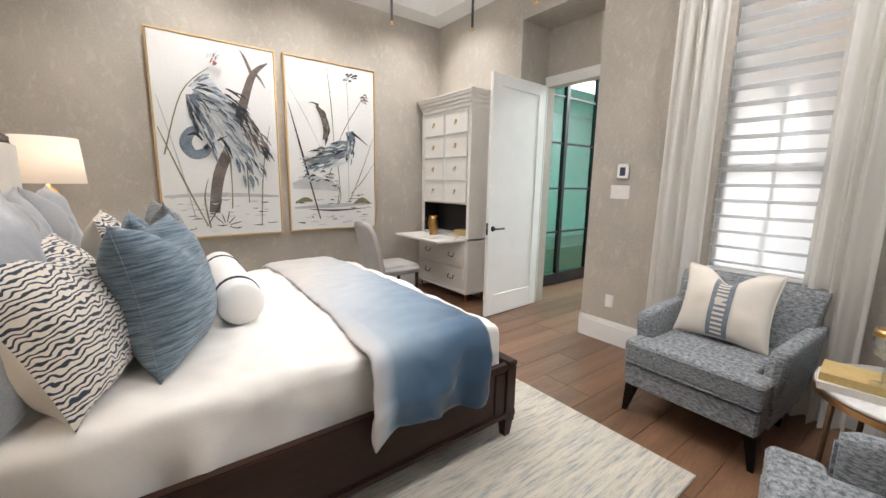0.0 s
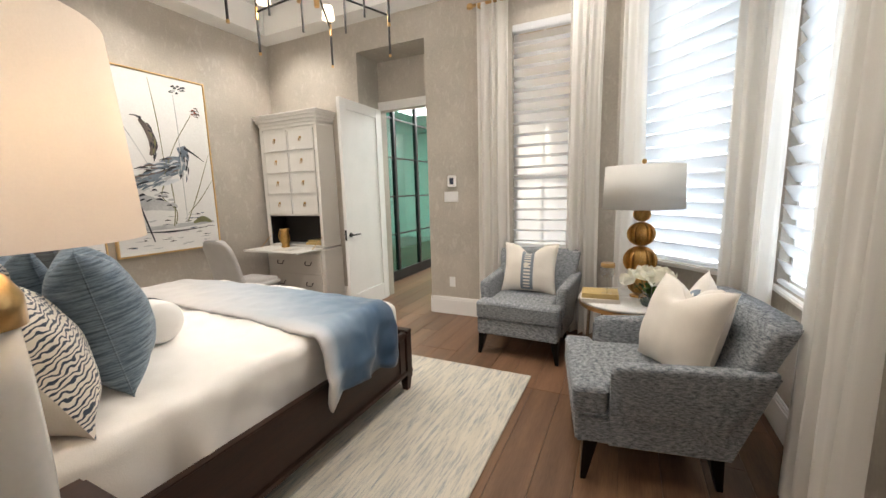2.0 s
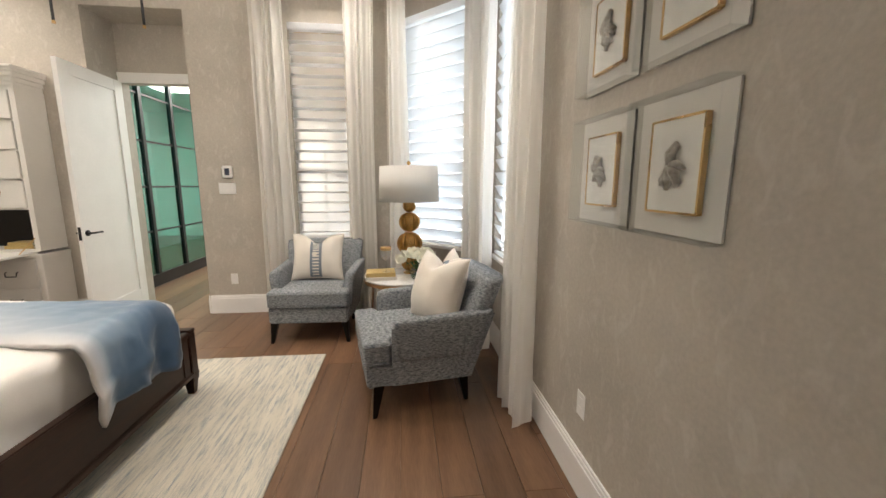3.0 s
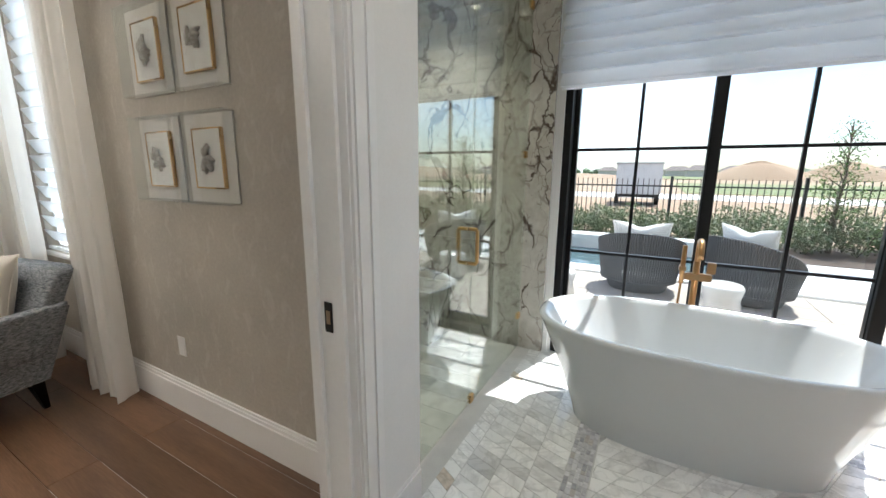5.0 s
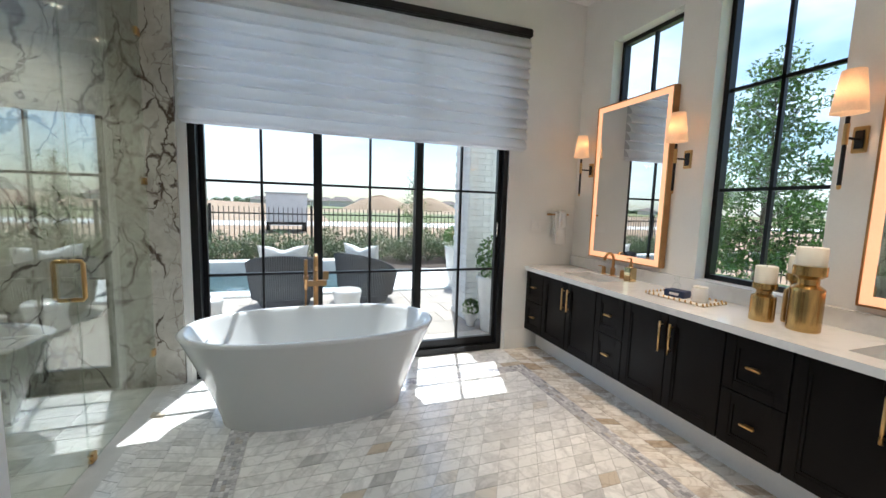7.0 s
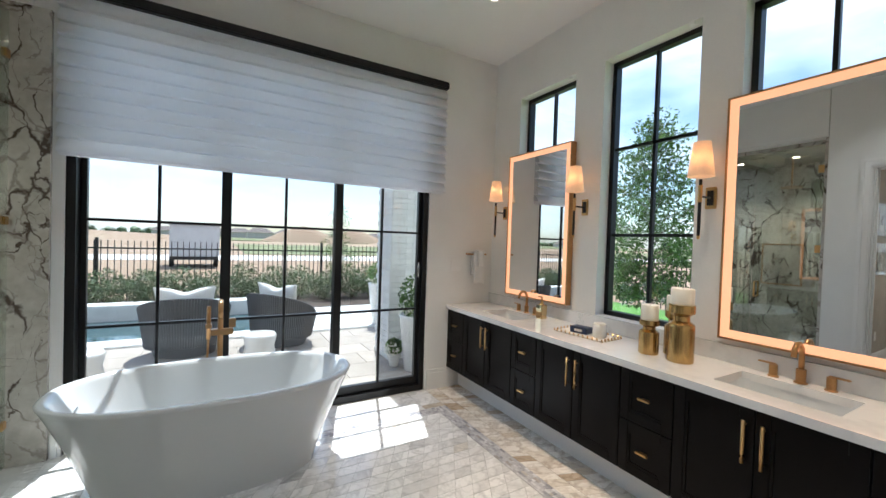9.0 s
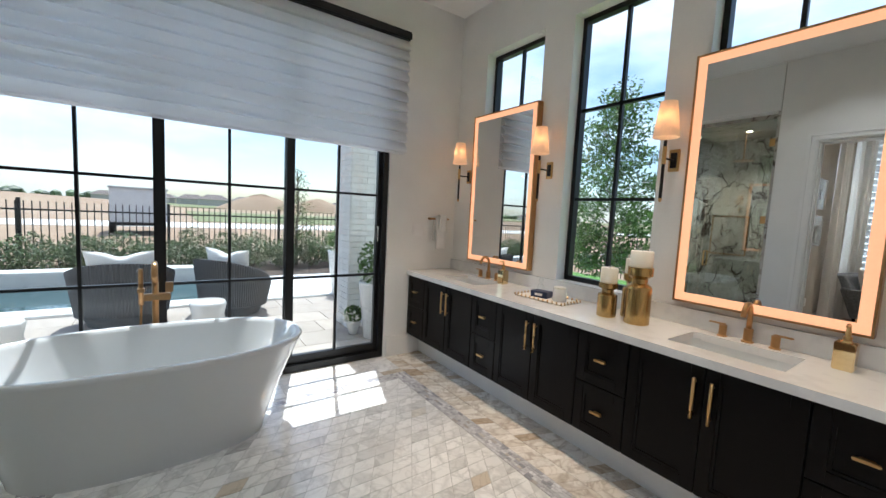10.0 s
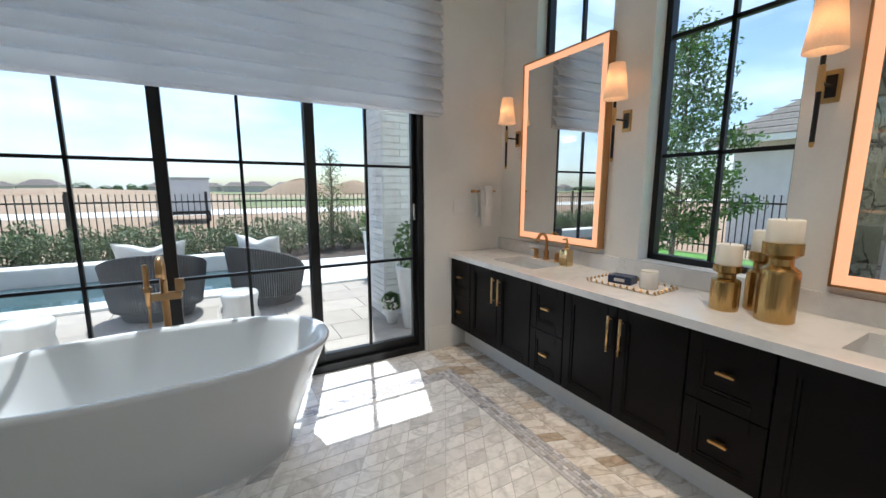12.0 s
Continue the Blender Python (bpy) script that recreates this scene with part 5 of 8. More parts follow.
part("rim", lathe([(0.0475, 0.196), (0.050, 0.197), (0.046, 0.226), (0.043, 0.226)], 24), BRASS, gl, "gold rim", True)
part("stem", tube([(0, 0, 0.004), (0, 0, 0.105)], 0.004, 8), GLASSWARE, gl)
part("foot", lathe([(0, 0), (0.036, 0), (0.034, 0.003), (0.006, 0.008), (0, 0.008)], 20), GLASSWARE, gl)
fv = thing("flower_vase", "low clear glass bowl of white tulips and greenery", "flowers", pose(0.10, 0.37, TBZ))
part("vase", lathe([(0, 0), (0.05, 0), (0.075, 0.03), (0.078, 0.06), (0.06, 0.095), (0.064, 0.105), (0.061, 0.105), (0.057, 0.095), (0.074, 0.06), (0.07, 0.03), (0, 0.006)], 28), GLASSWARE, fv, smooth=True)
part("stones", lathe([(0, 0.008), (0.055, 0.01), (0.068, 0.04), (0.05, 0.055), (0, 0.055)], 20), material("dark_greens", (0.03, 0.07, 0.03), 0.6, var=0.5, scale=40), fv, smooth=True)
PETAL = material("white_petal", (0.88, 0.86, 0.74), 0.6, var=0.06, scale=20, thin=0.35)
rnd = random.Random(5)
for k in range(7):
    a, tilt = k * 2.4, 0.25 + 0.12 * k
    cx, cy, cz = 0.11 * math.sin(tilt) * math.cos(a) * 1.3, 0.11 * math.sin(tilt) * math.sin(a) * 1.3, 0.13 + 0.07 * math.cos(tilt)
    fl = part("flower", tube([(0, 0, 0.06), (cx * 0.5, cy * 0.5, 0.10), (cx, cy, cz)], 0.003, 6), LEAF, fv, "green stem")
    for j in range(5):
        b = a + j * math.tau / 5
        def petal(u, v, b=b, cx=cx, cy=cy, cz=cz, tilt=tilt, a=a):
            w = 0.040 * math.sin(math.pi * min(1, v * 0.9 + 0.08)) * (2 * u - 1)
            out = 0.014 + 0.048 * math.sin(v * 2.2)
            q = Vector((math.cos(b) * out - math.sin(b) * w, math.sin(b) * out + math.cos(b) * w, 0.085 * v))
            q = Matrix.Rotation(tilt * 0.8, 3, Vector((-math.sin(a), math.cos(a), 0))) @ q
            return q + Vector((cx, cy, cz))
        part("petal", sheet(4, 6, petal), PETAL, fl, smooth=True)
for k in range(8):
    a = k * 0.79 + 0.3
    def leaf(u, v, a=a):
        w = 0.018 * math.sin(math.pi * (0.1 + 0.9 * v)) * (2 * u - 1)
        return Vector((math.cos(a) * (0.03 + 0.09 * v) - math.sin(a) * w, math.sin(a) * (0.03 + 0.09 * v) + math.cos(a) * w, 0.09 + 0.06 * math.sin(v * 2.6)))
    part("leaf", sheet(2, 5, leaf), LEAF, fv, smooth=True)

# paintings
GOLDFRAME = material("gold_frame", (0.80, 0.57, 0.27), 0.36, 0.7, var=0.1)
CANVAS = material("canvas_wash", (0.74, 0.73, 0.71), 0.8, scale=1.6, fine=60, bump=0.15, second=(0.82, 0.81, 0.79))
INK = material("ink_dark", (0.035, 0.038, 0.045), 0.8, var=0.4, scale=9, fine=50)
SLATEP = material("paint_slate", (0.10, 0.13, 0.17), 0.8, scale=9, fine=50, second=(0.26, 0.31, 0.36))
GREYP = material("paint_grey", (0.40, 0.41, 0.42), 0.8, scale=6, fine=50, second=(0.60, 0.60, 0.60))
BROWNP = material("paint_brown", (0.11, 0.085, 0.075), 0.8, scale=9, fine=50, second=(0.22, 0.18, 0.16))
OLIVEP = material("paint_olive", (0.16, 0.16, 0.08), 0.8, scale=9, second=(0.25, 0.25, 0.12))
REDP = material("paint_rust", (0.30, 0.10, 0.07), 0.8, var=0.4, scale=20)


def stroke(points, widths, depth, w, h):
    """A flat brush stroke on a canvas; points in shares of its width and height (0,0 at the lower left), widths in metres."""
    bm = bmesh.new()
    p = [Vector((x * w, 0, z * h)) for x, z in points]
    # smooth the line
    q, ww = [], []
    for i in range(len(p) - 1):
        p0, p1, p2, p3 = p[max(i - 1, 0)], p[i], p[i + 1], p[min(i + 2, len(p) - 1)]
        for s in range(5):
            t = s / 5
            q.append(0.5 * ((2 * p1) + (p2 - p0) * t + (2 * p0 - 5 * p1 + 4 * p2 - p3) * t * t + (3 * p1 - p0 - 3 * p2 + p3) * t ** 3))
            ww.append(widths[i] + (widths[i + 1] - widths[i]) * t)
    q.append(p[-1])
    ww.append(widths[-1])
    prev = None
    for i, c in enumerate(q):
        d = (q[min(i + 1, len(q) - 1)] - q[max(i - 1, 0)]).normalized()
        nn = Vector((-d.z, 0, d.x)) * ww[i] / 2
        pair = (bm.verts.new(c + nn + Vector((0, -depth, 0))), bm.verts.new(c - nn + Vector((0, -depth, 0))))
        if prev:
            bm.faces.new((prev[0], prev[1], pair[1], pair[0]))
        prev = pair
    return bm


def painting(x0, x1, z0, z1, label, marks, seed):
    w, h = x1 - x0, z1 - z0
    p = thing("painting", label, "painting", pose(x0, 4.946, z0), "bird paintings")
    bm = box(0, w, -0.045, 0, 0, 0.012)
    box(0, w, -0.045, 0, h - 0.012, h, bm=bm)
    box(0, 0.012, -0.045, 0, 0.012, h - 0.012, bm=bm)
    box(w - 0.012, w, -0.045, 0, 0.012, h - 0.012, bm=bm)
    part("frame", bm, GOLDFRAME, p, "slim gold floater frame")
    cv = part("canvas", box(0.016, w - 0.016, -0.037, -0.004, 0.016, h - 0.016), CANVAS, p, "white washed canvas")
    d = 0.0385
    for mat, pts, wid in marks:
        part("brush_mark", stroke(pts, wid, d, w, h), mat, cv)
        d += 0.00025
    rr = random.Random(seed)
    for k in range(46):
        z = 0.03 + 0.20 * rr.random()
        x = 0.05 + 0.8 * rr.random()
        L = 0.03 + 0.09 * rr.random()
        part("brush_mark", stroke([(x, z), (x + L / 2, z + 0.004 * rr.uniform(-1, 1)), (min(0.96, x + L), z)], [0.002, 0.004 + 0.012 * rr.random(), 0.002], 0.0382 + 0.00002 * k, w, h), rr.choice((GREYP, GREYP, SLATEP, INK)), cv)
    return p


def feathers(cx, cz, ang, count, spread, length, mat, wid):
    out = []
    for k in range(count):
        a = math.radians(ang + spread * (k / (count - 1) - 0.5))
        L = length * (0.8 + 0.2 * math.sin(k * 1.7) ** 2)
        out.append((mat, [(cx + 0.25 * L * math.cos(a), cz + 0.15 * L * math.sin(a)), (cx + 0.65 * L * math.cos(a), cz + 0.40 * L * math.sin(a)), (cx + L * math.cos(a), cz + 0.6 * L * math.sin(a))], [wid * 0.6, wid, 0.002]))
    return out


def plumage(path, wid, count, length, mats, seed):
    """Short overlapping feather strokes laid along a path, as (material, points, widths)."""
    rr = random.Random(seed)
    out = []
    for k in range(count):
        f = (k + rr.random()) / count * (len(path) - 1.001)
        i = int(f)
        (ax, az), (bx, bz) = path[i], path[i + 1]
        q = f - i
        dx, dz = bx - ax, bz - az
        n = math.hypot(dx, dz)
        dx, dz = dx / n, dz / n
        o = rr.uniform(-0.5, 0.5) * wid * (1 - 0.5 * abs(2 * f / (len(path) - 1) - 1) ** 2)
        x, z = ax + (bx - ax) * q - dz * o, az + (bz - az) * q + dx * o * 0.6
        lean = o * 2.2
        L = length * rr.uniform(0.6, 1.2)
        ex, ez = x + L * (dx - dz * lean), z + L * (dz + dx * lean) * 0.7
        out.append((rr.choice(mats), [(x, z), ((x + ex) / 2 + 0.006, (z + ez) / 2 + 0.006), (ex, ez)], [0.008, 0.026 * rr.uniform(0.5, 1.1), 0.002]))
    return out


PALEP = material("pale_wash", (0.62, 0.64, 0.66), 0.85, var=0.15, scale=12)
one = [
    (GREYP, [(0.03, 0.215), (0.45, 0.225), (0.97, 0.215)], [0.02, 0.045, 0.02]),
    (BROWNP, [(0.40, 0.13), (0.46, 0.33), (0.60, 0.52), (0.70, 0.70), (0.80, 0.86), (0.93, 0.93)], [0.09, 0.10, 0.09, 0.08, 0.06, 0.01]),
    (BROWNP, [(0.80, 0.84), (0.74, 0.93), (0.70, 0.97)], [0.04, 0.025, 0.004]),
    (BROWNP, [(0.80, 0.88), (0.86, 0.84), (0.90, 0.80)], [0.03, 0.02, 0.004]),
    (OLIVEP, [(0.56, 0.46), (0.56, 0.28), (0.55, 0.15)], [0.018, 0.010, 0.012]),
    (OLIVEP, [(0.70, 0.40), (0.70, 0.28), (0.70, 0.18)], [0.016, 0.010, 0.010]),
    (GREYP, [(0.30, 0.72), (0.44, 0.68), (0.58, 0.56), (0.68, 0.44)], [0.10, 0.22, 0.20, 0.06]),
    (SLATEP, [(0.30, 0.72), (0.34, 0.62), (0.42, 0.50)], [0.10, 0.16, 0.07]),
    (PALEP, [(0.54, 0.56), (0.58, 0.48), (0.62, 0.38)], [0.06, 0.11, 0.05]),
    (SLATEP, [(0.38, 0.56), (0.27, 0.54), (0.22, 0.48), (0.27, 0.43), (0.36, 0.44), (0.41, 0.49)], [0.04, 0.08, 0.10, 0.09, 0.08, 0.04]),
    (INK, [(0.24, 0.52), (0.30, 0.53), (0.35, 0.50)], [0.01, 0.03, 0.01]),
    (INK, [(0.36, 0.46), (0.46, 0.50), (0.57, 0.54)], [0.04, 0.022, 0.003]),
    (GREYP, [(0.04, 0.70), (0.16, 0.38), (0.25, 0.10)], [0.004, 0.012, 0.010]),
    (OLIVEP, [(0.03, 0.55), (0.18, 0.30), (0.34, 0.06)], [0.006, 0.016, 0.010]),
    (OLIVEP, [(0.06, 0.42), (0.22, 0.72), (0.44, 0.86)], [0.012, 0.010, 0.004]),
    (OLIVEP, [(0.36, 0.05), (0.33, 0.20), (0.37, 0.31)], [0.012, 0.014, 0.003]),
    (INK, [(0.33, 0.06), (0.42, 0.14), (0.47, 0.20)], [0.006, 0.010, 0.004]),
    (OLIVEP, [(0.92, 0.60), (0.84, 0.35), (0.80, 0.05)], [0.004, 0.012, 0.010]),
] + plumage([(0.28, 0.74), (0.38, 0.78), (0.50, 0.74)], 0.08, 26, 0.10, [SLATEP, PALEP, GREYP], 2) \
  + plumage([(0.30, 0.74), (0.46, 0.68), (0.58, 0.56), (0.66, 0.46)], 0.24, 60, 0.14, [SLATEP, SLATEP, GREYP, PALEP, INK], 3) \
  + plumage([(0.29, 0.72), (0.34, 0.62), (0.42, 0.48)], 0.16, 34, 0.13, [SLATEP, GREYP, INK, PALEP], 4) \
  + plumage([(0.54, 0.76), (0.68, 0.68), (0.76, 0.55), (0.84, 0.44)], 0.15, 44, 0.13, [INK, INK, BROWNP, INK], 5) \
  + plumage([(0.66, 0.46), (0.70, 0.38), (0.72, 0.32)], 0.26, 26, 0.12, [INK, SLATEP, SLATEP, GREYP], 6) \
  + plumage([(0.45, 0.87), (0.48, 0.92)], 0.10, 14, 0.04, [REDP, BROWNP, PALEP], 7) \
  + feathers(0.48, 0.06, 60, 6, 150, 0.14, BROWNP, 0.012)
painting(-2.03, -0.985, 0.835, 2.665, "gold framed painting of a preening heron in grey blue washes", one, 1)
two = [
    (GREYP, [(0.04, 0.27), (0.28, 0.29), (0.56, 0.25)], [0.06, 0.16, 0.04]),
    (GREYP, [(0.05, 0.14), (0.50, 0.15), (0.95, 0.16)], [0.02, 0.05, 0.02]),
    (OLIVEP, [(0.48, 0.40), (0.44, 0.32), (0.56, 0.24), (0.54, 0.16)], [0.012, 0.009, 0.010, 0.010]),
    (OLIVEP, [(0.54, 0.40), (0.55, 0.26), (0.52, 0.15)], [0.012, 0.009, 0.012]),
    (SLATEP, [(0.20, 0.39), (0.40, 0.45), (0.58, 0.50), (0.68, 0.53)], [0.02, 0.15, 0.20, 0.08]),
    (SLATEP, [(0.66, 0.48), (0.70, 0.56), (0.68, 0.61)], [0.12, 0.10, 0.10]),
    (INK, [(0.71, 0.605), (0.80, 0.575), (0.91, 0.53)], [0.035, 0.018, 0.003]),
    (PALEP, [(0.36, 0.385), (0.50, 0.40), (0.62, 0.42)], [0.02, 0.05, 0.02]),
    (INK, [(0.03, 0.74), (0.16, 0.44), (0.32, 0.07)], [0.005, 0.022, 0.012]),
    (GREYP, [(0.02, 0.85), (0.22, 0.65), (0.38, 0.46)], [0.004, 0.010, 0.006]),
    (OLIVEP, [(0.44, 0.97), (0.48, 0.74), (0.50, 0.50)], [0.004, 0.009, 0.006]),
    (GREYP, [(0.66, 0.90), (0.67, 0.70), (0.66, 0.42), (0.66, 0.16)], [0.008, 0.008, 0.008, 0.010]),
    (OLIVEP, [(0.82, 0.80), (0.62, 0.62), (0.48, 0.44)], [0.006, 0.008, 0.006]),
    (OLIVEP, [(0.97, 0.58), (0.80, 0.34), (0.66, 0.17)], [0.004, 0.010, 0.008]),
    (OLIVEP, [(0.98, 0.42), (0.82, 0.30), (0.68, 0.22)], [0.003, 0.010, 0.006]),
    (BROWNP, [(0.32, 0.74), (0.39, 0.68), (0.42, 0.60), (0.38, 0.55)], [0.03, 0.07, 0.08, 0.02]),
    (INK, [(0.34, 0.745), (0.29, 0.755), (0.24, 0.755)], [0.03, 0.012, 0.003]),
    (OLIVEP, [(0.72, 0.16), (0.82, 0.18), (0.92, 0.16)], [0.02, 0.07, 0.02]),
    (OLIVEP, [(0.06, 0.17), (0.16, 0.19), (0.24, 0.18)], [0.02, 0.05, 0.02]),
    (INK, [(0.20, 0.13), (0.50, 0.12), (0.86, 0.13)], [0.004, 0.02, 0.004]),
] + plumage([(0.66, 0.52), (0.46, 0.46), (0.24, 0.40)], 0.20, 62, 0.12, [SLATEP, SLATEP, GREYP, INK, PALEP, BROWNP], 12) \
  + plumage([(0.68, 0.60), (0.68, 0.52), (0.66, 0.44)], 0.12, 24, 0.06, [SLATEP, INK, GREYP], 13) \
  + plumage([(0.36, 0.72), (0.41, 0.64), (0.40, 0.55)], 0.07, 14, 0.06, [BROWNP, INK, OLIVEP], 14) \
  + plumage([(0.60, 0.92), (0.74, 0.93)], 0.07, 16, 0.04, [INK, GREYP], 15) \
  + plumage([(0.80, 0.82), (0.86, 0.80)], 0.10, 14, 0.04, [REDP, BROWNP, PALEP], 16) \
  + plumage([(0.08, 0.30), (0.30, 0.32), (0.50, 0.28)], 0.14, 26, 0.08, [GREYP, GREYP, INK], 17)
painting(-0.905, 0.125, 0.845, 2.67, "gold framed painting of a wading heron in grey blue washes", two, 2)

# secretary cabinet
sec = thing("secretary_cabinet", "tall white secretary with eight small drawers and lowered desk flap", "secretary desk")
SY0, SY1, SXF = 3.91, 4.87, 0.785
CABW = material("cabinet_white", (0.76, 0.74, 0.70), 0.42, var=0.03, scale=4, fine=70, bump=0.03)
bm = box(SXF + 0.02, 1.085, SY0, SY0 + 0.02, 0.76, 2.24)
box(SXF + 0.02, 1.085, SY1 - 0.02, SY1, 0.76, 2.24, bm=bm)
box(1.065, 1.085, SY0 + 0.02, SY1 - 0.02, 0.76, 2.24, bm=bm)
box(SXF + 0.02, 1.065, SY0 + 0.02, SY1 - 0.02, 1.15, 2.24, bm=bm)
box(SXF + 0.02, 1.065, SY0 + 0.02, SY1 - 0.02, 0.755, 0.775, bm=bm)
part("upper_body", bm, CABW, sec)
bm = box(SXF, SXF + 0.02, SY0, SY0 + 0.045, 0.76, 2.24)
part("face_stile", bm, CABW, sec)
part("face_stile", box(SXF, SXF + 0.02, SY1 - 0.045, SY1, 0.76, 2.24), CABW, sec)
DARKIN = material("dark_interior", (0.012, 0.010, 0.009), 0.5, var=0.3)
bm = box(1.055, 1.064, SY0 + 0.021, SY1 - 0.021, 0.776, 1.149)
box(SXF + 0.03, 1.055, SY0 + 0.021, SY0 + 0.028, 0.776, 1.149, bm=bm)
box(SXF + 0.03, 1.055, SY1 - 0.028, SY1 - 0.021, 0.776, 1.149, bm=bm)
box(SXF + 0.03, 1.055, SY0 + 0.028, SY1 - 0.028, 1.142, 1.149, bm=bm)
part("lining", bm, DARKIN, sec, "dark lining of the desk compartment")
for k, (o, z0, z1) in enumerate(((0.0, 2.24, 2.28), (0.012, 2.28, 2.32), (0.03, 2.32, 2.36), (0.045, 2.36, 2.39), (0.055, 2.39, 2.415))):
    part("cornice", box(SXF - o, 1.085, SY0 - o, SY1 + min(o, 0.05), z0, z1, 0.006), CABW, sec)
ymid = (SY0 + SY1) / 2
for r in range(4):
    za, zb = 1.17 + r * 0.265, 1.17 + r * 0.265 + 0.245
    for ya, yb in ((SY0 + 0.055, ymid - 0.008), (ymid + 0.008, SY1 - 0.055)):
        d = part("drawer", box(SXF - 0.004, SXF + 0.024, ya, yb, za, zb, 0.003), CABW, sec)
        bm = box(SXF - 0.010, SXF - 0.004, ya, yb, za, za + 0.014)
        box(SXF - 0.010, SXF - 0.004, ya, yb, zb - 0.014, zb, bm=bm)
        box(SXF - 0.010, SXF - 0.004, ya, ya + 0.014, za + 0.014, zb - 0.014, bm=bm)
        box(SXF - 0.010, SXF - 0.004, yb - 0.014, yb, za + 0.014, zb - 0.014, bm=bm)
        part("moulding", bm, CABW, d)
        ym = (ya + yb) / 2
        bm = box(SXF - 0.010, SXF - 0.004, ym - 0.016, ym + 0.016, (za + zb) / 2 + 0.008, (za + zb) / 2 + 0.034, 0.002)
        tube([(SXF - 0.014, ym - 0.013, (za + zb) / 2 + 0.012), (SXF - 0.020, ym - 0.013, (za + zb) / 2 - 0.022), (SXF - 0.020, ym + 0.013, (za + zb) / 2 - 0.022), (SXF - 0.014, ym + 0.013, (za + zb) / 2 + 0.012)], 0.004, 6, bm)
        part("pull", bm, GOLDLEAF, d, "dark brass drop pull")
flap = part("desk_flap", box(0.36, SXF, SY0 + 0.03, SY1 - 0.03, 0.735, 0.757, 0.004), CABW, sec, "lowered white writing flap")
part("stay", tube([(0.62, SY0 + 0.045, 0.757), (0.84, SY0 + 0.032, 0.93)], 0.004, 6), BRASS, flap)
part("stay", tube([(0.62, SY1 - 0.045, 0.757), (0.84, SY1 - 0.032, 0.93)], 0.004, 6), BRASS, flap)
part("lower_body", box(SXF - 0.03, 1.085, SY0 - 0.02, SY1 + 0.02, 0.12, 0.70, 0.004), CABW, sec)
part("waist_moulding", box(SXF - 0.04, 1.085, SY0 - 0.03, SY1 + 0.03, 0.70, 0.735, 0.008), CABW, sec)
part("plinth_moulding", box(SXF - 0.045, 1.085, SY0 - 0.03, SY1 + 0.03, 0.10, 0.15, 0.01), CABW, sec)
for z0, z1 in ((0.165, 0.405), (0.42, 0.685)):
    d = part("drawer", box(SXF - 0.045, SXF - 0.028, SY0 + 0.03, SY1 - 0.03, z0, z1, 0.004), CABW, sec)
    for yy in (SY0 + 0.24, SY1 - 0.24):
        zc = (z0 + z1) / 2
        part("bail_handle", tube([(SXF - 0.045, yy - 0.05, zc + 0.02), (SXF - 0.062, yy - 0.05, zc + 0.01), (SXF - 0.066, yy - 0.045, zc - 0.022), (SXF - 0.066, yy + 0.045, zc - 0.022), (SXF - 0.062, yy + 0.05, zc + 0.01), (SXF - 0.045, yy + 0.05, zc + 0.02)], 0.005, 6), BLACK, d, "dark bail handle", True)
for x, y in ((SXF, SY0 + 0.02), (SXF, SY1 - 0.02), (1.05, SY0 + 0.02), (1.05, SY1 - 0.02)):
    part("foot", tube([(x, y, 0.0), (x, y, 0.11)], [0.014, 0.022], 8), BRONZE, sec, "small bronze foot")
pit = thing("brass_pitcher", "tall brass pitcher with curved handle on the desk flap", "pitcher", pose(0.70, 4.48, 0.757))
part("body", lathe([(0, 0), (0.05, 0), (0.052, 0.01), (0.045, 0.03), (0.062, 0.09), (0.058, 0.16), (0.048, 0.19), (0.06, 0.235), (0.056, 0.235), (0.044, 0.19), (0, 0.18)], 24), GOLDLEAF, pit, smooth=True)
part("handle", tube([(0, 0.058, 0.07), (0, 0.10, 0.09), (0, 0.11, 0.15), (0, 0.09, 0.20), (0, 0.055, 0.215)], 0.008, 8), GOLDLEAF, pit, smooth=True)
book(pose(0.84, 4.02, 0.777, 0, 0, 3), 0.15, 0.24, 0.03, COVG, "gold hardback book lying in the desk")
book(pose(0.845, 4.03, 0.807, 0, 0, -2), 0.14, 0.22, 0.03, COVG, "gold hardback book lying in the desk")
mag = thing("magazine", "open magazine lying on the desk flap", "magazine", pose(0.44, 4.12, 0.757, 0, 0, 5))
part("left_page", box(0, 0.20, 0, 0.14, 0, 0.004, 0.001), COVW, mag)
part("right_page", box(0, 0.20, 0.142, 0.28, 0, 0.004, 0.001), COVW, mag)
for k in range(4):
    part("print", box(0.03 + 0.04 * k, 0.06 + 0.04 * k, 0.03 + 0.01 * k, 0.11, 0.004, 0.0045), GREYP, mag)

# desk chair
FAB2 = material("pale_grey_velvet", (0.46, 0.44, 0.42), 0.85, var=0.08, scale=6, fine=220, bump=0.2, sheen=0.3)
dc = thing("desk_chair", "pale grey upholstered side chair pulled up to the secretary", "chair", pose(0.02, 4.34, 0, 0, 0, 90))
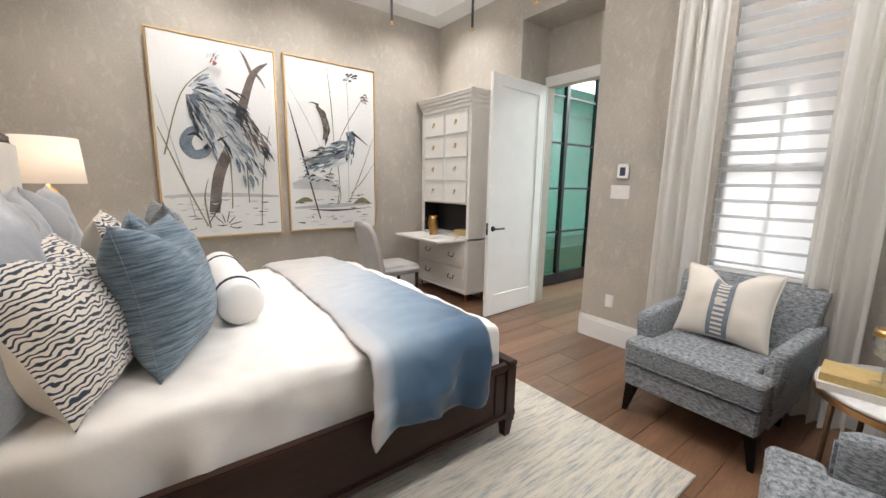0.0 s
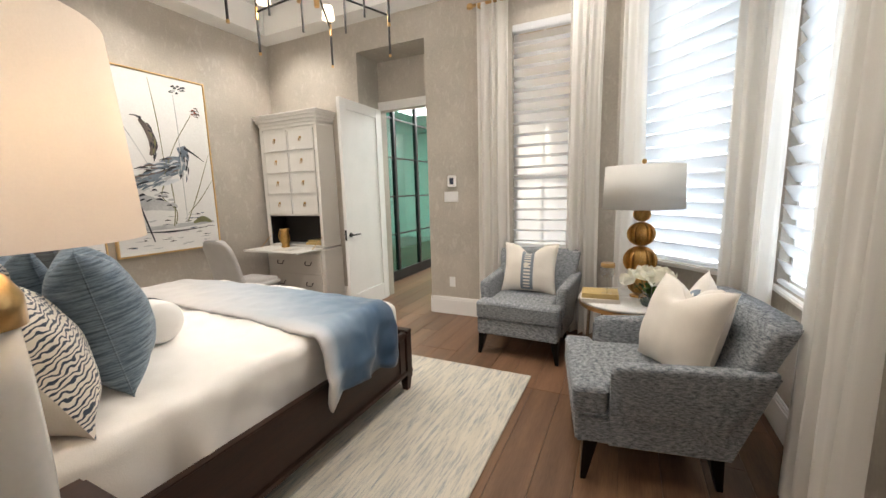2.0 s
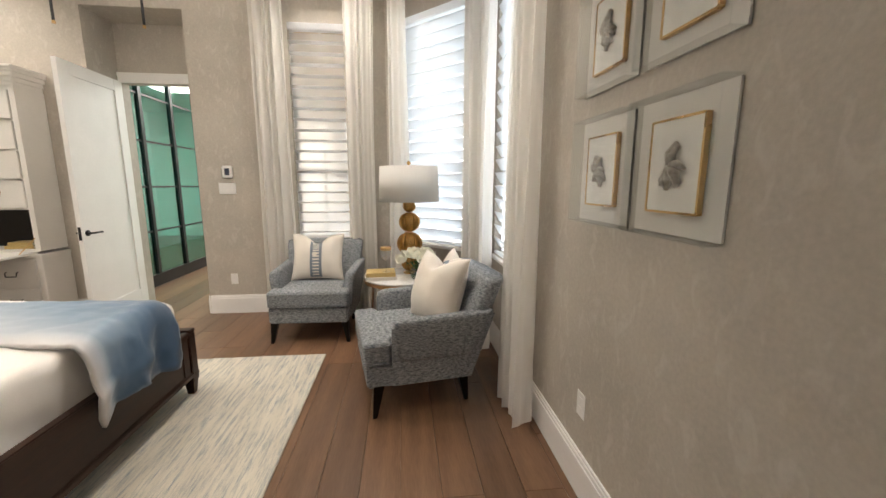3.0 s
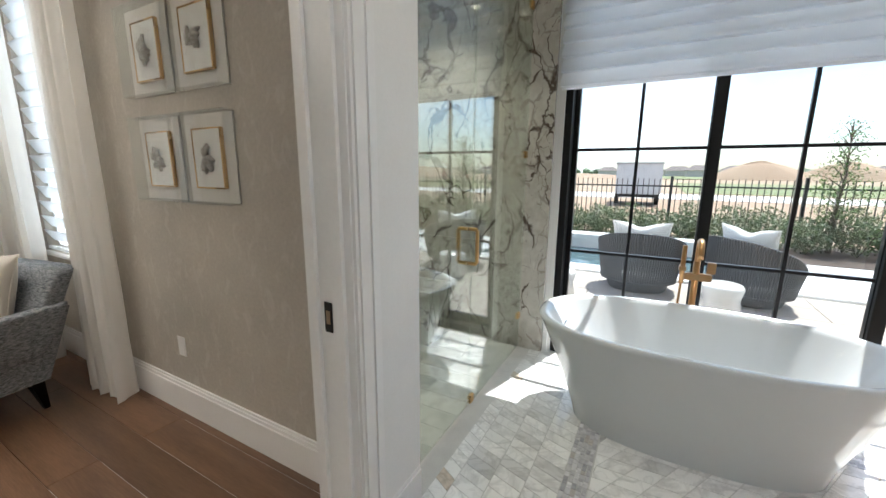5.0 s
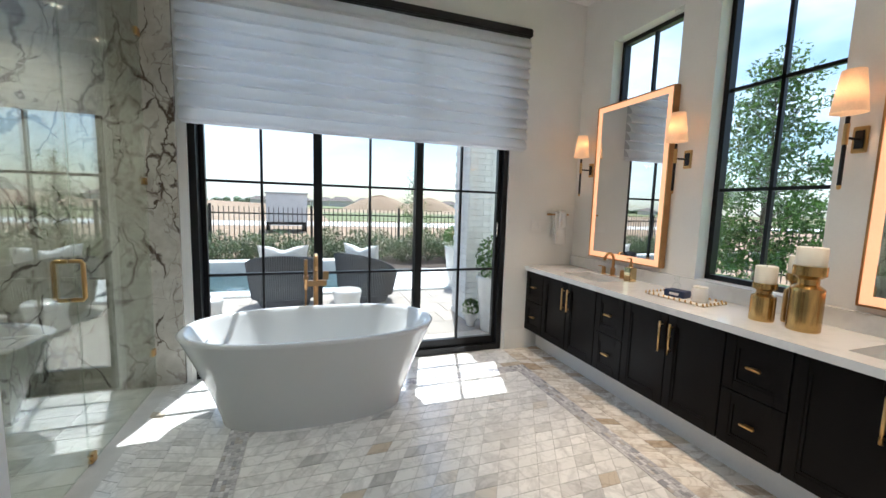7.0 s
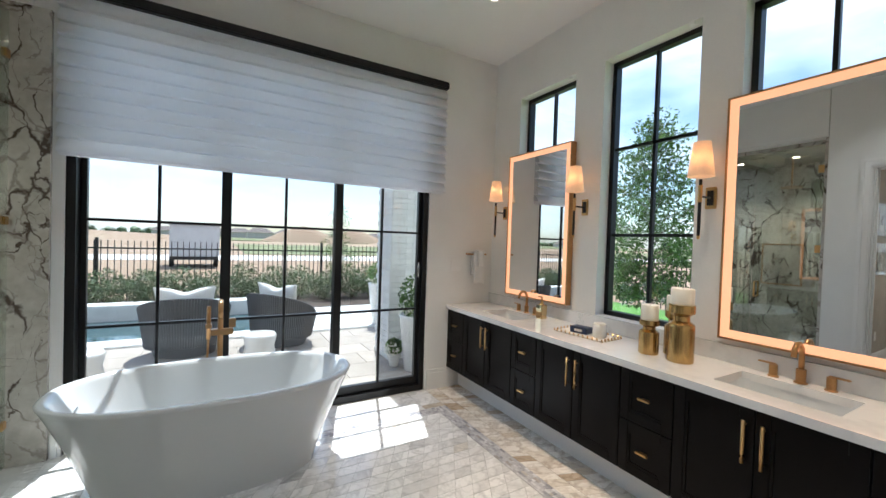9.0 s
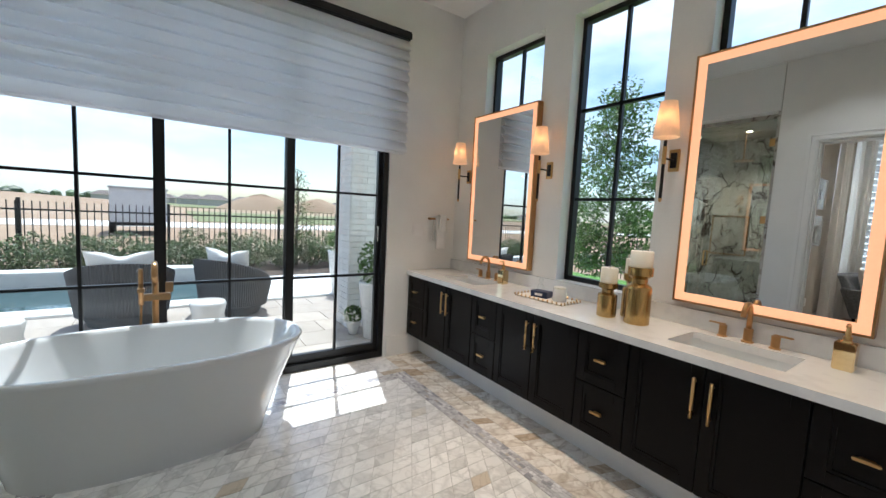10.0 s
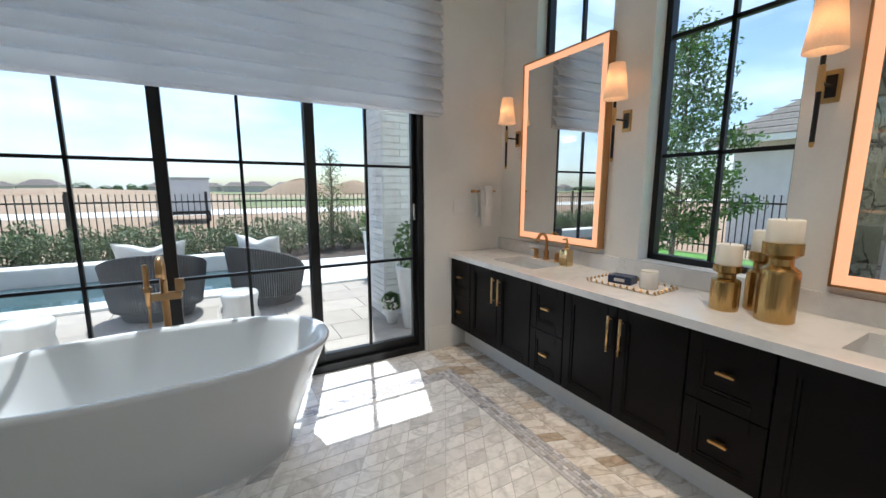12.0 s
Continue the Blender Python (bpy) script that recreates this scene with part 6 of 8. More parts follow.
# local: front towards -y
part("seat", box(-0.24, 0.24, -0.25, 0.24, 0.39, 0.50, 0.035, 4), FAB2, dc, smooth=True)
def cback(u, v):
    a = u * math.tau
    cx, cz = math.cos(a), math.sin(a)
    half = 0.235 * (1 - 0.10 * v - 0.25 * max(0, (v - 0.75) / 0.25) ** 3)
    return Vector((math.copysign(abs(cx) ** 0.4, cx) * half, 0.22 + 0.13 * v ** 1.4 + math.copysign(abs(cz) ** 0.6, cz) * 0.035, 0.42 + 0.56 * v - 0.03 * abs(cx) * v))
bm = sheet(28, 12, cback, closed_u=True)
bmesh.ops.holes_fill(bm, edges=bm.edges)
part("backrest", bm, FAB2, dc, smooth=True)
for x, y, d in ((-0.20, -0.21, 0), (0.20, -0.21, 0), (-0.20, 0.22, 0.06), (0.20, 0.22, 0.06)):
    part("leg", tube([(x, y, 0.40), (x, y + d, 0.0)], [0.022, 0.014], 8), WOODDARK, dc, "dark turned wooden leg")

# thermostat, switches, outlets
th = thing("thermostat", "white wall thermostat with a dark screen", "thermostat", pose(1.09, 2.295, 1.515))
part("body", box(-0.022, 0, -0.055, 0.055, -0.065, 0.065, 0.012, 3), TRIM, th, smooth=False)
part("screen", box(-0.0235, -0.021, -0.024, 0.024, -0.035, 0.035, 0.001), material("dark_screen", (0.05, 0.06, 0.09), 0.15), th, "dark screen")
sw = thing("light_switch", "white three rocker light switch plate", "light switch", pose(1.09, 2.31, 1.345))
part("plate", box(-0.006, 0, -0.085, 0.085, -0.058, 0.058, 0.003), TRIM, sw)
for k in (-1, 0, 1):
    part("rocker", box(-0.010, -0.006, k * 0.046 - 0.016, k * 0.046 + 0.016, -0.034, 0.034, 0.002), TRIM, sw)
for m, lab in ((pose(1.09, 2.32, 0.38), "white wall outlet on the papered wall"), (pose(-1.67, YF, 0.42, 0, 0, -90), "white wall outlet under the framed pieces")):
    ol = thing("outlet", lab, "outlet", m)
    part("plate", box(-0.005, 0, -0.036, 0.036, -0.058, 0.058, 0.002), TRIM, ol)
    for z in (-0.022, 0.022):
        part("socket", box(-0.0075, -0.005, -0.017, 0.017, z - 0.014, z + 0.014, 0.002), TRIM, ol)

# framed coral pieces
CORAL = material("grey_coral", (0.30, 0.26, 0.22), 0.7, scale=40, fine=120, bump=0.6, second=(0.55, 0.52, 0.48))
FROST = material("frosted_acrylic", (0.66, 0.63, 0.585), 0.5, var=0.03)
MATB = material("white_mat", (0.78, 0.76, 0.72), 0.8)
for r, z0 in enumerate((1.245, 1.747)):
    for c, x0 in enumerate((-2.335, -1.925)):
        W, H, T = 0.375, 0.405, 0.06
        fr = thing("shadow_box", "clear acrylic shadow box holding a coral piece over gold edging", "wall art", pose(x0, YF, z0), "shadow boxes")
        part("back_panel", box(0.006, W - 0.006, 0.001, 0.008, 0.006, H - 0.006), FROST, fr, "pale frosted back panel")
        bm = box(0.085, W - 0.085, 0.008, 0.022, 0.075, H - 0.075, 0.001)
        part("mount", bm, MATB, fr)
        bm = box(0.078, 0.085, 0.008, 0.024, 0.07, H - 0.07)
        box(W - 0.085, W - 0.078, 0.008, 0.024, 0.07, H - 0.07, bm=bm)
        box(0.085, W - 0.085, 0.008, 0.024, 0.068, 0.075, bm=bm)
        box(0.085, W - 0.085, 0.008, 0.024, H - 0.075, H - 0.068, bm=bm)
        part("gold_edge", bm, BRASS, fr, "gold edging")
        for a in ((0, W, T - 0.004, T, 0, H), (0, 0.004, 0.0, T - 0.004, 0, H), (W - 0.004, W, 0.0, T - 0.004, 0, H), (0.004, W - 0.004, 0, T - 0.004, 0, 0.004), (0.004, W - 0.004, 0, T - 0.004, H - 0.004, H)):
            part("acrylic_pane", box(*a), ACRYLIC, fr, "clear acrylic pane")
        rr = random.Random(r * 2 + c)
        bm = bmesh.new()
        for k in range(13):
            a = rr.uniform(0, math.tau)
            L = rr.uniform(0.03, 0.062)
            x, z = W / 2, H / 2
            tube([(x, 0.03, z), (x + L * 0.5 * math.cos(a), 0.032 + 0.006 * rr.random(), z + L * 0.6 * math.sin(a)), (x + L * math.cos(a + 0.3), 0.03, z + 1.15 * L * math.sin(a + 0.3))], [0.014, 0.012, 0.006], 6, bm)
        part("coral", bm, CORAL, fr, "grey brown branching coral", True)

# chandelier
ch = thing("chandelier", "black and brass rod chandelier with small white shades", "chandelier", pose(-0.75, 2.40, 0))
part("canopy", lathe([(0, 3.655), (0.07, 3.655), (0.07, 3.67), (0, 3.67)], 24), BRASS, ch)
part("stem", tube([(0, 0, 3.66), (0, 0, 2.72)], 0.010, 10), BLACK, ch)
part("hub", lathe([(0, 2.60), (0.018, 2.605), (0.018, 2.83), (0, 2.835)], 12), BRASS, ch, "brass hub")
SMALLSH = material("chandelier_shade", (0.85, 0.80, 0.72), 0.8, thin=0.5, emit=(1, 0.82, 0.58, 1.4))
for k, a in enumerate((32, -27, 92, 152, 212, 272)):
    r = 0.53
    x, y = r * math.cos(math.radians(a)), r * math.sin(math.radians(a))
    part("arm", tube([(0, 0, 2.72), (x, y, 2.68)], 0.007, 8), BLACK, ch)
    rod_ = part("rod", tube([(x, y, 2.41), (x, y, 2.64)], 0.008, 8), BLACK, ch)
    part("joint", tube([(x, y, 2.63), (x, y, 2.71)], 0.011, 10), BRASS, rod_, "brass joint")
    part("tip", tube([(x, y, 2.395), (x, y, 2.412)], 0.010, 8), BRASS, rod_, "brass tip")
    part("upper_rod", tube([(x, y, 2.71), (x, y, 2.86 + 0.1 * (k % 2))], 0.008, 8), BLACK, rod_)
    x2, y2 = 0.30 * math.cos(math.radians(a + 30)), 0.30 * math.sin(math.radians(a + 30))
    part("inner_rod", tube([(x2, y2, 2.55), (x2, y2, 2.95)], 0.007, 8), BLACK, ch)
    if k % 2 == 0:
        sx, sy = 0.86 * x, 0.86 * y
        sh = part("shade", lathe([(0.046, 2.70), (0.048, 2.70), (0.036, 2.79), (0.034, 2.79)], 20), SMALLSH, ch, "small glowing white shade", True)
        sh.location = (sx, sy, 0.02)
lamp("chandelier_light", "POINT", pose(-0.75, 2.40, 2.86), 19, (1.0, 0.88, 0.74), radius=0.25)
GLOW = material("downlight_glow", (1, 0.95, 0.85), 0.4, emit=(1.0, 0.80, 0.58, 14))


def downlight(x, y, z, energy, colour, spot=115, group="bedroom downlights"):
    d = thing("downlight", "small round recessed ceiling light, switched on", "ceiling light", pose(x, y, z), group)
    part("trim_ring", lathe([(0.038, -0.001), (0.055, -0.004), (0.055, 0.0), (0.038, 0.0)], 24), TRIM, d)
    part("diffuser", lathe([(0, -0.002), (0.038, -0.002), (0.038, 0.0), (0, 0.0)], 20), GLOW, d)
    lamp("downlight_lamp", "SPOT", look((x, y, z - 0.02), (x, y, 0)), energy, colour, spot=spot, radius=0.04)


for x, y in ((0.45, 4.25), (-0.63, 4.25), (-1.72, 4.25), (0.45, 1.15), (-0.63, 1.15), (-1.72, 1.15)):
    downlight(x, y, BED_H + 0.30, 41, (1.0, 0.90, 0.78))
downlight(-2.5, 2.7, BED_H, 24, (1.0, 0.90, 0.78))

# hall glass room
gr = thing("glass_partition", "black steel framed green tinted glass partition in the hall", "glass partition")
for y, xs in ((3.90, (1.75, 2.45, 3.15, 3.85, 4.55)),):
    part("bottom_rail", box(xs[0], xs[-1], y - 0.03, y + 0.03, 0.0, 0.16), BLACK, gr)
    part("top_rail", box(xs[0], xs[-1], y - 0.03, y + 0.03, 3.0, 3.2), BLACK, gr)
    for k, x in enumerate(xs):
        part("post", box(x - 0.03, x + 0.03, y - 0.03, y + 0.03, 0.16, 3.0), BLACK, gr)
    for xa, xb in zip(xs, xs[1:]):
        for z in (0.75, 1.35, 1.95, 2.55):
            part("glazing_bar", box(xa + 0.03, xb - 0.03, y - 0.012, y + 0.012, z - 0.012, z + 0.012), BLACK, gr)
        part("pane", box(xa + 0.03, xb - 0.03, y - 0.004, y + 0.004, 0.16, 3.0), GREENGLASS, gr)
# unseen area lamps without fixtures, added to brighten the hall and glass room
lamp("hall_fill", "AREA", look((4.2, 3.0, 3.18), (4.2, 3.0, 0)), 80, (1, 0.95, 0.88), size=(2.5, 0.8))
lamp("glassroom_fill", "AREA", look((3.0, 5.6, 3.18), (3.0, 5.6, 0)), 105, (1, 0.95, 0.85), size=(2, 1.5))

# unseen eave added over the sliding door, sized to keep sun off its shade
structure("shading_eave", box(VX - 0.5, -1.6, -2.68, YS - 0.2, BATH_H + 0.02, BATH_H + 0.20, 0.01), TRIM, "white boarded roof eave over the sliding door", "eave")

# ---- bathroom things ----
tub = thing("bathtub", "white freestanding oval bathtub with flared rim", "bathtub", pose(-4.195, -1.495, 0))
def tub_ring(a, t, inner):
    """t: 0 floor, 1 rim."""
    hx = (0.58 + 0.23 * t ** 1.2) - (0.045 + 0.10 * (1 - t) if inner else 0)
    hy = (0.29 + 0.15 * t ** 1.2) - (0.040 + 0.05 * (1 - t) if inner else 0)
    c, s = math.cos(a), math.sin(a)
    e = 2 / 2.5
    return Vector((math.copysign(abs(c) ** e, c) * hx, math.copysign(abs(s) ** e, s) * hy, 0))
def tub_fn(u, v):
    a = u * math.tau
    if v < 0.5:
        t = v / 0.5
        p = tub_ring(a, t, False)
        p.z = 0.60 * t
    elif v < 0.56:
        k = (v - 0.5) / 0.06
        p = tub_ring(a, 1, False).lerp(tub_ring(a, 1, True), k)
        p.z = 0.60 + 0.006 * math.sin(k * math.pi)
    else:
        t = 1 - (v - 0.56) / 0.44
        p = tub_ring(a, t, True) * (1 if t > 0.12 else t / 0.12)
        p.z = 0.13 + 0.47 * max(0, t - 0.06) / 0.94
    return p
part("shell", sheet(64, 50, tub_fn, closed_u=True), PORCELAIN, tub, smooth=True)
part("overflow", box(0.66, 0.668, -0.03, 0.03, 0.50, 0.52, 0.003), CHROME, tub, "chrome overflow slot")
fa = thing("tub_filler", "floor standing brushed brass tub filler with hand shower", "faucet", pose(-4.20, -2.02, 0))
part("base_plate", lathe([(0, 0), (0.06, 0), (0.06, 0.012), (0, 0.014)], 20), BRONZE, fa)
part("column", tube([(0, 0, 0.01), (0, 0, 0.86)], 0.019, 12), BRONZE, fa, smooth=True)
part("spout", tube([(0, 0, 0.80), (0, 0, 0.94), (0, 0.02, 0.985), (0, 0.07, 1.0), (0, 0.12, 0.985), (0, 0.14, 0.94), (0, 0.14, 0.90)], 0.017, 10), BRONZE, fa, smooth=True)
part("cross_body", box(-0.085, 0.085, -0.022, 0.022, 0.74, 0.785, 0.005), BRONZE, fa)
part("valve_handle", box(-0.10, -0.055, -0.014, 0.014, 0.79, 0.86, 0.004), BRONZE, fa)
part("hand_shower", tube([(0.075, 0.03, 0.72), (0.075, 0.03, 0.96)], 0.014, 10), BRONZE, fa, smooth=True)
part("cradle", box(0.055, 0.095, -0.01, 0.045, 0.80, 0.83, 0.004), BRONZE, fa)
part("hose", tube([(0.075, 0.03, 0.72), (0.08, 0.03, 0.55), (0.05, 0.02, 0.40), (0.02, 0.01, 0.45)], 0.007, 8), BRONZE, fa, smooth=True)

# vanity
UNITS = ((-2.115, -1.82, 0), (-1.82, -1.115, 1), (-1.115, -0.834, 0), (-0.834, -0.14, 1), (-0.14, 0.165, 0), (0.165, 0.86, 1), (0.86, 1.16, 0))
FX = -6.22


def raised_front(x, y0, y1, z0, z1, d):
    """A framed front facing +x with a recessed, moulded panel."""
    w = 0.055
    bm = box(x - 0.02, x, y0, y0 + w, z0, z1, 0.002)
    box(x - 0.02, x, y1 - w, y1, z0, z1, 0.002, bm=bm)
    box(x - 0.02, x, y0 + w, y1 - w, z0, z0 + w, 0.002, bm=bm)
    box(x - 0.02, x, y0 + w, y1 - w, z1 - w, z1, 0.002, bm=bm)
    f = part("door" if d else "drawer", bm, ESPRESSO, unit)
    part("panel", box(x - 0.018, x - 0.010, y0 + w, y1 - w, z0 + w, z1 - w), ESPRESSO, f)
    e = 0.012
    bm = box(x - 0.010, x - 0.004, y0 + w, y0 + w + e, z0 + w, z1 - w)
    box(x - 0.010, x - 0.004, y1 - w - e, y1 - w, z0 + w, z1 - w, bm=bm)
    box(x - 0.010, x - 0.004, y0 + w + e, y1 - w - e, z0 + w, z0 + w + e, bm=bm)
    box(x - 0.010, x - 0.004, y0 + w + e, y1 - w - e, z1 - w - e, z1 - w, bm=bm)
    part("bead", bm, ESPRESSO, f)
    return f


for y0, y1, doors in UNITS:
    unit = thing("vanity_cabinet", "floating espresso cabinet with panelled doors" if doors else "floating espresso cabinet with two panelled drawers", "cabinet", None, "vanity cabinets")
    part("body", box(-6.745, FX - 0.021, y0 + 0.001, y1 - 0.001, 0.205, 0.665 if doors else 0.804), ESPRESSO, unit)
    if doors:
        ym = (y0 + y1) / 2
        for a, b, hy in ((y0 + 0.003, ym - 0.002, ym - 0.035), (ym + 0.002, y1 - 0.003, ym + 0.035)):
            f = raised_front(FX, a, b, 0.208, 0.800, 1)
            bm = tube([(FX + 0.024, hy, 0.555), (FX + 0.024, hy, 0.745)], 0.0075, 10)
            tube([(FX, hy, 0.575), (FX + 0.024, hy, 0.575)], 0.005, 8, bm)
            tube([(FX, hy, 0.725), (FX + 0.024, hy, 0.725)], 0.005, 8, bm)
            part("pull", bm, BRASS, f, "brass bar pull", True)
    else:
        for a, b in ((0.208, 0.502), (0.506, 0.800)):
            f = raised_front(FX, y0 + 0.003, y1 - 0.003, a, b, 0)
            ym, zm = (y0 + y1) / 2, (a + b) / 2
            bm = box(FX + 0.006, FX + 0.022, ym - 0.035, ym + 0.035, zm - 0.006, zm + 0.006, 0.003)
            box(FX - 0.012, FX + 0.008, ym - 0.02, ym + 0.02, zm - 0.004, zm + 0.004, bm=bm)
            part("pull", bm, BRASS, f, "brass finger pull")
structure("toe_kick", box(-6.745, -6.37, YS + 0.001, 1.163, 0.0, 0.204), TRIM, "white recessed base under the floating vanity", "toe kick")
ct = thing("countertop", "white quartz countertop with undermount sinks and marble backsplash", "countertop")
S1, S2 = (-1.68, -1.22), (0.29, 0.75)
SXA, SXB = -6.63, -6.33
bm = bmesh.new()
ys = (-2.118, S1[0], S1[1], S2[0], S2[1], 1.163)
for k in range(5):
    if k in (1, 3):
        box(-6.748, SXA, ys[k], ys[k + 1], 0.806, 0.846, bm=bm)
        box(SXB, -6.195, ys[k], ys[k + 1], 0.806, 0.846, bm=bm)
    else:
        box(-6.748, -6.195, ys[k], ys[k + 1], 0.806, 0.846, bm=bm)
bmesh.ops.remove_doubles(bm, verts=bm.verts, dist=1e-5)
part("slab", bm, QUARTZ, ct)
GREYMARBLE = marble("grey_marble", (0.50, 0.49, 0.48), (0.25, 0.24, 0.24), 3.0, 0.6, 0.15)
part("backsplash", box(-6.748, -6.728, -2.118, 1.163, 0.8465, 0.948, 0.002), QUARTZ, ct, "pale quartz backsplash")
for y0, y1 in (S1, S2):
    def sink_fn(u, v, y0=y0, y1=y1):
        a = u * math.tau
        c, s = math.cos(a), math.sin(a)
        e = 2 / 7
        k = 1 - 0.10 * v if v < 0.75 else (1 - v) / 0.25 * 0.925
        return Vector(((SXA + SXB) / 2 + math.copysign(abs(c) ** e, c) * (SXB - SXA + 0.012) / 2 * k, (y0 + y1) / 2 + math.copysign(abs(s) ** e, s) * (y1 - y0 + 0.012) / 2 * k, 0.815 - 0.13 * min(1, v / 0.75) ** 0.7))
    b = part("basin", sheet(48, 16, sink_fn, closed_u=True), PORCELAIN, ct, "white porcelain basin", True)
    part("drain", lathe([(0, 0), (0.02, 0), (0.02, 0.004), (0, 0.004)], 16, (SXA + SXB) / 2, (y0 + y1) / 2, 0.686), BRONZE, b)


def sink_faucet(y):
    f = thing("sink_faucet", "widespread brushed bronze faucet with arched spout", "faucet", pose(-6.685, y, 0.846), "sink faucets")
    part("spout", tube([(0, 0, 0.06), (0, 0, 0.14), (0.008, 0, 0.175), (0.035, 0, 0.20), (0.065, 0, 0.20), (0.09, 0, 0.175), (0.10, 0, 0.14)], 0.012, 12), BRONZE, f, smooth=True)
    part("spout_base", lathe([(0, 0), (0.027, 0), (0.027, 0.006), (0.020, 0.01), (0.020, 0.07), (0, 0.072)], 18), BRONZE, f)
    for s in (-1, 1):
        h = part("valve", lathe([(0, 0), (0.024, 0), (0.024, 0.005), (0.018, 0.008), (0.018, 0.062), (0, 0.065)], 18, 0, s * 0.11), BRONZE, f)
        part("lever", box(-0.008, 0.008, min(s * 0.10, s * 0.175), max(s * 0.10, s * 0.175), 0.062, 0.070, 0.002), BRONZE, h)


sink_faucet(-1.46)
sink_faucet(0.515)
LED = material("led_border", (0.35, 0.22, 0.15), 0.5, emit=(1.0, 0.43, 0.21, 0.76))
MIRROR = bpy.data.materials.new("mirror_silver")
MIRROR.use_nodes = True
MIRROR.node_tree.nodes["Principled BSDF"].inputs["Metallic"].default_value = 1.0
MIRROR.node_tree.nodes["Principled BSDF"].inputs["Roughness"].default_value = 0.0
MIRROR.node_tree.nodes["Principled BSDF"].inputs["Base Color"].default_value = (0.80, 0.80, 0.79, 1)
for y0, y1 in ((-1.795, -0.998), (0.137, 0.935)):
    mi = thing("led_mirror", "large mirror with glowing border in a slim brass frame", "mirror", None, "vanity mirrors")
    z0, z1 = 0.985, 2.355
    bm = box(-6.748, -6.69, y0, y0 + 0.010, z0, z1)
    box(-6.748, -6.69, y1 - 0.010, y1, z0, z1, bm=bm)
    box(-6.748, -6.69, y0 + 0.010, y1 - 0.010, z0, z0 + 0.010, bm=bm)
    box(-6.748, -6.69, y0 + 0.010, y1 - 0.010, z1 - 0.010, z1, bm=bm)
    part("frame", bm, BRONZE, mi, "slim brass frame")
    e = 0.055
    bm = box(-6.712, -6.696, y0 + 0.010, y0 + e, z0 + 0.010, z1 - 0.010)
    box(-6.712, -6.696, y1 - e, y1 - 0.010, z0 + 0.010, z1 - 0.010, bm=bm)
    box(-6.712, -6.696, y0 + e, y1 - e, z0 + 0.010, z0 + e, bm=bm)
    box(-6.712, -6.696, y0 + e, y1 - e, z1 - e, z1 - 0.010, bm=bm)
    part("light_border", bm, LED, mi, "frosted glowing border")
    part("mirror_glass", box(-6.712, -6.698, y0 + e, y1 - e, z0 + e, z1 - e), MIRROR, mi)


SCSHADE = material("sconce_shade", (0.70, 0.56, 0.42), 0.85, thin=0.4, emit=(1.0, 0.58, 0.30, 0.34))


def sconce(y):
    s = thing("wall_sconce", "lit wall sconce with white cone shade on a dark brass rod", "wall lamp", pose(-6.75, y, 0), "vanity sconces")
    part("back_plate", box(0, 0.012, -0.03, 0.03, 1.735, 1.865, 0.003), BRASS, s)
    part("inner_plate", box(0.012, 0.018, -0.018, 0.018, 1.755, 1.845, 0.002), BLACK, s)
    part("arm", tube([(0.015, 0, 1.80), (0.13, 0, 1.80)], 0.006, 8), BLACK, s)
    part("rod", tube([(0.13, 0, 1.57), (0.13, 0, 1.90)], 0.009, 10), BLACK, s)
    part("sleeve", tube([(0.13, 0, 1.765), (0.13, 0, 1.865)], 0.012, 10), BRASS, s, "brass sleeve")
    part("tip", lathe([(0, 1.548), (0.008, 1.552), (0.010, 1.57), (0, 1.572)], 12, 0.13, 0), BRASS, s)
    sh = part("shade", open_drum(0.070, 0.045, 0.20, 1.915, 28), SCSHADE, s, "glowing white cone shade", True)
    sh.location = (0.13, 0, 0)
    lamp("sconce_light", "POINT", pose(-6.62, y, 2.02), 1.1, (1.0, 0.60, 0.32), radius=0.03)


for y in (-1.90, -0.885, 0.045, 1.03):
    sconce(y)
for x, y, power, cone in ((-4.9, 0.3, 20, 120), (-3.9, 0.3, 20, 120), (-6.0, -1.2, 100, 50), (-6.0, 0.35, 110, 50)):
    downlight(x, y, BATH_H, power, (1.0, 0.74, 0.50) if x < -5 else (1.0, 0.96, 0.90), cone, "bathroom downlights")
for y in (-0.95, -1.6):
    downlight(-2.4, y, 2.80, 30, (1.0, 0.84, 0.66), 110, "shower downlights")

# towel bar and towel on the end wall
tb = thing("towel_bar", "short brass towel bar on the white wall", "towel bar")
part("bar", tube([(-6.63, YS + 0.065, 1.365), (-6.40, YS + 0.065, 1.365)], 0.009, 10), BRONZE, tb)
for x in (-6.60, -6.43):
    part("post", tube([(x, YS, 1.365), (x, YS + 0.065, 1.365)], 0.011, 10), BRONZE, tb)
TERRY = material("white_terry", (0.80, 0.79, 0.77), 0.95, var=0.05, scale=10, fine=300, bump=0.6)
def towel(label, m, w, l1, l2, th=0.022):
    t = thing("hand_towel", label, "towel", m)
    def fn(u, v):
        L = l1 + l2 + 0.05
        s = v * L
        wob = 0.004 * math.sin(u * 7) + 0.003 * math.sin(s * 18)
        if s < l1:
            return Vector((u * w + 0.01 * math.sin(s * 6), 0.024 + wob, -l1 + s))
        if s < l1 + 0.05:
            a = (s - l1) / 0.05 * math.pi
            return Vector((u * w, 0.024 * math.cos(a) + wob, 0.016 * math.sin(a)))
        return Vector((u * w, -0.024 + wob, -(s - l1 - 0.05)))
    thicken(part("cloth", sheet(10, 40, fn), TERRY, t, smooth=True), th * 0.6, 1.0)
    return t
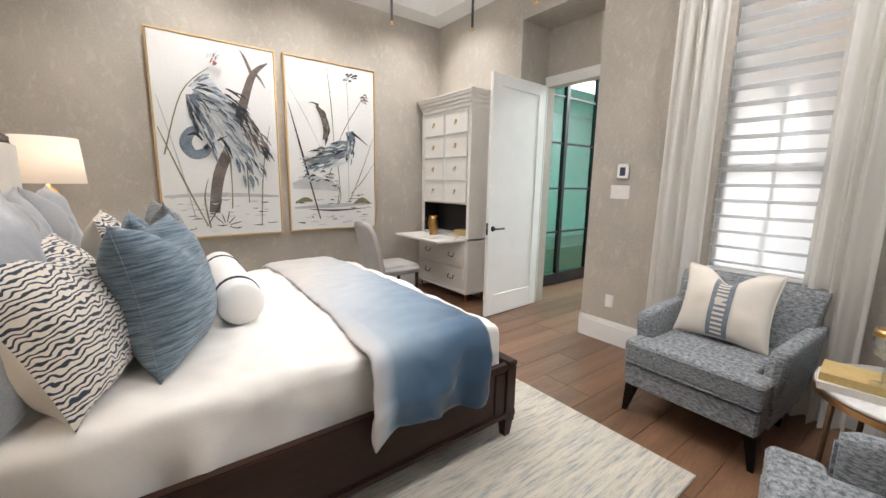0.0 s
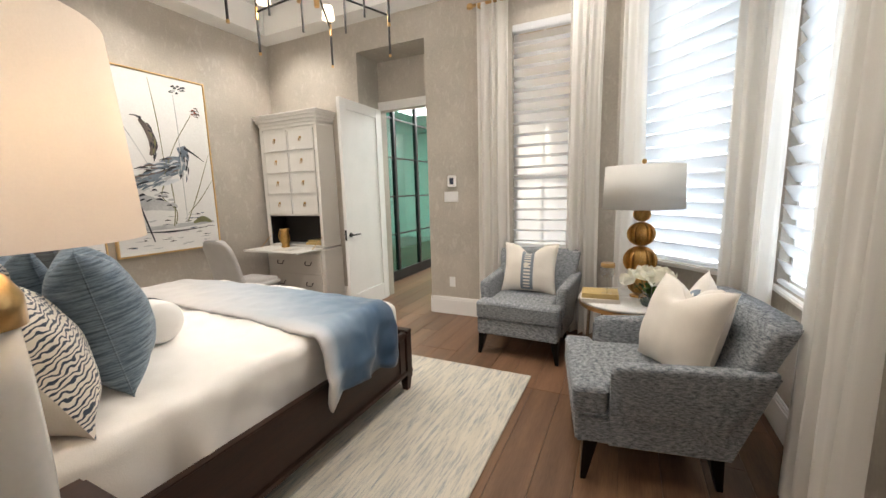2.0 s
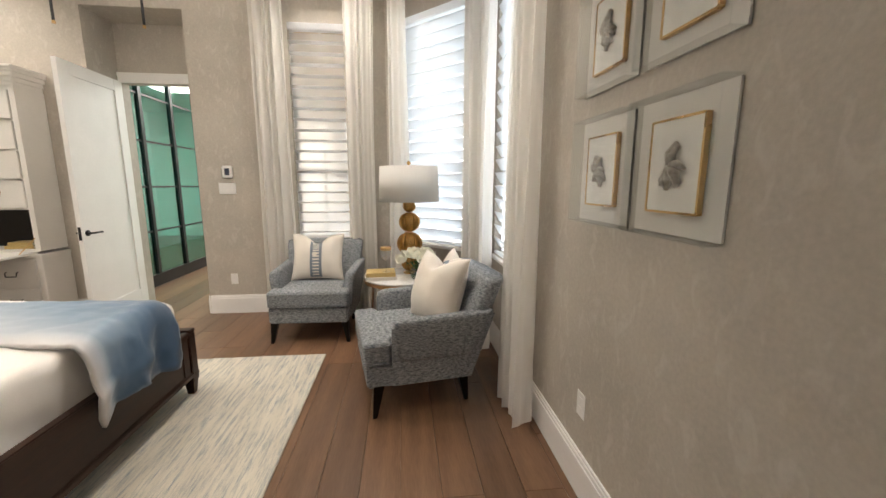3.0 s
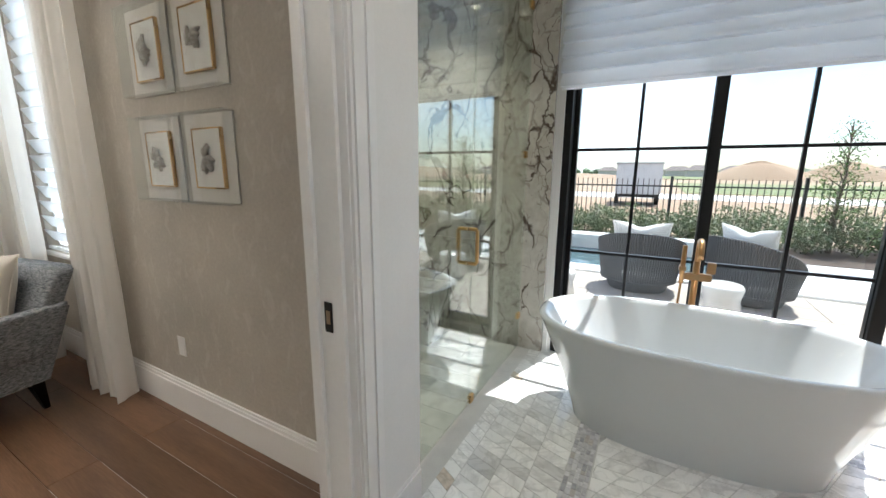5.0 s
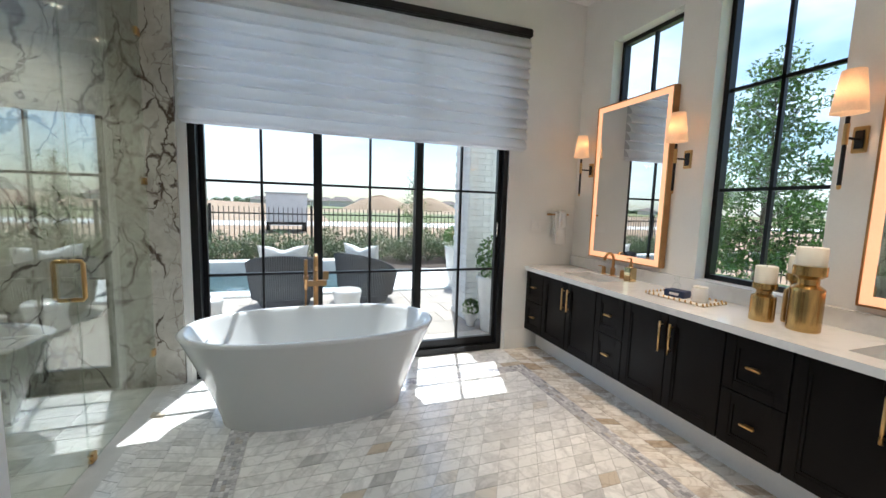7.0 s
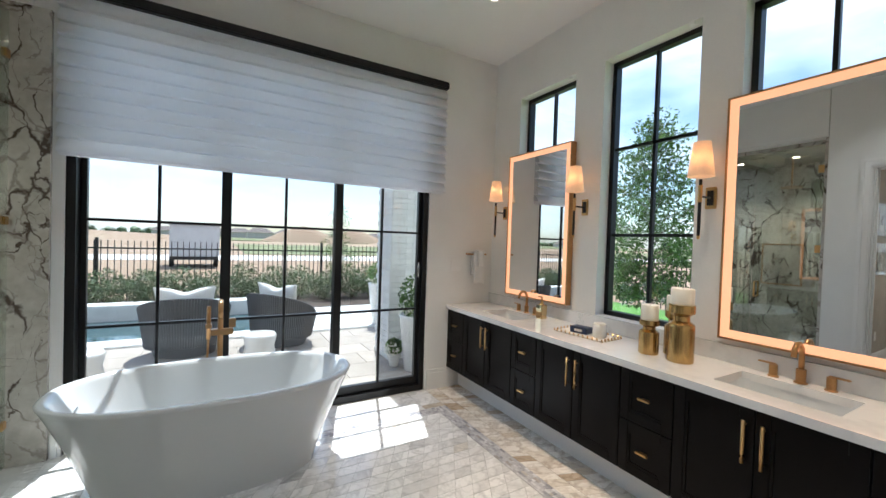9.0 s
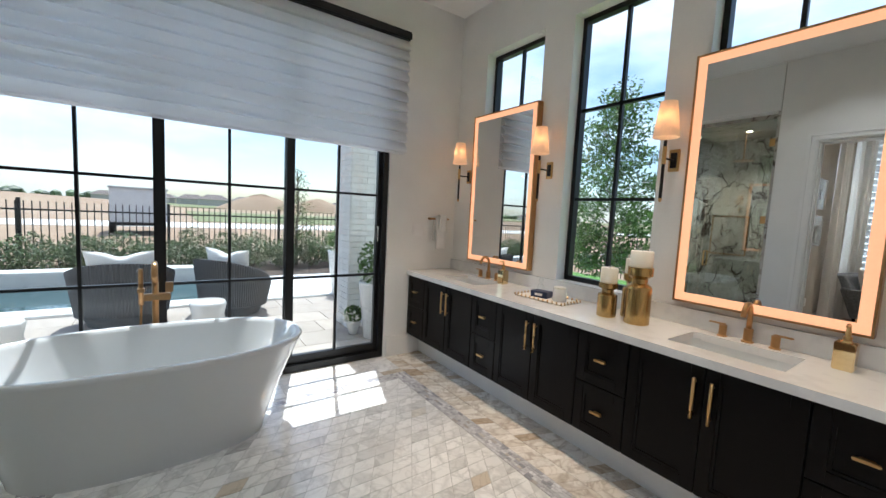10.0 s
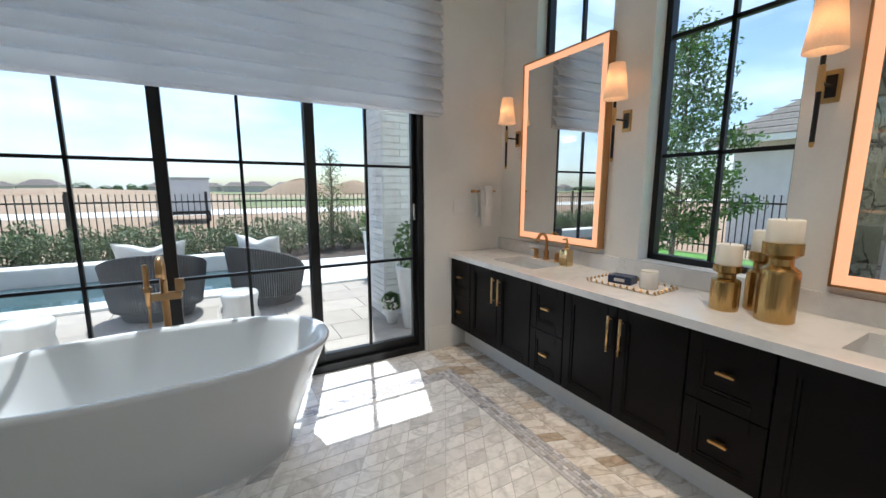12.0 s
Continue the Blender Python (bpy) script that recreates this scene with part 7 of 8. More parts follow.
towel("white folded hand towel hanging over the brass bar", pose(-6.585, YS + 0.065, 1.366), 0.12, 0.30, 0.22)
towel("narrow white towel hanging over the brass bar", pose(-6.57, YS + 0.083, 1.380), 0.075, 0.14, 0.10)
ring = thing("towel_ring", "brass towel hook at the end of the vanity", "towel hook", pose(-6.75, 1.115, 1.36))
part("post", tube([(0, 0, 0), (0.06, 0, 0)], 0.010, 10), BRONZE, ring)
part("hook", tube([(0.06, 0, 0), (0.07, 0, -0.02), (0.085, 0, -0.005)], 0.007, 8), BRONZE, ring)
rb = thing("hanging_towel", "white towel hanging in loose folds from the hook", "towel", pose(-6.675, 1.115, 1.35))
thicken(part("cloth", sheet(24, 20, lambda u, v: Vector((0.012 * math.sin(u * 19) * (0.3 + v) + 0.02 * v, (u - 0.5) * 0.050 + (u - 0.5) * 0.05 * v ** 0.7, -0.46 * v + 0.03 * abs(u - 0.5) * v))), TERRY, rb, smooth=True), 0.008)
ow = thing("outlet", "white double outlet plate above the vanity end", "outlet", pose(-6.30, YS, 1.245, 0, 0, 0))
part("plate", box(-0.06, 0.06, 0, 0.006, -0.058, 0.058, 0.003), TRIM, ow)
for x in (-0.025, 0.025):
    part("socket", box(x - 0.015, x + 0.015, 0.006, 0.0085, -0.03, 0.03, 0.002), TRIM, ow)

# things on the counter
GOLDCAN = material("satin_gold", (0.50, 0.33, 0.13), 0.22, 1.0, var=0.1, scale=3, fine=120, bump=0.03, stretch=(1, 1, 4))
WAX = material("ivory_wax", (0.80, 0.76, 0.66), 0.5, var=0.03, sub=0.3)
for x, y, r, h in ((-6.47, -0.135, 0.056, 0.205), (-6.60, -0.055, 0.056, 0.265), (-6.485, 0.045, 0.068, 0.325)):
    c = thing("candle_holder", "satin gold cylinder candle holder on the countertop", "candle holder", pose(x, y, 0.846), "gold candle holders")
    part("body", lathe([(0, 0), (r * 0.96, 0), (r, 0.004), (r, h * 0.62), (r * 0.97, h * 0.66), (r * 0.62, h * 0.72), (r * 0.62, h * 0.80), (r * 0.98, h * 0.86), (r * 0.98, h), (0, h)], 32), GOLDCAN, c, smooth=False)
    k = thing("pillar_candle", "ivory pillar candle standing on a gold holder", "candle", pose(x, y, 0.846 + h), "pillar candles")
    part("wax", lathe([(0, 0), (r * 0.86, 0), (r * 0.88, 0.006), (r * 0.88, 0.088), (r * 0.82, 0.093), (r * 0.4, 0.088), (0, 0.087)], 28), WAX, k, smooth=True)
    part("wick", tube([(0, 0, 0.087), (0.001, 0, 0.10)], 0.0015, 5), BLACK, k)
tr = thing("tray", "shallow tray with woven gold rim on the countertop", "tray", pose(-6.50, -0.62, 0.846, 0, 0, 4))
part("plate", box(-0.115, 0.115, -0.20, 0.20, 0, 0.008, 0.003), CREAM, tr)
for i in range(34):
    s = i / 34 * (0.23 * 2 + 0.40 * 2)
    if s < 0.23: x, y = -0.115 + s, -0.20
    elif s < 0.63: x, y = 0.115, -0.20 + (s - 0.23)
    elif s < 0.86: x, y = 0.115 - (s - 0.63), 0.20
    else: x, y = -0.115, 0.20 - (s - 0.86)
    part("rim_link", tube([(x - 0.010, y - 0.010, 0.008), (x, y, 0.020), (x + 0.010, y + 0.010, 0.008)], 0.004, 6), GOLDLEAF, tr)
bx = thing("soap_box", "small navy blue box on the tray", "box", pose(-6.49, -0.66, 0.854, 0, 0, 12))
part("box_body", box(-0.045, 0.045, -0.065, 0.065, 0, 0.045, 0.003), material("navy_card", (0.02, 0.035, 0.09), 0.4), bx)
part("label", box(0.0455, 0.046, -0.03, 0.03, 0.014, 0.032), MATB, bx, "pale label")
gb = thing("glass_bottle", "cut glass perfume bottle with stopper on the navy box", "bottle", pose(-6.50, -0.68, 0.899))
part("bottle", lathe([(0, 0), (0.026, 0), (0.028, 0.008), (0.028, 0.032), (0.012, 0.045), (0.010, 0.055), (0, 0.055)], 8), ACRYLIC, gb)
part("stopper", lathe([(0, 0.055), (0.012, 0.058), (0.018, 0.075), (0.010, 0.095), (0, 0.10)], 8), ACRYLIC, gb)
cj = thing("candle_jar", "white ceramic candle jar on the tray", "candle", pose(-6.50, -0.51, 0.854))
part("jar", lathe([(0, 0), (0.042, 0), (0.046, 0.005), (0.046, 0.088), (0.042, 0.09), (0.042, 0.075), (0, 0.075)], 28), CERAMIC, cj, smooth=True)
part("lid", lathe([(0, 0.0755), (0.041, 0.076), (0.041, 0.098), (0, 0.10)], 24), WAX, cj)
for y, z in ((0.87, 0), (-1.20, 0)):
    sd = thing("soap_dispenser", "polished gold square soap dispenser beside the sink", "soap dispenser", pose(-6.62, y, 0.846), "soap dispensers")
    part("bottle", box(-0.034, 0.034, -0.034, 0.034, 0, 0.118, 0.004), POLISHED, sd, "mirror polished square bottle")
    part("shoulder", lathe([(0, 0.118), (0.022, 0.118), (0.014, 0.126), (0, 0.126)], 16), POLISHED, sd)
    part("pump", tube([(0, 0, 0.125), (0, 0, 0.185), (0.004, 0, 0.192), (0.045, 0, 0.190)], [0.012, 0.007, 0.007, 0.005], 8), BRASS, sd)
    part("collar", lathe([(0, 0.126), (0.015, 0.126), (0.015, 0.142), (0, 0.142)], 14), BRASS, sd)

# shower enclosure
GX = -3.06
enc = thing("shower_enclosure", "frameless shower glass with brass hinges and pull", "shower enclosure")
part("fixed_panel", box(GX - 0.005, GX + 0.005, -2.083, -1.142, 0.012, 2.78), SHOWERGLASS, enc)
dr = part("door", box(GX - 0.005, GX + 0.005, -1.132, -0.462, 0.016, 2.78), SHOWERGLASS, enc, "clear glass shower door")
for s in (-1, 1):
    z0, z1 = 0.885, 1.115
    x = GX + s * 0.005
    part("pull", tube([(x, -1.085, z0 + 0.02), (x + s * 0.045, -1.085, z0 + 0.02), (x + s * 0.052, -1.085, z0 + 0.03), (x + s * 0.052, -1.085, z1 - 0.03), (x + s * 0.045, -1.085, z1 - 0.02), (x, -1.085, z1 - 0.02)], 0.010, 10), BRASS, dr, "brass D pull", True)
for y, z in ((-1.172, 0.012), (-2.06, 0.25), (-2.06, 1.50), (-2.06, 2.5)):
    part("clip", box(GX - 0.012, GX + 0.012, y - 0.024, y + 0.024, z, z + 0.05, 0.003), BRASS, enc, "brass glass clip")
for z in (0.3, 1.5, 2.45):
    part("hinge", box(GX - 0.014, GX + 0.014, -0.52, -0.453, z, z + 0.09, 0.003), BRASS, dr, "brass hinge")
bench = thing("shower_bench", "veined marble bench at the end of the shower", "bench")
part("seat", box(-2.45, -1.823, -2.088, -1.70, 0.42, 0.46, 0.004), SLAB, bench)
part("base", box(-2.43, -1.823, -2.088, -1.72, 0, 0.42), SLAB, bench)
shd = thing("rain_shower_head", "round bronze rain shower head hanging from the ceiling", "shower head", pose(-2.35, -1.0, 0))
part("arm", tube([(0, 0, 2.80), (0, 0, 2.42)], 0.010, 10), BRONZE, shd)
part("head", lathe([(0, 2.39), (0.12, 2.39), (0.12, 2.40), (0.03, 2.42), (0, 2.42)], 28), BRONZE, shd)
ns = thing("shower_niche", "lit marble niche with brass edging in the shower wall", "shower niche")
bm = box(-1.832, -1.820, -1.50, -1.48, 1.0, 1.62)
box(-1.832, -1.820, -1.02, -1.00, 1.0, 1.62, bm=bm)
box(-1.832, -1.820, -1.48, -1.02, 1.0, 1.02, bm=bm)
box(-1.832, -1.820, -1.48, -1.02, 1.60, 1.62, bm=bm)
part("edging", bm, BRONZE, ns)
part("back", box(-1.826, -1.8205, -1.48, -1.02, 1.02, 1.60), SLAB, ns)

# ---- outdoors ----
bm = sheet(40, 40, lambda u, v: Vector(((2 * u - 1) ** 3 * 2500, (2 * v - 1) ** 3 * 2500, -0.16)))
structure("ground", bm, DIRT, "tan graded dirt of a building site out to the horizon", "ground")
structure("patio_base", box(-9.6, 7, -7.5, YS - 0.19, -0.15, -0.062), CONCRETE, "concrete bed under the patio pavers", "pavement")
structure("lawn", box(-14.0, -9.62, -10.4, 9, -0.15, -0.075), TURF, "bright green turf lawn beside the house", "lawn")
structure("lawn_side", box(-9.62, -6.96, -1.4, 9, -0.15, -0.075), TURF, "bright green turf under the windows", "lawn")
structure("planting_bed", box(-13.5, 12, -9.9, -7.52, -0.15, -0.06), material("mulch", (0.06, 0.04, 0.03), 0.95, var=0.4, scale=20, fine=90, bump=0.8), "dark mulched planting bed along the fence", "ground")
structure("pool_water", box(-4.9, 7, -7.1, -5.55, -0.06, -0.045), WATER, "still dark blue pool water", "water")
structure("pool_coping", box(-6.6, 7, -5.55, -5.16, -0.061, -0.022, 0.01), CONCRETE, "pale stone pool coping", "pool coping")
structure("pool_coping_end", box(-6.6, -4.9, -7.1, -5.55, -0.061, -0.022, 0.01), CONCRETE, "pale stone coping at the end of the pool", "pool coping")
structure("pool_wall", box(-4.9, 7, -7.5, -7.1, -0.061, 0.22, 0.015), CONCRETE, "low pale wall behind the pool", "wall")
road = structure("road", box(-200, 200, -33, -27, -0.16, -0.14), CONCRETE, "pale dusty site road crossing the field", "road")
structure("meadow", box(-160, -6, -75, -36, -0.16, -0.13), GRASSG, "dry green meadow beyond the site road", "meadow")
structure("meadow_far", box(-600, 700, -420, -120, -0.16, 0.0), GRASSG, "hazy green far fields", "meadow")
for x, y, r, h, s in ((-26, -125, 13, 4.6, 1), (-44, -130, 12, 4.4, 2), (-75, -110, 34, 3.4, 3), (30, -130, 40, 1.8, 4)):
    bm = bmesh.new()
    seg, rings = 36, []
    for k in range(9):
        t = k / 8
        rings.append([bm.verts.new((x + r * (1 - t) * math.cos(a / seg * math.tau) * (1 + 0.25 * noise.noise(Vector((math.cos(a / seg * math.tau) * 1.5, math.sin(a / seg * math.tau) * 1.5, s)))), y + 0.6 * r * (1 - t) * math.sin(a / seg * math.tau), -0.16 + h * (1 - (1 - t) ** 1.4) * (1 + 0.15 * noise.noise(Vector((a * 0.7, t * 3, s)))))) for a in range(seg)])
    for a, b in zip(rings, rings[1:]):
        for i in range(seg):
            bm.faces.new((a[i], a[(i + 1) % seg], b[(i + 1) % seg], b[i]))
    tagged(link_mesh("dirt_mound", bm, DIRT, smooth=True), "heap of reddish brown excavated earth", "dirt mound", "dirt mounds")
rr = random.Random(21)
bm = bmesh.new()
for k in range(420):
    x, y = rr.uniform(-520, 620), rr.uniform(-430, -330)
    h = rr.uniform(2.5, 6.0)
    w = h * rr.uniform(0.6, 1.3)
    vs = bmesh.ops.create_icosphere(bm, subdivisions=1, radius=1, matrix=Matrix.Translation((x, y, h * 0.45)) @ Matrix.Diagonal((w, w, h * 0.6, 1)))["verts"]
    for v in vs:
        v.co += noise.noise_vector(v.co * 0.5) * 0.8
tagged(link_mesh("far_trees", bm, LEAFPALE), "low hazy line of far trees on the horizon", "trees", kind="stuff")
FARH = material("far_house", (0.55, 0.50, 0.46), 0.9, var=0.1, rand=0.2)
FARR = material("far_roof", (0.16, 0.13, 0.12), 0.9)
for k in range(26):
    x, y = rr.uniform(-260, 240), rr.uniform(-300, -200)
    hs = thing("far_house", "small distant tract house under construction", "house", pose(x, y, -0.1, 0, 0, rr.uniform(-20, 20)), "far houses")
    part("walls", box(-6, 6, -4, 4, 0, 3), FARH, hs)
    bm = bmesh.new()
    vs = [bm.verts.new(p) for p in ((-6.5, -4.5, 3), (6.5, -4.5, 3), (6.5, 4.5, 3), (-6.5, 4.5, 3), (-3, 0, 5.4), (3, 0, 5.4))]
    for f in ((0, 1, 5, 4), (1, 2, 5), (2, 3, 4, 5), (3, 0, 4), (3, 2, 1, 0)):
        bm.faces.new([vs[i] for i in f])
    part("roof", bm, FARR, hs)

# fence
fence = thing("fence", "black metal picket fence round the garden", "fence")
for z in (0.12, 1.08):
    part("rail", box(-14.0, 12, -10.02, -9.985, z, z + 0.035), BLACK, fence)
    part("rail", box(-14.02, -13.985, -9.98, 9, z, z + 0.035), BLACK, fence)
def shared(name, mesh_ob, parent, m):
    c = bpy.data.objects.new(name, mesh_ob.data)
    scene.collection.objects.link(c)
    c.parent = parent
    c.matrix_local = m
    return c
pk = part("picket", box(-0.009, 0.009, -0.009, 0.009, -0.05, 1.27), BLACK, fence)
pk.location = (-13.9, -10.002, 0)
x = -13.78
while x < 7.5:
    shared("picket", pk, fence, Matrix.Translation((x, -10.002, 0)))
    x += 0.118
rest = bmesh.new()
while x < 12:
    box(x - 0.009, x + 0.009, -10.011, -9.993, -0.05, 1.27, bm=rest)
    x += 0.118
y = -9.8
while y < 9:
    box(-14.011, -13.993, y - 0.009, y + 0.009, -0.05, 1.27, bm=rest)
    y += 0.118
tagged(part("far_pickets", rest, BLACK, fence), kind="stuff")
po = part("post", box(-0.03, 0.03, -0.03, 0.03, -0.1, 1.33), BLACK, fence)
po.location = (-13.99, -10.0, 0)
for k in range(1, 11):
    shared("post", po, fence, Matrix.Translation((-13.99 + 2.44 * k, -10.0, 0)))


# foliage
def leaf_cloud(bm, rnd, centre, radii, count, size, squash=1.0):
    for _ in range(count):
        while True:
            q = Vector((rnd.uniform(-1, 1), rnd.uniform(-1, 1), rnd.uniform(-1, 1)))
            if 0.25 < q.length < 1:
                break
        p = Vector(centre) + Vector((q.x * radii[0], q.y * radii[1], q.z * radii[2]))
        d = Vector((rnd.gauss(0, 1), rnd.gauss(0, 1), rnd.gauss(0, 1))).normalized()
        s = d.orthogonal().normalized()
        s = (s * math.cos(rnd.random() * 6.3) + d.cross(s) * math.sin(rnd.random() * 6.3)).normalized()
        L = size * rnd.uniform(0.6, 1.3)
        a, b = bm.verts.new(p - s * L * 0.5), bm.verts.new(p + s * L * 0.5)
        w = d.cross(s) * L * 0.22
        m1, m2 = bm.verts.new(p + w + d * L * 0.06), bm.verts.new(p - w + d * L * 0.06)
        bm.faces.new((a, m1, b, m2))


def hedge(x0, x1, y, h, seed):
    rnd = random.Random(seed)
    x = x0
    while x < x1:
        w, hh = rnd.uniform(0.32, 0.5), h * rnd.uniform(0.8, 1.15)
        sh = thing("shrub", "dense evergreen shrub with small grey green leaves", "shrub", pose(x, y + rnd.uniform(-0.12, 0.12), -0.06), "hedge shrubs")
        bm = bmesh.new()
        leaf_cloud(bm, rnd, (0, 0, hh * 0.52), (w, w * 0.9, hh * 0.5), 900, 0.07)
        part("leaves", bm, LEAFPALE, sh)
        bm = bmesh.new()
        for k in range(6):
            a = k * 1.05
            tube([(0, 0, 0), (0.15 * math.cos(a), 0.15 * math.sin(a), hh * 0.4), (0.3 * math.cos(a), 0.3 * math.sin(a), hh * 0.8)], [0.012, 0.008, 0.003], 5, bm)
        part("stems", bm, BARK, sh)
        x += rnd.uniform(0.55, 0.75)


hedge(-13.2, 5.5, -8.6, 0.70, 4)
hedge(-13.0, 4.5, -9.2, 0.80, 14)


def tree(x, y, h, spread, seed, z=-0.07, label="slender evergreen tree with small leaves on the lawn", low=0.22, leaves=5200, size=0.075):
    rnd = random.Random(seed)
    t = thing("tree", label, "tree", pose(x, y, z))
    trunk = bmesh.new()
    tube([(0, 0, 0), (0.03, 0.02, h * 0.3), (-0.02, 0.03, h * 0.6), (0.02, 0, h * 0.95)], [0.045, 0.035, 0.02, 0.004], 8, trunk)
    crown = bmesh.new()
    n = 46
    for k in range(n):
        f = low + (1 - low) * (k + 0.5) / n
        a = k * 2.399 + rnd.uniform(-0.3, 0.3)
        g = (f - low) / (1 - low)
        r = spread * (0.16 + 0.84 * (1 - g) ** 0.75 * min(1, 0.45 + g * 3)) * rnd.uniform(0.5, 1.15)
        z0 = h * (f - 0.08)
        tip = Vector((r * math.cos(a), r * math.sin(a), h * f + 0.1 * r))
        tube([(0, 0, z0), (tip.x * 0.5, tip.y * 0.5, (z0 + tip.z) / 2 + 0.04), tuple(tip)], [0.012, 0.007, 0.002], 5, trunk)
        for q in (0.55, 0.8, 1.0):
            c = Vector((0, 0, z0)).lerp(tip, q)
            leaf_cloud(crown, rnd, c, (0.17 * spread / 0.75, 0.17 * spread / 0.75, 0.13), int(leaves / (n * 3) * (1.25 - 0.9 * g)), size)
    part("trunk", trunk, BARK, t)
    part("crown", crown, LEAF, t)
    return t


tree(-10.5, -2.65, 3.75, 1.12, 3, low=0.20, leaves=15000, size=0.075)
tree(-6.9, -9.0, 2.45, 0.62, 7, label="young sapling standing in the planting bed", leaves=2600, size=0.05)
tree(-12.6, -1.2, 1.9, 0.55, 9, label="small bushy tree near the neighbouring house", low=0.1, leaves=2500)

# brick column, planters
def planter(x, y, r, h, label, seed, top):
    p = thing("planter", label, "planter", pose(x, y, -0.05))
    part("pot", lathe([(0, 0), (r * 0.62, 0), (r * 0.66, 0.01), (r, h - 0.03), (r * 1.02, h), (r * 0.9, h), (r * 0.86, h - 0.05), (0, h - 0.05)], 32), CERAMIC, p, "tapered white pot", True)
    rnd = random.Random(seed)
    bm = bmesh.new()
    leaf_cloud(bm, rnd, (0, 0, h + top * 0.38), (r * 1.15, r * 1.15, top * 0.5), 800, 0.06)
    part("leaves", bm, LEAF, p)
    bm = bmesh.new()
    leaf_cloud(bm, rnd, (0.05, 0.05, h + 0.06), (r * 1.15, r * 1.15, 0.08), 130, 0.04)
    part("flowers", bm, PETAL, p, "white blossoms")


planter(-6.22, -2.86, 0.19, 0.66, "tall tapered white planter with green shrub and white flowers", 3, 0.55)
planter(-6.72, -5.3, 0.24, 0.75, "tall tapered white planter with green shrub", 5, 0.45)
planter(-6.05, -3.08, 0.085, 0.16, "small pot with low green plant beside the column", 6, 0.20)


# patio lounge chairs
def lounge(m, label):
    c = thing("lounge_chair", label, "outdoor chair", m, "patio lounge chairs")
    def shell(u, v):
        a = math.radians(-25 + 230 * u)
        z = 0.12 + (0.30 + 0.33 * max(0.0, math.sin(math.pi * u)) ** 0.7) * v
        k = 0.86 + 0.14 * v + 0.012 * math.sin(u * 66 * math.tau)
        return Vector((0.50 * math.cos(a) * k, 0.44 * math.sin(a) * k, z))
    thicken(part("wicker_shell", sheet(264, 10, shell), WICKER, c, "dark grey woven wicker shell", True), 0.04)
    part("base", lathe([(0, 0), (0.30, 0), (0.34, 0.12), (0.40, 0.14), (0, 0.14)], 30, sx=1.1), WICKER, c)
    part("seat_cushion", box(-0.31, 0.31, -0.33, 0.24, 0.14, 0.36, 0.06, 4), LINEN, c, "white seat cushion", True)
    return c


lounge(pose(-3.82, -4.65, -0.05, 0, 0, 0), "dark wicker barrel lounge chair with white cushions facing the pool")
lounge(pose(-4.98, -4.70, -0.05, 0, 0, -50), "dark wicker barrel lounge chair turned beside the pool")
pillow("white outdoor cushion on the lounge chair", pose(-3.82, -4.56, 0.31) @ pose(0, 0, 0, -10, 0, 0), 0.66, 0.52, 0.18, LINEN, None, 0.1, 21, LINEN, "outdoor cushions")
pillow("white outdoor cushion on the lounge chair", pose(-4.95, -4.66, 0.31, 0, 0, -46) @ pose(0, 0, 0, -10, 0, 0), 0.66, 0.52, 0.18, LINEN, None, 0.1, 22, LINEN, "outdoor cushions")
for x, y in ((-3.02, -3.75), (-4.63, -3.95)):
    s = thing("garden_stool", "round white drum stool on the patio", "stool", pose(x, y, -0.05), "garden stools")
    part("body", lathe([(0, 0), (0.17, 0), (0.19, 0.05), (0.165, 0.18), (0.19, 0.30), (0.17, 0.335), (0, 0.34)], 32), CERAMIC, s, smooth=True)

# site trailer
tl_ = thing("site_trailer", "grey white box trailer parked on the building site", "trailer", pose(-3.0, -22.0, -0.16, 0, 0, 4))
part("body", box(-1.0, 1.0, -1.6, 1.6, 0.55, 2.0, 0.03), STUCCO, tl_)
part("roof", box(-1.05, 1.05, -1.65, 1.65, 2.0, 2.08, 0.02), GREYP, tl_)
part("chassis", box(-0.9, 0.9, -1.6, 1.6, 0.40, 0.55), BLACK, tl_)
for x in (-0.55, 0.05):
    part("panel_seam", box(x, x + 0.5, 1.6, 1.615, 0.75, 1.85, 0.004), STUCCO, tl_)
for sx in (-0.92, 0.92):
    part("wheel", tube([(sx - 0.1, 0.4, 0.32), (sx + 0.1, 0.4, 0.32)], 0.32, 20), BLACK, tl_)

# neighbouring house
nh = thing("neighbour_house", "grey painted house with a shingled hip roof beyond the lawn", "house")
part("walls", box(-27, -17.4, -5.0, 6, -0.16, 2.85), STUCCO, nh)
SHING = material("asphalt_shingle", (0.22, 0.195, 0.175), 0.95, var=0.25, scale=8, fine=60, bump=0.5, rand=0.25)
bm = bmesh.new()
vs = [bm.verts.new(p) for p in ((-27.5, -5.5, 2.75), (-16.9, -5.5, 2.75), (-16.9, 6.5, 2.75), (-27.5, 6.5, 2.75), (-22.2, -1.5, 6.0), (-22.2, 2.5, 6.0))]
for f in ((0, 1, 4), (1, 2, 5, 4), (2, 3, 5), (3, 0, 4, 5), (3, 2, 1, 0)):
    bm.faces.new([vs[i] for i in f])
rf = part("roof", bm, SHING, nh, "brown grey shingle roof")
part("fascia", box(-16.92, -16.86, -5.55, 6.55, 2.62, 2.78), TRIM, nh)
part("fascia", box(-27.5, -16.92, -5.56, -5.50, 2.62, 2.78), TRIM, nh)
row = bmesh.new()
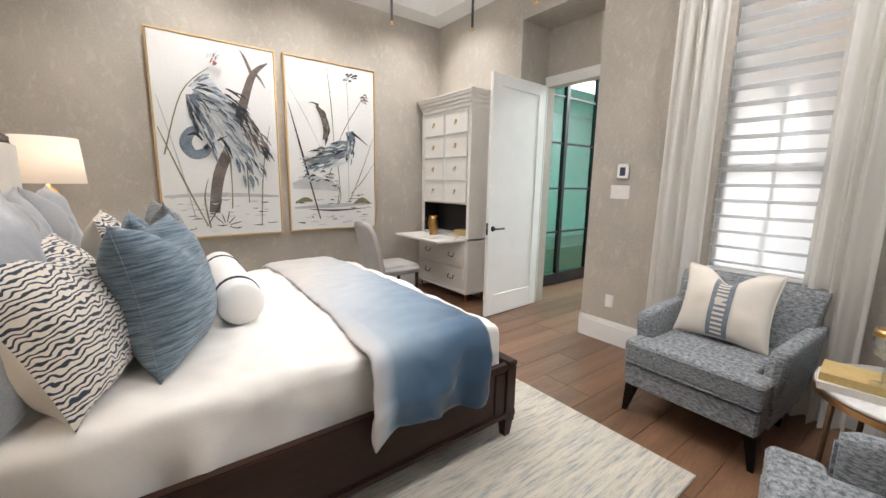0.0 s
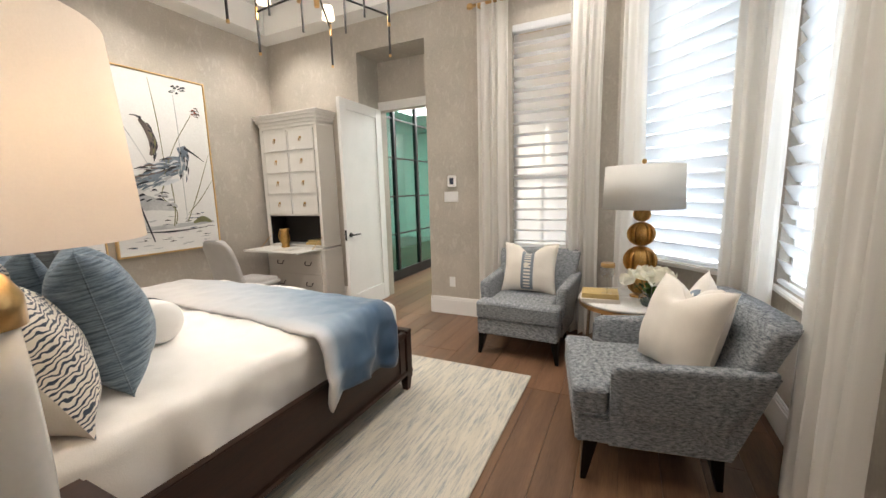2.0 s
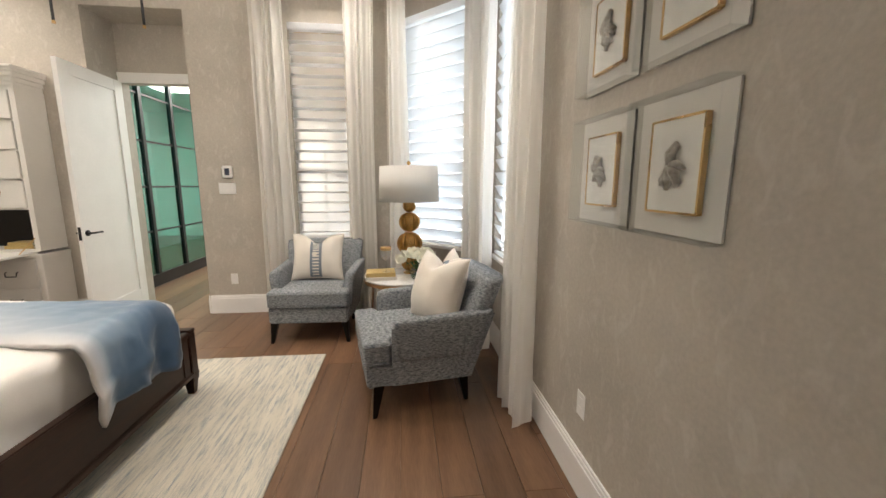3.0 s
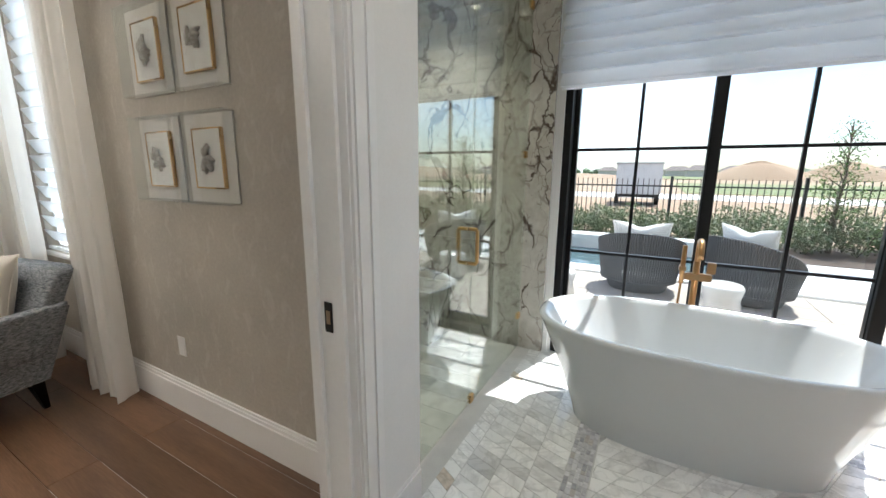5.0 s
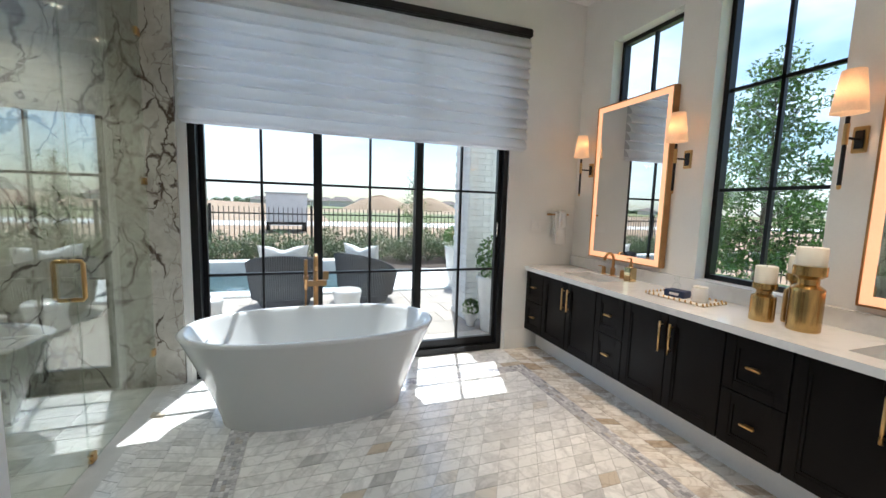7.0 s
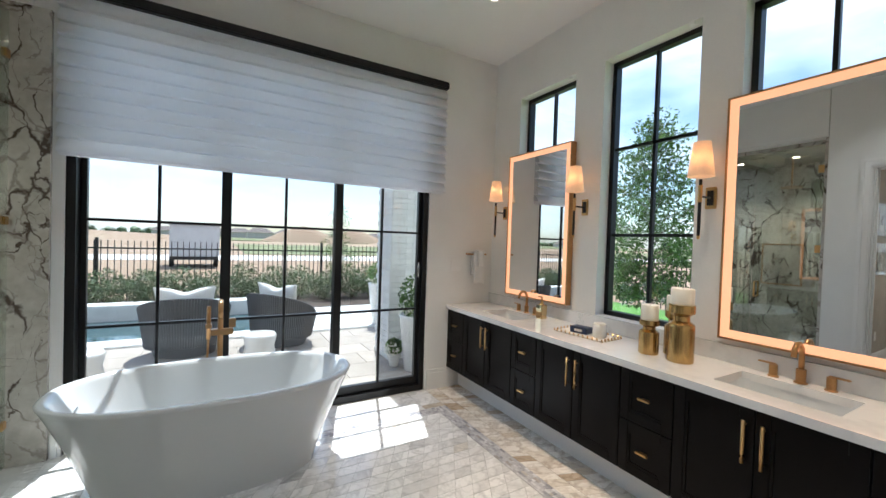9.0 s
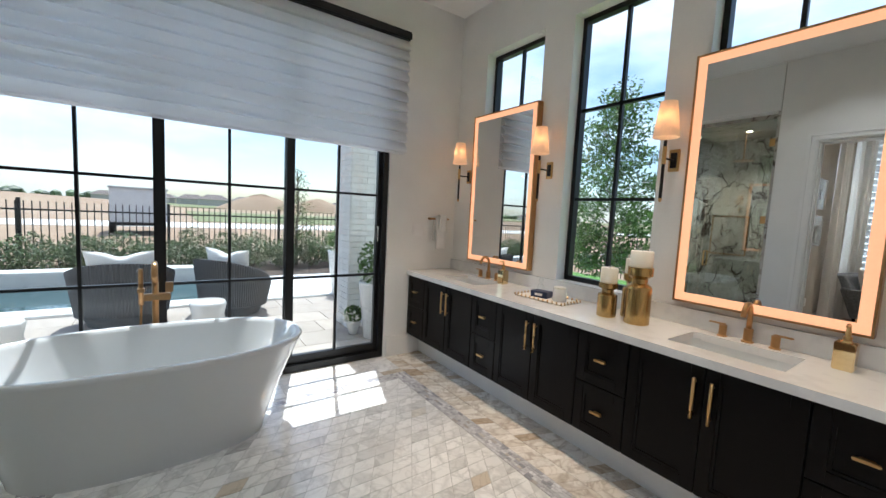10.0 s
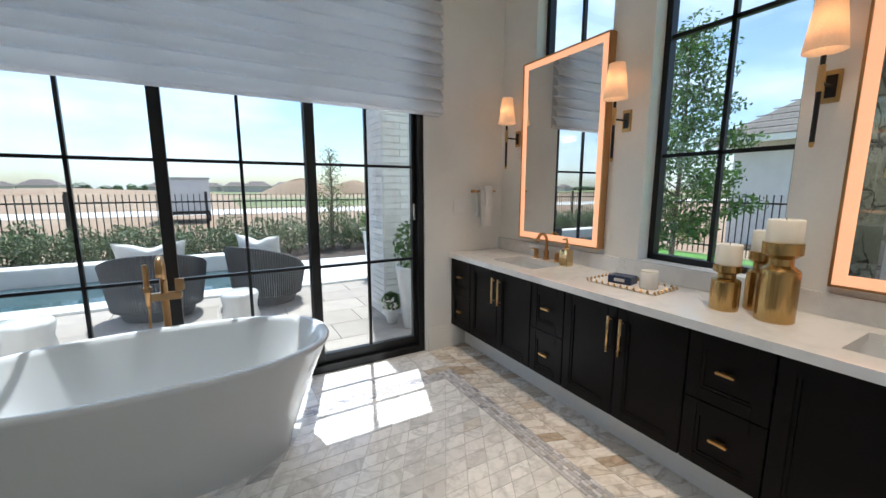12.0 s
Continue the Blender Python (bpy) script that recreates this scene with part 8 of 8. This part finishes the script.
for k in range(16):
    f = k / 16
    x = -16.85 - 5.3 * f
    z = 2.80 + 3.25 * f
    y0, y1 = -5.5 + 4 * f, 6.5 - 4 * f
    box(x - 0.02, x + 0.015, y0, y1, z - 0.01, z + 0.012, bm=row)
part("shingle_courses", row, SHING, nh)
wnd = part("window", box(-17.4, -17.36, -3.2, -2.2, 0.9, 2.1), PANE, nh)
part("window_frame", box(-17.38, -17.34, -3.3, -3.2, 0.85, 2.15), TRIM, wnd)
part("window_frame", box(-17.38, -17.34, -2.2, -2.1, 0.85, 2.15), TRIM, wnd)

# covered porch outside the bay
pr = thing("porch", "white columned porch with warm wooden soffit outside the bay", "porch")
SOFF = material("porch_soffit", (0.60, 0.47, 0.33), 0.6, var=0.2, scale=3, fine=40, stretch=(0.4, 6, 1))
part("soffit", box(1.24, 7.0, -0.9, 1.95, 3.03, 3.13), SOFF, pr, "warm wooden soffit")
part("back_wall", box(6.9, 7.0, -0.5, 1.85, -0.1, 3.0), STUCCO, pr)
for x in (3.2, 5.0):
    part("column", box(x, x + 0.3, -0.4, -0.1, -0.1, 3.03, 0.01), STUCCO, pr)
part("deck", box(1.35, 7.0, -0.5, 1.85, -0.16, -0.05), CONCRETE, pr)
for x, y in ((2.9, 0.9), (4.3, 1.2)):
    downlight(x, y, 3.03, 130, (1.0, 0.86, 0.70), 130, "porch downlights")

# ---- pieces: floors, pavers, bricks ----
fl = tagged(new("floor"), "wide brown oak plank floor", "floor", kind="structure")
rnd = random.Random(12)
meshes = {}
def plank_mesh(L, w):
    key = round(L, 2)
    if key not in meshes:
        bm = box(0.001, key - 0.001, 0.001, w - 0.001, -0.013, 0.0, 0.0012, 1)
        me = bpy.data.meshes.new("plank")
        bm.to_mesh(me)
        bm.free()
        me.materials.append(OAK)
        meshes[key] = me
    return meshes[key]
PW = 0.19
y = -0.42
while y < 5.0:
    x = WALL_W0 + 0.08
    first_len = rnd.choice((0.6, 1.0, 1.4, 1.8))
    while x < 7.9:
        end = 1.09 if (y > 3.5 or y + PW < 2.59) else 7.9
        if x >= end:
            break
        L = first_len if x < -3 else rnd.choice((1.4, 1.8, 2.2))
        L = round(min(L, end + 0.02 - x), 2)
        if L < 0.05:
            break
        ob = bpy.data.objects.new("plank", plank_mesh(L, PW))
        scene.collection.objects.link(ob)
        ob.parent = fl
        ob.location = (x, y, 0)
        x += L
    y += PW

ft = tagged(new("floor_bath"), "marble floor of white diamonds inside a grey mosaic border", "floor", kind="structure")
E1, E2X, E2Y = 0.122, 0.05, 0.0866
FX0, FX1, FY0, FY1 = -5.87, -3.80, -1.61, 1.6


def rhomb(bm, cx, cy, clip=False, g=0.0013):
    """A parallelogram tile with its lower left corner at cx, cy."""
    o = [(cx + g * 1.6, cy + g), (cx + E1 - g * 0.6, cy + g), (cx + E1 + E2X - g * 1.6, cy + E2Y - g), (cx + E2X + g * 0.6, cy + E2Y - g)]
    if clip:
        o = [(min(max(x, FX0), FX1), y) for x, y in o]
    mx, my = sum(x for x, _ in o) / 4, sum(y for _, y in o) / 4
    lo = [bm.verts.new((x, y, -0.010)) for x, y in o]
    hi = [bm.verts.new((mx + (x - mx) * 0.988, my + (y - my) * 0.988, 0.0)) for x, y in o]
    bm.faces.new(hi)
    for i in range(4):
        bm.faces.new((lo[i], lo[(i + 1) % 4], hi[(i + 1) % 4], hi[i]))


bm = bmesh.new()
rhomb(bm, 0, 0)
me = bpy.data.meshes.new("diamond_tile")
bm.to_mesh(me)
bm.free()
me.materials.append(TILE)
rest = bmesh.new()
count = 0
for j in range(int((FY1 - FY0) / E2Y) + 1):
    cy = FY0 + j * E2Y
    shift = (j * E2X) % E1 - E1
    k = 0
    while True:
        cx = FX0 + shift + E1 * k
        k += 1
        if cx > FX1 - 0.004:
            break
        if cx + E1 + E2X < FX0 + 0.004:
            continue
        inside = cx > FX0 and cx + E1 + E2X < FX1
        if inside and cy < 0.0 and count < 300:
            ob = bpy.data.objects.new("diamond_tile", me)
            scene.collection.objects.link(ob)
            ob.parent, ob.location = ft, (cx, cy, 0)
            count += 1
        else:
            rhomb(rest, cx, cy, True)
more = part("diamond_tiles", rest, TILE, ft)
more["kind"] = "stuff"
# mosaic bands
band = bmesh.new()
def tile_box(bm, x0, x1, y0, y1, z=0.0, skew=0.0):
    o = [(x0, y0), (x1, y0 + skew), (x1, y1 + skew), (x0, y1)]
    lo = [bm.verts.new((x, y, z - 0.012)) for x, y in o]
    cx, cy = (x0 + x1) / 2, (y0 + y1 + skew) / 2
    hi = [bm.verts.new((cx + (x - cx) * 0.985, cy + (y - cy) * 0.985, z)) for x, y in o]
    bm.faces.new(hi)
    for i in range(4):
        bm.faces.new((lo[i], lo[(i + 1) % 4], hi[(i + 1) % 4], hi[i]))
rnd = random.Random(4)
for x0, x1 in ((-5.985, -5.875), (-3.795, -3.685)):
    for c in range(5):
        xa = x0 + c * (x1 - x0) / 5
        y = -1.70 + rnd.uniform(-0.02, 0)
        while y < 1.6:
            L = rnd.uniform(0.025, 0.055)
            tile_box(band, xa + 0.001, xa + (x1 - x0) / 5 - 0.001, y + 0.001, y + L - 0.001, 0.001)
            y += L
for c in range(5):
    ya = -1.715 + c * 0.021
    x = -5.87
    while x < -3.80:
        L = rnd.uniform(0.025, 0.055)
        tile_box(band, x + 0.001, min(x + L, -3.80) - 0.001, ya + 0.001, ya + 0.020, 0.001)
        x += L
mo = part("mosaic_band", band, MOSAIC, ft, "grey glass and marble mosaic border")
mo["kind"] = "stuff"
# outer border of slanted marble pieces
cache = {}
def outer(x0, x1, y0, y1, mat, w=0.145, h=0.075, lean_=0.045):
    x = x0
    c = 0
    while x < x1 - 0.01:
        xa, xb = x, min(x + w, x1)
        y = y0 + (0.03 if c % 2 else 0)
        skew = lean_ if c % 2 else -lean_
        while y < y1:
            key = (round(xb - xa, 3), skew, mat.name)
            if key not in cache:
                bm = bmesh.new()
                tile_box(bm, 0.001, xb - xa - 0.001, 0.001, h - 0.001, 0.0, skew)
                m2 = bpy.data.meshes.new("border_tile")
                bm.to_mesh(m2)
                bm.free()
                m2.materials.append(mat)
                cache[key] = m2
            ob = bpy.data.objects.new("border_tile", cache[key])
            scene.collection.objects.link(ob)
            ob.parent, ob.location = ft, (xa, y, 0)
            y += h
        x += w
outer(-6.40, -5.985, YS + 0.03, 1.05, TILE_WARMLIT)
outer(-3.685, -3.165, YS + 0.03, 0.9, TILE)
outer(-5.985, -3.685, YS + 0.02, -1.79, TILE, 0.20, 0.075, 0.0)
outer(-3.05, -1.83, YS + 0.05, -0.6, TILE, 0.3, 0.15, 0.0)

# patio pavers
pv = tagged(new("patio"), "warm beige stone patio pavers", "pavement", kind="structure")
cache2 = {}
rnd = random.Random(8)
y = -5.14
while y < YS - 0.25:
    h = 0.45
    x = -9.5 + rnd.choice((0, 0.2, 0.4))
    while x < 3.5:
        w = rnd.choice((0.45, 0.6, 0.9))
        if w not in cache2:
            bm = box(0.003, w - 0.003, 0.003, h - 0.003, -0.02, 0.0, 0.003, 1)
            m2 = bpy.data.meshes.new("paver")
            bm.to_mesh(m2)
            bm.free()
            m2.materials.append(PAVER)
            cache2[w] = m2
        ob = bpy.data.objects.new("paver", cache2[w])
        scene.collection.objects.link(ob)
        ob.parent, ob.location = pv, (x, y, -0.05)
        x += w
    y += h

# white brick column
col = thing("brick_column", "white painted brick column on the patio", "column", pose(-6.56, -3.80, -0.05))
part("core", box(0.008, 0.492, 0.008, 0.492, 0, 3.5), BRICKW, col)
bm = box(0, 0.192, 0, 0.012, 0, 0.062, 0.003, 1)
bme = bpy.data.meshes.new("brick")
bm.to_mesh(bme)
bm.free()
bme.materials.append(BRICKW)
for course in range(49):
    for k in range(3):
        a = k * 0.2 - (0.1 if course % 2 else 0)
        if a < -0.01 or a + 0.192 > 0.5:
            if not (course % 2 == 0 and k == 2):
                continue
        for face in range(2):
            ob = bpy.data.objects.new("brick", bme)
            scene.collection.objects.link(ob)
            ob.parent = col
            if a + 0.192 > 0.5:
                a = 0.3
            ob.matrix_local = pose(a, 0.492, 0.004 + course * 0.0715) if face == 0 else pose(0.504, a, 0.004 + course * 0.0715, 0, 0, 90)
